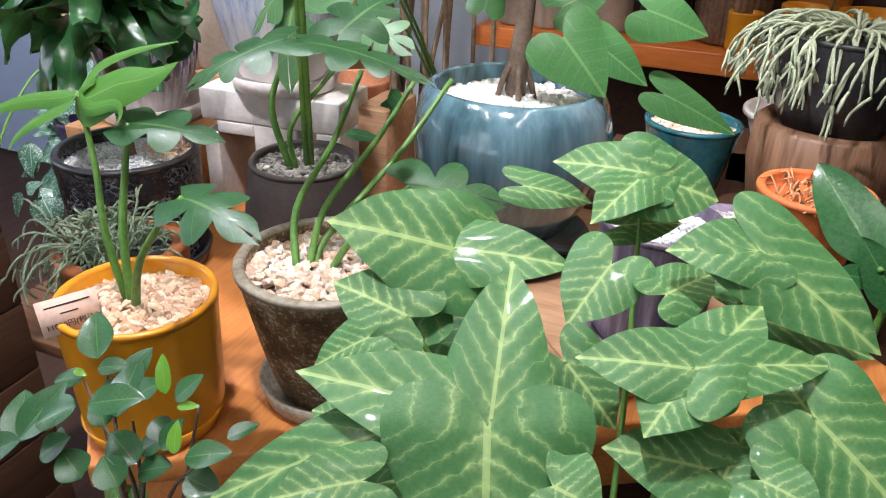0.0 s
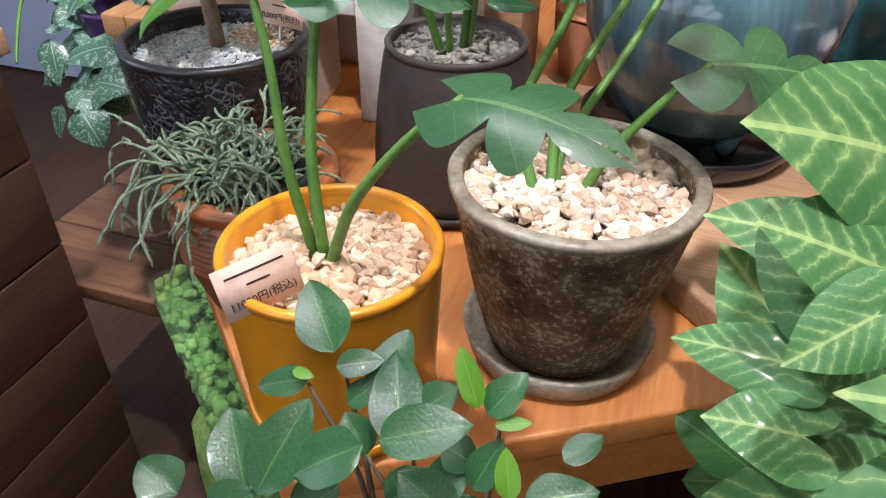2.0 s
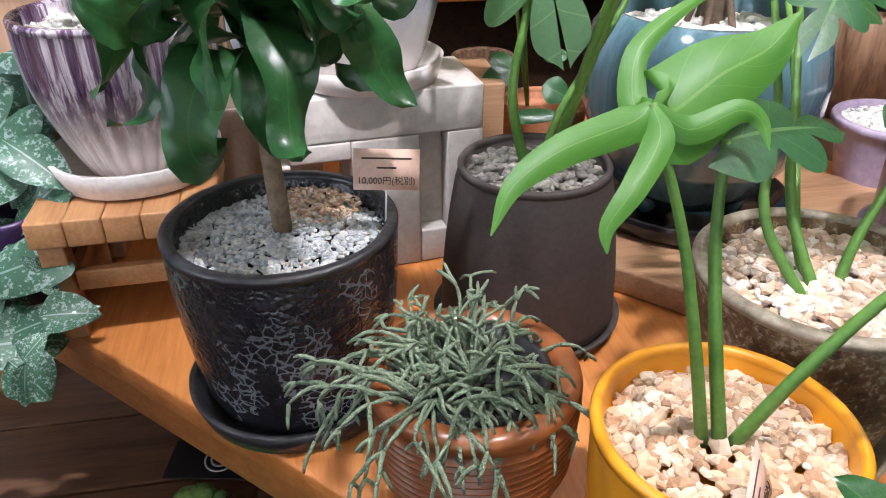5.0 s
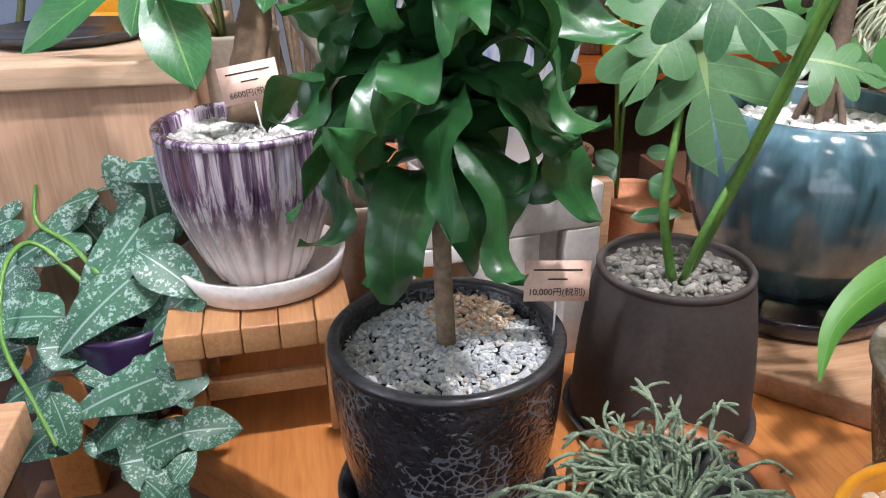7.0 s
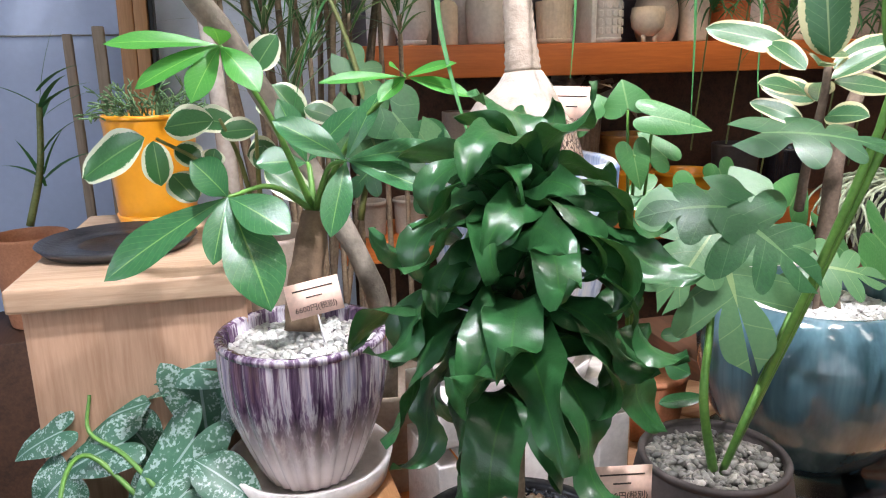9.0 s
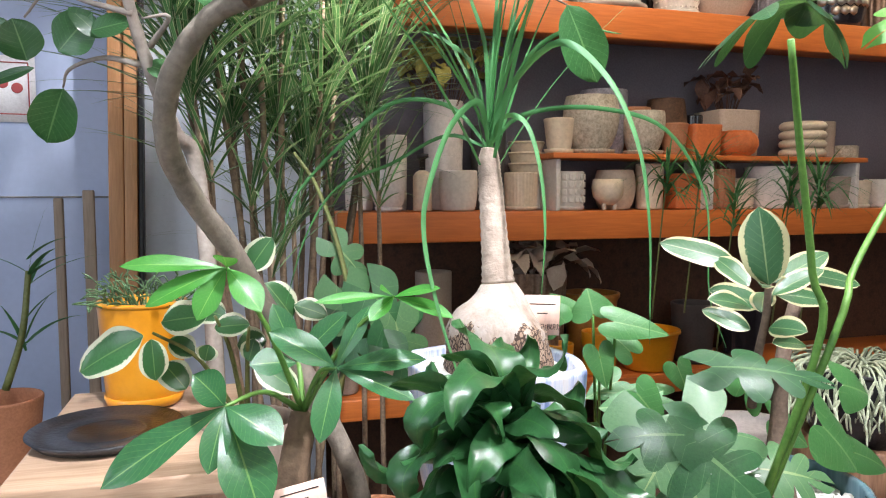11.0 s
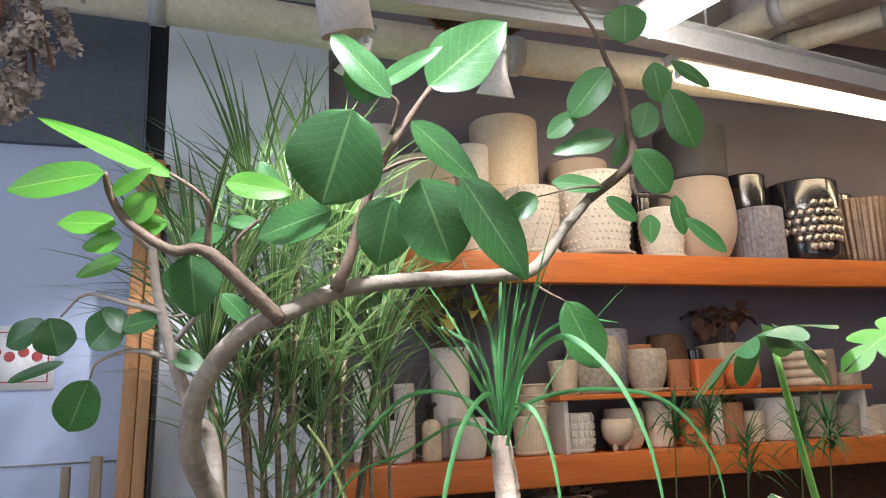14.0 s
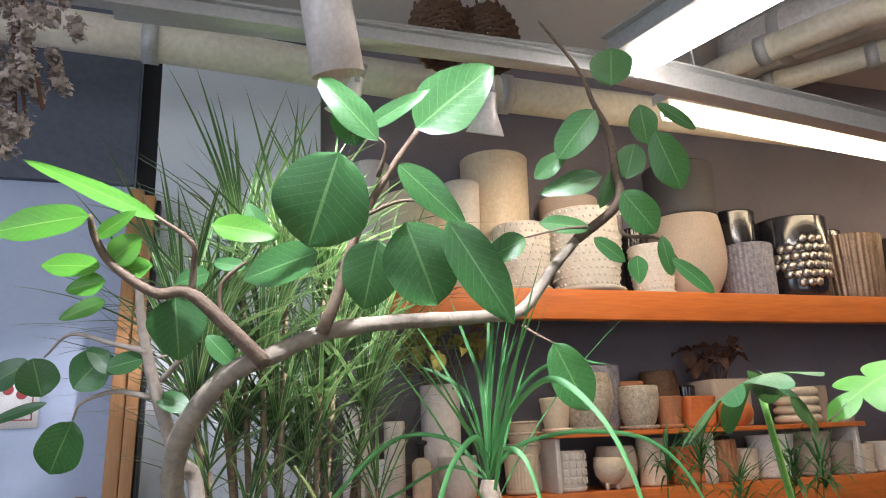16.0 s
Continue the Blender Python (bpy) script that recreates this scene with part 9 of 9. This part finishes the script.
leaf(sil, L_SILVER, (-0.956, 1.287, 0.890), (-0.915, 1.296, 0.883), 0.067, (0.42, -0.44, 0.67), shape="ovate", fold=0.22, droop=0.30, wave=0.09)
leaf(sil, L_SILVER, (-0.965, 1.263, 0.863), (-0.925, 1.262, 0.842), 0.067, (0.43, -0.43, 0.69), shape="ovate", fold=0.22, droop=0.30, wave=0.09)
leaf(sil, L_SILVER, (-0.959, 1.225, 0.844), (-0.888, 1.245, 0.837), 0.076, (0.43, -0.42, 0.70), shape="ovate", fold=0.22, droop=0.30, wave=0.09)
leaf(sil, L_SILVER, (-0.933, 1.204, 0.839), (-0.894, 1.189, 0.800), 0.056, (0.43, -0.41, 0.72), shape="ovate", fold=0.22, droop=0.30, wave=0.09)
leaf(sil, L_SILVER, (-1.039, 1.315, 0.931), (-0.981, 1.330, 0.924), 0.059, (0.44, -0.44, 0.64), shape="ovate", fold=0.22, droop=0.30, wave=0.09)
leaf(sil, L_SILVER, (-1.022, 1.274, 0.904), (-0.998, 1.243, 0.853), 0.039, (0.45, -0.41, 0.67), shape="ovate", fold=0.22, droop=0.30, wave=0.09)

# right back plants
rub = thing("rubber_plant", (-0.30, 1.62, T + 0.10), "variegated rubber plant with cream-edged leaves", "plant")
stem(rub, [(-0.207, 1.349, 1.233), (-0.220, 1.327, 1.299), (-0.229, 1.303, 1.362), (-0.239, 1.289, 1.406)], 0.006, 0.004, M_TWIG, "trunk")
leaf(rub, L_RUBBER, (-0.297, 1.223, 1.413), (-0.318, 1.216, 1.498), 0.054, (-0.49, -0.57, 0.40), shape="oval", fold=0.12, droop=0.1, wave=0.03)
leaf(rub, L_RUBBER, (-0.244, 1.345, 1.426), (-0.322, 1.392, 1.453), 0.037, (-0.44, -0.60, 0.41), shape="oval", fold=0.12, droop=0.1, wave=0.03)
leaf(rub, L_RUBBER, (-0.197, 1.328, 1.400), (-0.111, 1.325, 1.442), 0.037, (-0.51, -0.54, 0.42), shape="oval", fold=0.12, droop=0.1, wave=0.03)
leaf(rub, L_RUBBER, (-0.197, 1.326, 1.386), (-0.128, 1.304, 1.379), 0.029, (-0.51, -0.54, 0.44), shape="oval", fold=0.12, droop=0.1, wave=0.03)
leaf(rub, L_RUBBER, (-0.138, 1.363, 1.409), (-0.044, 1.332, 1.394), 0.030, (-0.53, -0.53, 0.43), shape="oval", fold=0.12, droop=0.1, wave=0.03)
leaf(rub, L_RUBBER, (-0.176, 1.371, 1.364), (-0.241, 1.393, 1.387), 0.038, (-0.47, -0.58, 0.45), shape="oval", fold=0.12, droop=0.1, wave=0.03)
rnd = random.Random(31)
for k in range(9):
    a = k * 2.4
    at = Vector((-0.225 - 0.004 * k, 1.312 - 0.003 * k, 1.325 + 0.011 * k))
    tip = at + Vector((0.075 * math.cos(a), 0.06 * math.sin(a), rnd.uniform(0.0, 0.05)))
    leaf(rub, L_RUBBER, at + (tip - at) * 0.2, tip, rnd.uniform(0.026, 0.036), (-0.3 + rnd.uniform(-0.3, 0.3), -0.5, 0.6), shape="oval", fold=0.2, droop=0.2, wave=0.04)
hea = thing("heart_leaf_plant", (-0.30, 1.62, T + 0.09), "heart-leaf plant with soft green leaves", "plant")
leaf(hea, L_BLUEGREEN, (-0.464, 1.407, 1.350), (-0.491, 1.418, 1.379), 0.054, (-0.34, -0.71, 0.43), shape="heart", fold=0.08, droop=0.14, wave=0.03)
leaf(hea, L_BLUEGREEN, (-0.419, 1.394, 1.361), (-0.425, 1.399, 1.393), 0.058, (-0.38, -0.69, 0.41), shape="heart", fold=0.08, droop=0.14, wave=0.03)
leaf(hea, L_BLUEGREEN, (-0.396, 1.376, 1.351), (-0.328, 1.353, 1.337), 0.043, (-0.43, -0.66, 0.44), shape="heart", fold=0.08, droop=0.14, wave=0.03)
leaf(hea, L_BLUEGREEN, (-0.413, 1.388, 1.310), (-0.404, 1.381, 1.263), 0.040, (-0.39, -0.68, 0.49), shape="heart", fold=0.08, droop=0.14, wave=0.03)
leaf(hea, L_BLUEGREEN, (-0.393, 1.326, 1.270), (-0.361, 1.313, 1.229), 0.055, (-0.42, -0.64, 0.52), shape="heart", fold=0.08, droop=0.14, wave=0.03)
leaf(hea, L_BLUEGREEN, (-0.400, 1.327, 1.256), (-0.439, 1.339, 1.256), 0.048, (-0.39, -0.66, 0.52), shape="heart", fold=0.08, droop=0.14, wave=0.03)
leaf(hea, L_BLUEGREEN, (-0.359, 1.367, 1.252), (-0.334, 1.360, 1.263), 0.036, (-0.43, -0.64, 0.51), shape="heart", fold=0.08, droop=0.14, wave=0.03)
leaf(hea, L_BLUEGREEN, (-0.287, 1.399, 1.280), (-0.273, 1.391, 1.242), 0.038, (-0.45, -0.63, 0.49), shape="heart", fold=0.08, droop=0.14, wave=0.03)
leaf(hea, L_BLUEGREEN, (-0.430, 1.450, 1.352), (-0.448, 1.457, 1.379), 0.046, (-0.35, -0.71, 0.42), shape="heart", fold=0.08, droop=0.14, wave=0.03)
stem(hea, [(-0.29, 1.60, T + 0.10), (-0.354, 1.497, 1.153), (-0.419, 1.394, 1.357)], 0.003, 0.0018, M_STEM, "stalk")
stem(hea, [(-0.29, 1.60, T + 0.10), (-0.341, 1.492, 1.149), (-0.391, 1.384, 1.348)], 0.003, 0.0018, M_STEM, "stalk")
stem(hea, [(-0.29, 1.60, T + 0.10), (-0.351, 1.494, 1.128), (-0.412, 1.387, 1.306)], 0.003, 0.0018, M_STEM, "stalk")
leaf(hea, L_BLUEGREEN, (-0.343, 1.461, 1.249), (-0.390, 1.465, 1.230), 0.050, (-0.32, -0.61, 0.50), shape="heart", fold=0.08, droop=0.14, wave=0.03)
leaf(hea, L_BLUEGREEN, (-0.307, 1.415, 1.239), (-0.389, 1.439, 1.247), 0.038, (-0.34, -0.60, 0.50), shape="heart", fold=0.08, droop=0.14, wave=0.03)
leaf(hea, L_BLUEGREEN, (-0.307, 1.489, 1.286), (-0.338, 1.510, 1.321), 0.043, (-0.34, -0.61, 0.45), shape="heart", fold=0.08, droop=0.14, wave=0.03)
mal = thing("split_leaf_climber", (-0.62, 1.78, 0.86), "dark split-leaf climber between the trees", "plant")
simple_pot(-0.62, 1.80, T + 0.001, 0.05, 0.07, 0.14, M_TC, "terracotta pot of the climber", group="back pots")
leaf(mal, L_MONSTPALE, (-0.662, 1.837, 1.338), (-0.627, 1.817, 1.231), 0.134, (-0.13, -0.68, 0.52), shape="split", droop=0.25, split=3)
leaf(mal, L_MONST, (-0.615, 1.822, 1.338), (-0.516, 1.780, 1.204), 0.149, (-0.16, -0.67, 0.52), shape="split", droop=0.25, split=3)
leaf(mal, L_MONSTPALE, (-0.578, 1.806, 1.288), (-0.555, 1.790, 1.169), 0.118, (-0.17, -0.66, 0.54), shape="split", droop=0.25, split=3)
leaf(mal, L_MONST, (-0.636, 1.822, 1.259), (-0.701, 1.838, 1.205), 0.104, (-0.12, -0.67, 0.55), shape="split", droop=0.25, split=3)
leaf(mal, L_MONSTPALE, (-0.672, 1.838, 1.318), (-0.725, 1.849, 1.252), 0.088, (-0.10, -0.68, 0.52), shape="split", droop=0.25, split=3)
leaf(mal, L_MONST, (-0.600, 1.757, 1.250), (-0.516, 1.725, 1.160), 0.101, (-0.17, -0.66, 0.57), shape="split", droop=0.25, split=3)
leaf(mal, L_MONSTPALE, (-0.671, 1.899, 1.423), (-0.606, 1.873, 1.354), 0.093, (-0.12, -0.69, 0.46), shape="split", droop=0.25, split=3)
stem(mal, [(-0.672, 1.846, 1.155), (-0.648, 1.860, 1.293), (-0.665, 1.875, 1.415), (-0.701, 1.895, 1.526), (-0.738, 1.912, 1.586)], 0.006, 0.003, M_STEM_DARK, "vine")
smf = thing("shelf_grass_plant", (0.45, 2.45, 1.40), "narrow-leaved plants hanging by the shelf edge", "plant")
tuft(smf, (0.146, 2.073, 1.555), 46, 0.14, 0.0062, (0, 0, -0.1), L_STRAP, 90, 0.4, 1.6)
stem(smf, [(0.146, 2.123, 1.205), (0.146, 2.073, 1.555)], 0.0022, 0.0018, M_STEM_DARK, "stalk")
tuft(smf, (0.223, 2.050, 1.569), 46, 0.14, 0.0062, (0, 0, -0.1), L_STRAP, 91, 0.4, 1.6)
stem(smf, [(0.223, 2.100, 1.219), (0.223, 2.050, 1.569)], 0.0022, 0.0018, M_STEM_DARK, "stalk")
tuft(smf, (0.297, 2.020, 1.476), 46, 0.14, 0.0062, (0, 0, -0.1), L_STRAP, 92, 0.4, 1.6)
stem(smf, [(0.297, 2.070, 1.126), (0.297, 2.020, 1.476)], 0.0022, 0.0018, M_STEM_DARK, "stalk")
tuft(smf, (0.426, 1.984, 1.529), 46, 0.14, 0.0062, (0, 0, -0.1), L_STRAP, 93, 0.4, 1.6)
stem(smf, [(0.426, 2.034, 1.179), (0.426, 1.984, 1.529)], 0.0022, 0.0018, M_STEM_DARK, "stalk")
tuft(smf, (0.489, 1.963, 1.515), 46, 0.14, 0.0062, (0, 0, -0.1), L_STRAP, 94, 0.4, 1.6)
stem(smf, [(0.489, 2.013, 1.165), (0.489, 1.963, 1.515)], 0.0022, 0.0018, M_STEM_DARK, "stalk")

# trailing grey-green cactus plants
def sprawl(plant, at, n, L, r, spread, material, seed, sag=1.0, part_name="stem", up=0.5, fork=2):
    """Jointed thread-like stems that rise, fork and hang."""
    rnd = random.Random(seed)

    def grow(bm, p, d, length, rad, depth):
        pts = [p]
        for k in range(5):
            p = p + d * length / 5
            d = (d + Vector((rnd.uniform(-0.2, 0.2), rnd.uniform(-0.2, 0.2), -sag * 0.16 + rnd.uniform(-0.1, 0.1)))).normalized()
            pts.append(p)
        tube(bm, pts, [rad, rad * 1.05, rad, rad * 0.95, rad * 0.9, rad * 0.55], 6, True, 0.25)
        if depth:
            for _ in range(rnd.choice((1, 2, 2))):
                grow(bm, p, (d + Vector((rnd.uniform(-0.8, 0.8), rnd.uniform(-0.8, 0.8), rnd.uniform(-0.5, 0.4)))).normalized(), length * rnd.uniform(0.5, 0.8), rad * 0.92, depth - 1)

    bm = bmesh.new()
    for _ in range(n):
        a = rnd.uniform(0, 6.283)
        o = Vector((math.cos(a), math.sin(a), 0))
        grow(bm, Vector(at) - plant.location + o * spread * rnd.random(), (o * rnd.uniform(0.5, 1) + Vector((0, 0, up * rnd.uniform(0.3, 1.3)))).normalized(), L * rnd.uniform(0.6, 1.1), rad=r, depth=fork)
    tagged(part(part_name, bm, material, plant), kind="stuff")


rh = thing("trailing_cactus", (-0.510, 0.975, T + 0.12), "grey-green hairy trailing cactus in the ringed pot", "plant")
sprawl(rh, (-0.510, 0.975, T + 0.125), 84, 0.040, 0.0017, 0.035, M_RHIPS, 3, 0.75, "stem", 1.2, 2)
sprawl(rh, (-0.545, 0.945, T + 0.140), 34, 0.052, 0.0017, 0.03, M_RHIPS, 4, 1.2, "stem", 0.6, 2)
rh2 = thing("trailing_cactus", (0.31, 1.66, T + 0.36), "pale mop-like trailing cactus in a dark pot", "plant")
sprawl(rh2, (0.31, 1.66, T + 0.37), 150, 0.085, 0.0026, 0.09, M_RHIPS_PALE, 5, 2.0, "stem", 0.5, 2)
rh3 = thing("bushy_herb", (-0.985, 1.755, T + 0.53), "fine-leaved green herb in the mustard pot", "plant")
sprawl(rh3, (-0.985, 1.755, T + 0.52), 70, 0.035, 0.0014, 0.05, mottled("herb_green", (0.05, 0.11, 0.04), (0.11, 0.20, 0.08), 0.6, 40, 0.2), 6, 0.3, "sprig", 1.4, 2)

# fig-like plant in the teal jar and others at the right
umb = thing("umbrella_fig", (-0.135, 1.385, BT + 0.23), "fig with rooting brown trunk and wide leaves in the teal jar", "plant")
stem(umb, [(-0.135, 1.385, BT + 0.225), (-0.13, 1.385, BT + 0.33), (-0.115, 1.395, BT + 0.45), (-0.06, 1.42, BT + 0.55)], 0.016, 0.008, M_TWIG, "trunk", 10, 0.2)
for a in (20, 95, 160, 230, 300):
    stem(umb, [(-0.133, 1.385, BT + 0.31), (-0.135 + 0.02 * math.cos(radians(a)), 1.385 + 0.02 * math.sin(radians(a)), BT + 0.27), (-0.135 + 0.034 * math.cos(radians(a)), 1.385 + 0.034 * math.sin(radians(a)), BT + 0.222)], 0.005, 0.004, M_TWIG, "root", 8, 0.2)
leaf(umb, L_BLUEGREEN, (-0.065, 1.369, 1.184), (0.003, 1.359, 1.119), 0.114, (0.15, -0.71, 0.53), shape="heart", fold=0.08, droop=0.14, wave=0.03)
leaf(umb, L_BLUEGREEN, (0.032, 1.430, 1.222), (0.115, 1.449, 1.198), 0.084, (0.07, -0.74, 0.48), shape="heart", fold=0.08, droop=0.14, wave=0.03)
leaf(umb, L_BLUEGREEN, (-0.100, 1.490, 1.207), (-0.031, 1.541, 1.247), 0.075, (0.15, -0.73, 0.46), shape="heart", fold=0.08, droop=0.14, wave=0.03)
leaf(umb, L_BLUEGREEN, (-0.208, 1.445, 1.203), (-0.205, 1.476, 1.255), 0.059, (0.24, -0.70, 0.46), shape="heart", fold=0.08, droop=0.14, wave=0.03)
leaf(umb, L_BLUEGREEN, (0.072, 1.441, 1.108), (0.179, 1.460, 1.065), 0.064, (0.03, -0.72, 0.56), shape="heart", fold=0.08, droop=0.14, wave=0.03)
leaf(umb, L_BLUEGREEN, (-0.041, 1.485, 1.157), (0.041, 1.490, 1.108), 0.075, (0.11, -0.72, 0.52), shape="heart", fold=0.08, droop=0.14, wave=0.03)
sap = thing("young_rubber_plant", (0.37, 1.235, T + 0.10), "young plant with broad glossy leaves in the orange pot", "plant")
stem(sap, [(0.37, 1.235, T + 0.095), (0.372, 1.232, T + 0.14), (0.36, 1.20, T + 0.20)], 0.005, 0.004, M_STEM, "stalk")
stem(sap, [(0.282, 1.320, 1.026), (0.293, 1.279, 1.075), (0.327, 1.092, 1.066)], 0.004, 0.003, M_STEM, "stalk")
leaf(sap, L_SHRUB, (0.328, 1.114, 1.061), (0.257, 1.167, 1.139), 0.062, (-0.10, -0.65, 0.65), shape="ovate", fold=0.12, droop=0.08, wave=0.03)
leaf(sap, L_SHRUB, (0.334, 1.109, 1.047), (0.291, 1.096, 1.055), 0.027, (-0.12, -0.62, 0.70), shape="ovate", fold=0.12, droop=0.08, wave=0.03)
leaf(sap, L_SHRUB, (0.356, 1.083, 1.029), (0.305, 1.100, 1.094), 0.043, (-0.14, -0.62, 0.69), shape="ovate", fold=0.12, droop=0.08, wave=0.03)
# small plants at the far left
lef = thing("corner_dracaena", (-1.26, 1.95, 0.75), "small dracaena with a bare green stem", "plant")
stem(lef, [(-1.300, 2.281, 1.103), (-1.264, 2.279, 1.221), (-1.249, 2.285, 1.351)], 0.008, 0.006, M_STEM_DARK, "cane")
tuft(lef, (-1.251, 2.286, 1.362), 7, 0.19, 0.013, (0, 0, 0.4), L_STRAP, 123, 1.0, 0.6)
tuft(lef, (-1.258, 2.277, 1.221), 5, 0.17, 0.013, (0, 0, 0.2), L_STRAP, 124, 0.6, 0.9)
simple_pot(-1.320, 2.335, 0.874, 0.06, 0.08, 0.2, M_TC, "terracotta pot with a small dracaena", group="back pots")
solo("plant_stand", slab(-0.12, 0.12, -0.12, 0.12, 0, 0.872), M_DARKWOOD, (-1.320, 2.335, 0.001), "dark wooden stand near the painted wall", "stand")
